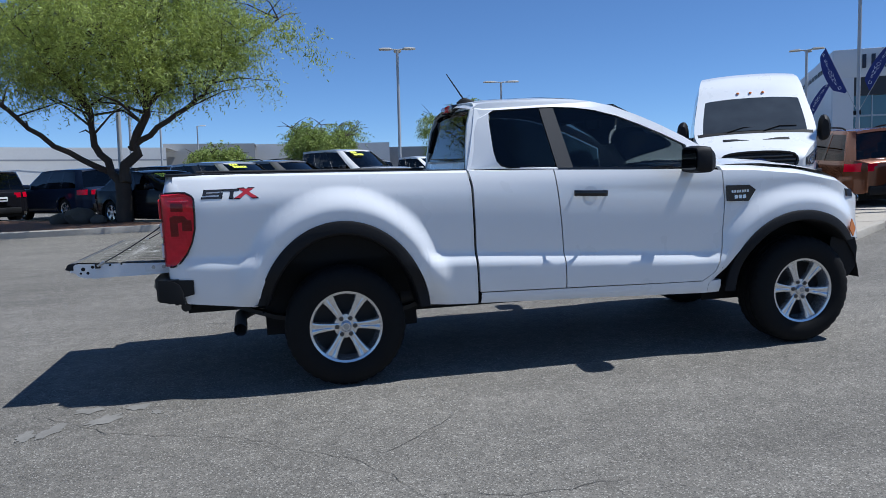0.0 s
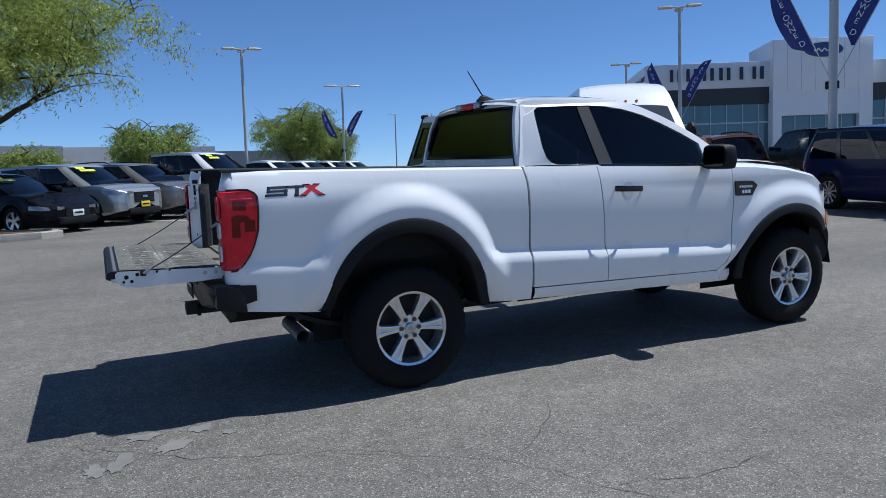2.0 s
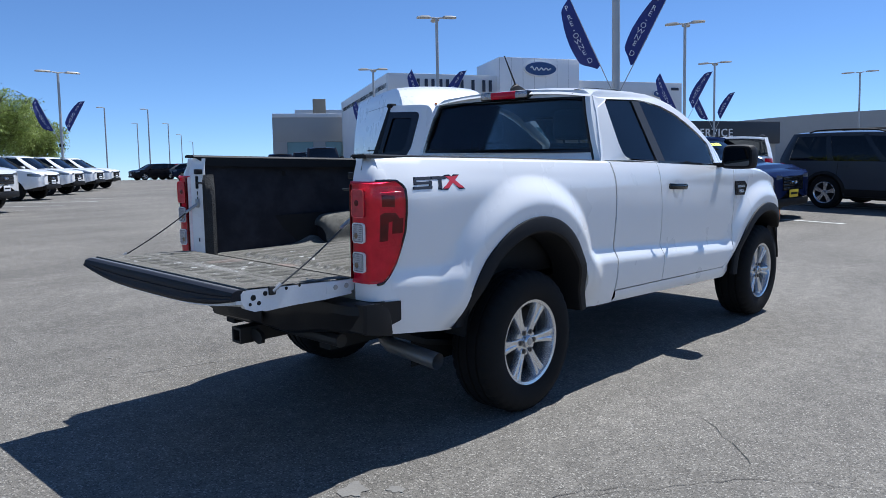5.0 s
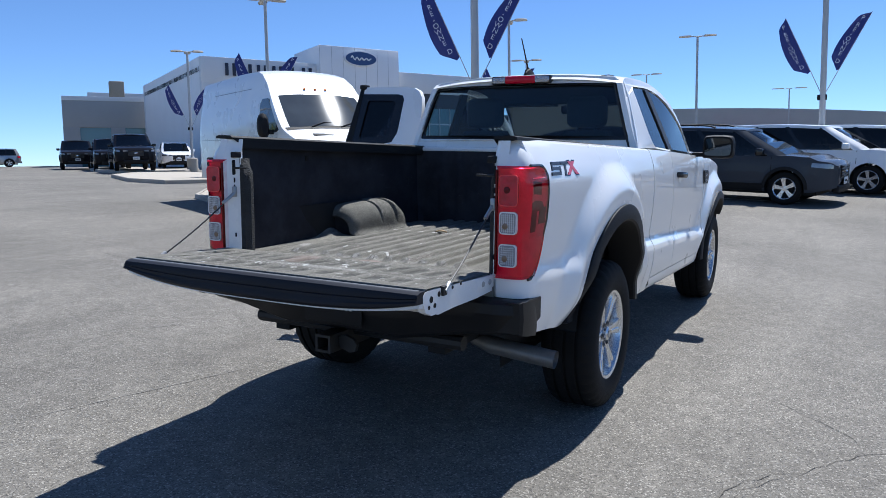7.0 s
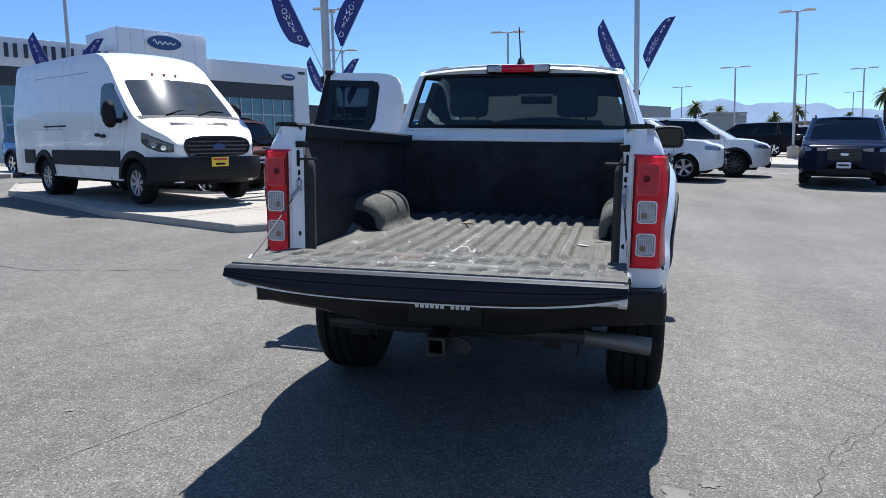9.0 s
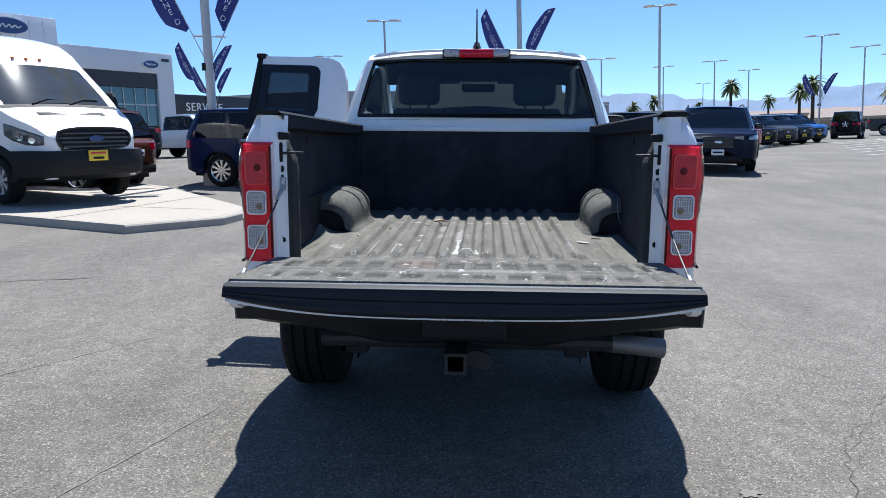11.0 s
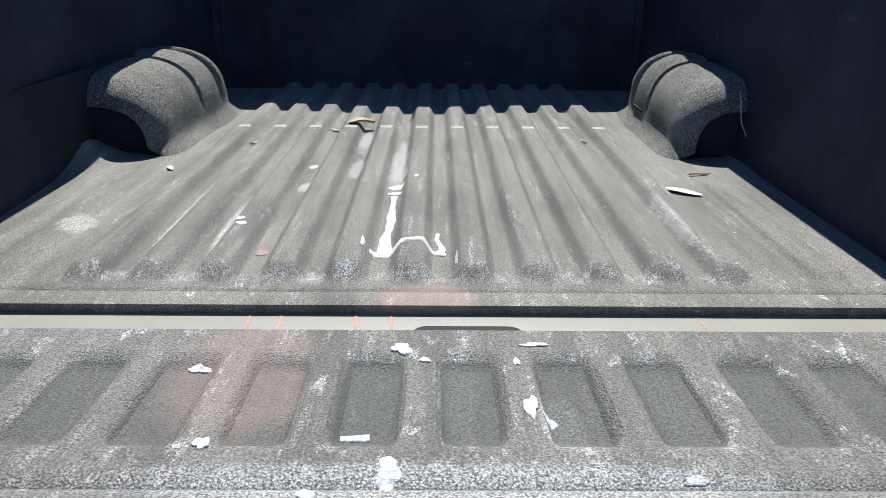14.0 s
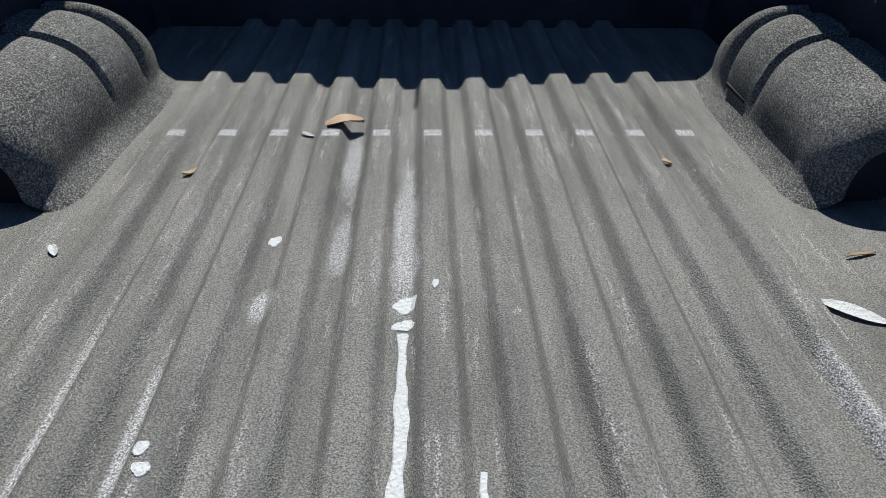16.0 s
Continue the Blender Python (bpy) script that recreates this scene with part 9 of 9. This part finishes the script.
def oval(bm, cx, cz, a, b, y0, y1):
    return prism(bm, [(cx + a * math.cos(q), cz + b * math.sin(q)) for q in (2 * math.pi * k / 40 for k in range(40))], y0, y1)


def build_showroom():
    """Local x runs along the front to the right, local y into the building, z is world height."""
    m = Matrix.Translation((31.9, 33.7, 0)) @ pose(0, 0, 0, 0, 0, -30)
    t = thing("showroom_building", m, "pale car showroom with dark fascia band and glass front", "showroom")
    z0 = 0.5
    def wing(x0, x1, top, glass0, glass1):
        part("front_wall", box(B(), x0, x1, 0.0, 0.5, 7.15, top, 0.02), FACADE, t)
        part("fascia_band", box(B(), glass0, glass1, 0.06, 0.5, 6.10, 7.15), BAND_DARK, t)
        for a, b in ((x0, glass0), (glass1, x1)):
            if b - a > 0.1:
                part("pier", box(B(), a, b, 0.0, 0.5, z0, 7.15), FACADE, t)
        part("back_wall", box(B(), x0, x1, 17.5, 18.0, z0, top), FACADE, t)
        part("roof_deck", box(B(), x0, x1, 0.5, 17.5, top - 0.9, top - 0.6), BAND_DARK, t)
        n = max(2, round((glass1 - glass0) / 0.97))
        w = (glass1 - glass0) / n
        for i in range(n):
            for a, b in ((z0, 4.86), (4.94, 6.08)):
                part("pane", box(B(), glass0 + i * w + 0.03, glass0 + (i + 1) * w - 0.03, 0.22, 0.24, a, b), STORE_GLASS, t)
            part("mullion", box(B(), glass0 + i * w - 0.03, glass0 + i * w + 0.03, 0.14, 0.26, z0, 6.10), MULLION, t)
        part("transom", box(B(), glass0, glass1, 0.15, 0.26, 4.85, 4.95), MULLION, t)
    wing(0.0, 8.2, 8.80, 1.12, 8.2)
    wing(13.9, 23.05, 8.62, 14.2, 21.66)
    part("side_wall", box(B(), 0.0, 0.5, 0.5, 17.5, z0, 8.80), FACADE_WHITE, t)
    part("side_wall", box(B(), 22.55, 23.05, 0.5, 17.5, z0, 8.62), FACADE, t)
    # entrance tower
    part("tower", box(B(), 7.85, 14.0, -0.6, 4.0, 6.75, 10.0, 0.02), FACADE_WHITE, t)
    for a, b in ((7.85, 8.4), (13.2, 14.0)):
        part("tower_pier", box(B(), a, b, -0.6, 4.0, z0, 6.75), FACADE_WHITE, t)
    for i in range(7):
        part("panel_joint", box(B(), 7.85 + 0.88 * i - 0.008, 7.85 + 0.88 * i + 0.008, -0.604, -0.59, 6.75, 10.0), SEAM, t)
    part("tower_wall", box(B(), 8.4, 13.2, -0.55, -0.3, 5.2, 6.75), FACADE_WHITE, t)
    n = 5
    for i in range(n):
        a = 8.4 + 4.8 * i / n
        for p, q in ((z0, 3.9), (4.0, 5.2)):
            part("pane", box(B(), a + 0.03, a + 4.8 / n - 0.03, -0.2, -0.18, p, q), STORE_GLASS, t)
        part("mullion", box(B(), a - 0.03, a + 0.03, -0.26, -0.14, z0, 5.2), MULLION, t)
    def sign(cx, cz, a, b, y):
        s1 = part("oval_sign", oval(B(), cx, cz, a, b, y - 0.16, y), SIGN_WHITE, t, "blue oval sign with a pale rim")
        s2 = part("oval_face", oval(B(), cx, cz, a * 0.94, b * 0.88, y - 0.18, y - 0.14), LOGO_BLUE, s1)
        sw = B()
        pts = [(cx + a * (-0.62 + 1.24 * i / 30), cz + b * (0.26 * math.sin(i * 0.9) * (1 - i / 45) - 0.04 + 0.10 * (i < 6))) for i in range(31)]
        tube(sw, [(x, y - 0.185, z) for x, z in pts], b * 0.09, 6)
        part("oval_script", sw, SIGN_WHITE, s2)
    sign(10.9, 9.24, 1.26, 0.52, -0.6)
    sign(21.08, 7.76, 0.66, 0.30, 0.0)
    # the name over the windows, as plain bars
    for i in range(6):
        cx = 1.86 + 1.05 * i
        for d in ((-0.24, 0.24) if i != 4 else (0.0,)):
            part("name_bar", box(B(), cx + d - 0.10, cx + d + 0.10, -0.12, 0.0, 7.66, 8.45, 0.01), SIGN_DARK, t)
    part("number_bar", box(B(), 22.1, 22.75, -0.03, 0.0, 8.05, 8.25), SIGN_DARK, t)
    # service wing set back
    sv = thing("service_building", m @ pose(0, 3.0, 0), "dark service building with white lettering", "building")
    part("front_wall", box(B(), 23.1, 35.0, 0.0, 0.5, 4.2, 6.05, 0.02), BAND_DARK, sv)
    part("side_wall", box(B(), 34.5, 35.0, 0.5, 14.0, z0, 6.05), STUCCO, sv)
    part("roof_deck", box(B(), 23.1, 34.5, 0.5, 14.0, 5.3, 5.5), BAND_DARK, sv)
    part("lower_wall", box(B(), 23.1, 34.5, 0.3, 0.6, z0, 4.2), STUCCO, sv)
    word("SERVICE", 0.92, pose(26.4, -0.02, 4.78, 90, 0, 0), sv, SIGN_WHITE)
    # garage behind and to the side
    g = thing("garage_building", Matrix.Translation((37.1, 53.7, -0.8)) @ pose(0, 0, 0, 0, 0, -37), "grey stucco garage with wide doors", "garage")
    part("front_wall", box(B(), -0.5, 15.5, 0, 0.5, 6.2, 8.6, 0.02), STUCCO, g)
    part("parapet", box(B(), -0.5, 15.5, -0.06, 0.55, 8.4, 8.75, 0.02), FACADE, g)
    for a, b in ((-0.5, 0.75), (3.1, 4.2), (6.5, 15.5)):
        part("pier", box(B(), a, b, 0, 0.5, 1.5, 6.2), STUCCO, g)
    for a, b in ((0.75, 3.1), (4.2, 6.5)):
        part("door_glass", box(B(), a, b, 0.3, 0.34, 1.5, 6.2), STORE_GLASS, g)
    part("side_wall", box(B(), -0.5, 0.0, 0.5, 20, 1.5, 8.6), STUCCO, g)
    part("upper_storey", box(B(), 1.5, 15.5, 5.0, 19.0, 7.5, 9.6, 0.02), FACADE, g)
    ac = part("rooftop_unit", box(B(), 3.2, 4.4, 2.0, 3.2, 8.4, 10.3, 0.05), mat("rooftop_unit", (0.30, 0.26, 0.2), 0.7, spread=0.1, scale=3), g)
    part("back_wall", box(B(), -0.5, 15.5, 19.5, 20, 1.5, 8.6), STUCCO, g)
    # long low building across the road, its front slightly curved
    pb = thing("long_showroom", Matrix.Identity(4), "long low grey showroom with a curved roof line", "showroom")
    rows = []
    for i in range(41):
        az = 28.0 - (28.0 + 3.9) * i / 40
        d = 92 + 10 * ((i - 22) / 22) ** 2
        x, y = place(az, d, (-3.8, -1.9))
        h = 7.35 + 0.95 * (1 - ((i - 20) / 20) ** 2) - 0.2 * i / 40
        rows.append([(x, y, 0.5), (x, y, h), (x + 0.8, y + 0.2, h + 0.02), (x + 12, y + 3, h - 0.5)])
    part("front_wall", loft(B(), rows), STUCCO, pb)
    xa, ya = place(7.7, 91.0, (-3.8, -1.9))
    for i in range(7):
        x, y = place(7.3 - 0.95 * i, 90.6, (-3.8, -1.9))
        part("name_block", box(B(), -0.05, 0.05, -0.55, 0.55, 0, 0.28, 0.02, m=Matrix.Translation((x, y, 4.55)) @ pose(0, 0, 0, 0, 0, 3)), DECAL_RED, pb)
        part("name_block", box(B(), -0.05, 0.05, -0.55, 0.55, 0, 0.28, 0.02, m=Matrix.Translation((x, y, 5.15)) @ pose(0, 0, 0, 0, 0, 3)), DECAL_RED, pb)
        part("name_block", box(B(), -0.05, 0.05, 0.3, 0.55, 0, 0.9, 0.02, m=Matrix.Translation((x, y, 4.55)) @ pose(0, 0, 0, 0, 0, 3)), DECAL_RED, pb)
    # white wall with a grey section behind the back row
    wl = thing("boundary_building", Matrix.Identity(4), "long white rendered building behind the lot", "building")
    rows = []
    for i in range(25):
        x, y = place(98.2 + 24 * i / 24, 74, (-0.4, -5.5))
        rows.append([(x, y, 0.5), (x, y, 5.55), (x, y + 8, 5.6)])
    part("white_wall", loft(B(), rows), WALL_WHITE, wl)
    rows = []
    for i in range(9):
        x, y = place(98.2 + 24 * i / 8, 73.8, (-0.4, -5.5))
        rows.append([(x, y, 4.35), (x, y, 4.5)])
    part("wall_groove", loft(B(), rows), SEAM, wl)
    for a0, a1, d, z, k in ((92.0, 98.4, 82, 6.4, STUCCO), (82.0, 92.2, 88, 6.7, WALL_WHITE), (76, 83, 96, 6.6, STUCCO)):
        rows = []
        for i in range(9):
            x, y = place(a0 + (a1 - a0) * i / 8, d, (-0.4, -5.5))
            rows.append([(x, y, 0.5), (x, y, z), (x, y + 8, z)])
        part("back_section", loft(B(), rows), k, wl)
    # tan low buildings to the east
    for i, (az0, az1, d, h, k) in enumerate(((-7.2, -9.8, 120, 7.0, STUCCO), (-9.4, -15.8, 135, 5.8, STUCCO_TAN), (-16.2, -19.5, 150, 4.8, STUCCO_TAN), (-20.4, -23.2, 140, 4.6, STUCCO_TAN), (-5.5, -7.5, 130, 5.0, STUCCO_TAN), (-23.6, -31.5, 170, 4.2, STUCCO_TAN))):
        b = thing("low_building", Matrix.Identity(4), "tan low commercial building across the road", "building", "distant buildings")
        x0, y0 = place(az0, d, (-4, -0.5))
        x1, y1 = place(az1, d * 1.03, (-4, -0.5))
        bm = B()
        loft(bm, [[(x0, y0, 0), (x0, y0, h), (x0 + 14, y0, h), (x0 + 14, y0, 0)], [(x1, y1, 0), (x1, y1, h), (x1 + 14, y1, h), (x1 + 14, y1, 0)]], False, True)
        part("wall", bm, k, b)
        n = 5
        for j in range(n):
            u0, u1 = (j + 0.2) / n, (j + 0.8) / n
            p, q = Vector((x0, y0)).lerp(Vector((x1, y1)), u0), Vector((x0, y0)).lerp(Vector((x1, y1)), u1)
            bm = B()
            loft(bm, [[(v.x - 0.1, v.y, 1.2), (v.x - 0.1, v.y, h * 0.6)] for v in (p, q)])
            part("window", bm, BAND_DARK, b)
        bm = B()
        loft(bm, [[(x0 - 0.6, y0, h), (x0 - 0.6, y0, h + 0.35), (x0 + 14, y0, h + 0.35)], [(x1 - 0.6, y1, h), (x1 - 0.6, y1, h + 0.35), (x1 + 14, y1, h + 0.35)]])
        part("roof_edge", bm, k, b)


def build_distance():
    for i, (az, el, d) in enumerate(((-6.4, 3.44, 125), (-8.0, 2.99, 128), (-13.1, 2.87, 150), (-11.6, 2.5, 150), (-18.3, 3.72, 120), (-22.7, 3.12, 118), (-23.5, 3.64, 105), (-28.8, 2.63, 130), (-28.1, 2.8, 120), (-20.8, 2.6, 160), (-16.2, 2.3, 165), (-30.2, 2.7, 140))):
        x, y = place(az, d, (-3.6, -0.5))
        palm(x, y, 1.2 + d * math.tan(radians(el)) - ground_z(x, y), 40 + i, 2.1)
    # mountains: two ridges, the nearer tan, the farther blue with haze in its colour
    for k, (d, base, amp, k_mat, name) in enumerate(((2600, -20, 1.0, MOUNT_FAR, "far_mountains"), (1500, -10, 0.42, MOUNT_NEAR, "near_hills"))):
        rows = []
        for i in range(161):
            az = 2.0 - 62.0 * i / 160
            top = interp(-az, [(-2, 0.6), (2, 1.9), (4.5, 3.1), (6.3, 3.7), (8.3, 3.85), (10, 3.3), (12, 3.45), (14, 3.2), (17, 2.7), (19.5, 2.5), (22.0, 2.6), (24.0, 3.2), (26.5, 3.1), (28.5, 3.35), (31, 3.2), (38, 2.6), (45, 2.2), (60, 0.5)])
            top += 0.22 * noise.noise(Vector((az * 0.8, k, 0))) + 0.10 * noise.noise(Vector((az * 2.5, k, 3)))
            top = top if k == 0 else max(0.3, 1.75 + 0.25 * noise.noise(Vector((az * 0.5, 7, 0)))) * (1 if az < -15 else max(0.2, 1 - (az + 15) / 20))
            x, y = place(az, d, (-3, 0))
            row = []
            for j in range(9):
                v = j / 8
                dd = d * (1 - 0.16 * (1 - v) + 0.012 * noise.noise(Vector((az * 1.6, v * 5, k))))
                xx, yy = place(az, dd, (-3, 0))
                row.append((xx, yy, (base * (1 - v)) + (d * math.tan(radians(top)) + 1.2) * (v ** 0.9) * (1 + 0.06 * noise.noise(Vector((az * 3, v * 6, k + 5))) * (v < 0.95))))
            rows.append(row)
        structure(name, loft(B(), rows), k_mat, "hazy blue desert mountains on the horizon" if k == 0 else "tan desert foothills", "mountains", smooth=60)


# distance haze is painted as the far ridge's blue base colour
MOUNT_FAR = mat("haze_tinted_mountain", (0.235, 0.30, 0.41), 1.0, spread=0.12, grain=0.1, scale=0.006, spec=0.0)
MOUNT_NEAR = mat("tan_foothills", (0.34, 0.29, 0.26), 1.0, spread=0.12, grain=0.12, scale=0.01, spec=0.0)


build_truck()
build_cracks()
build_islands()
build_vehicles()
build_posts()
build_trees()
build_showroom()
build_distance()
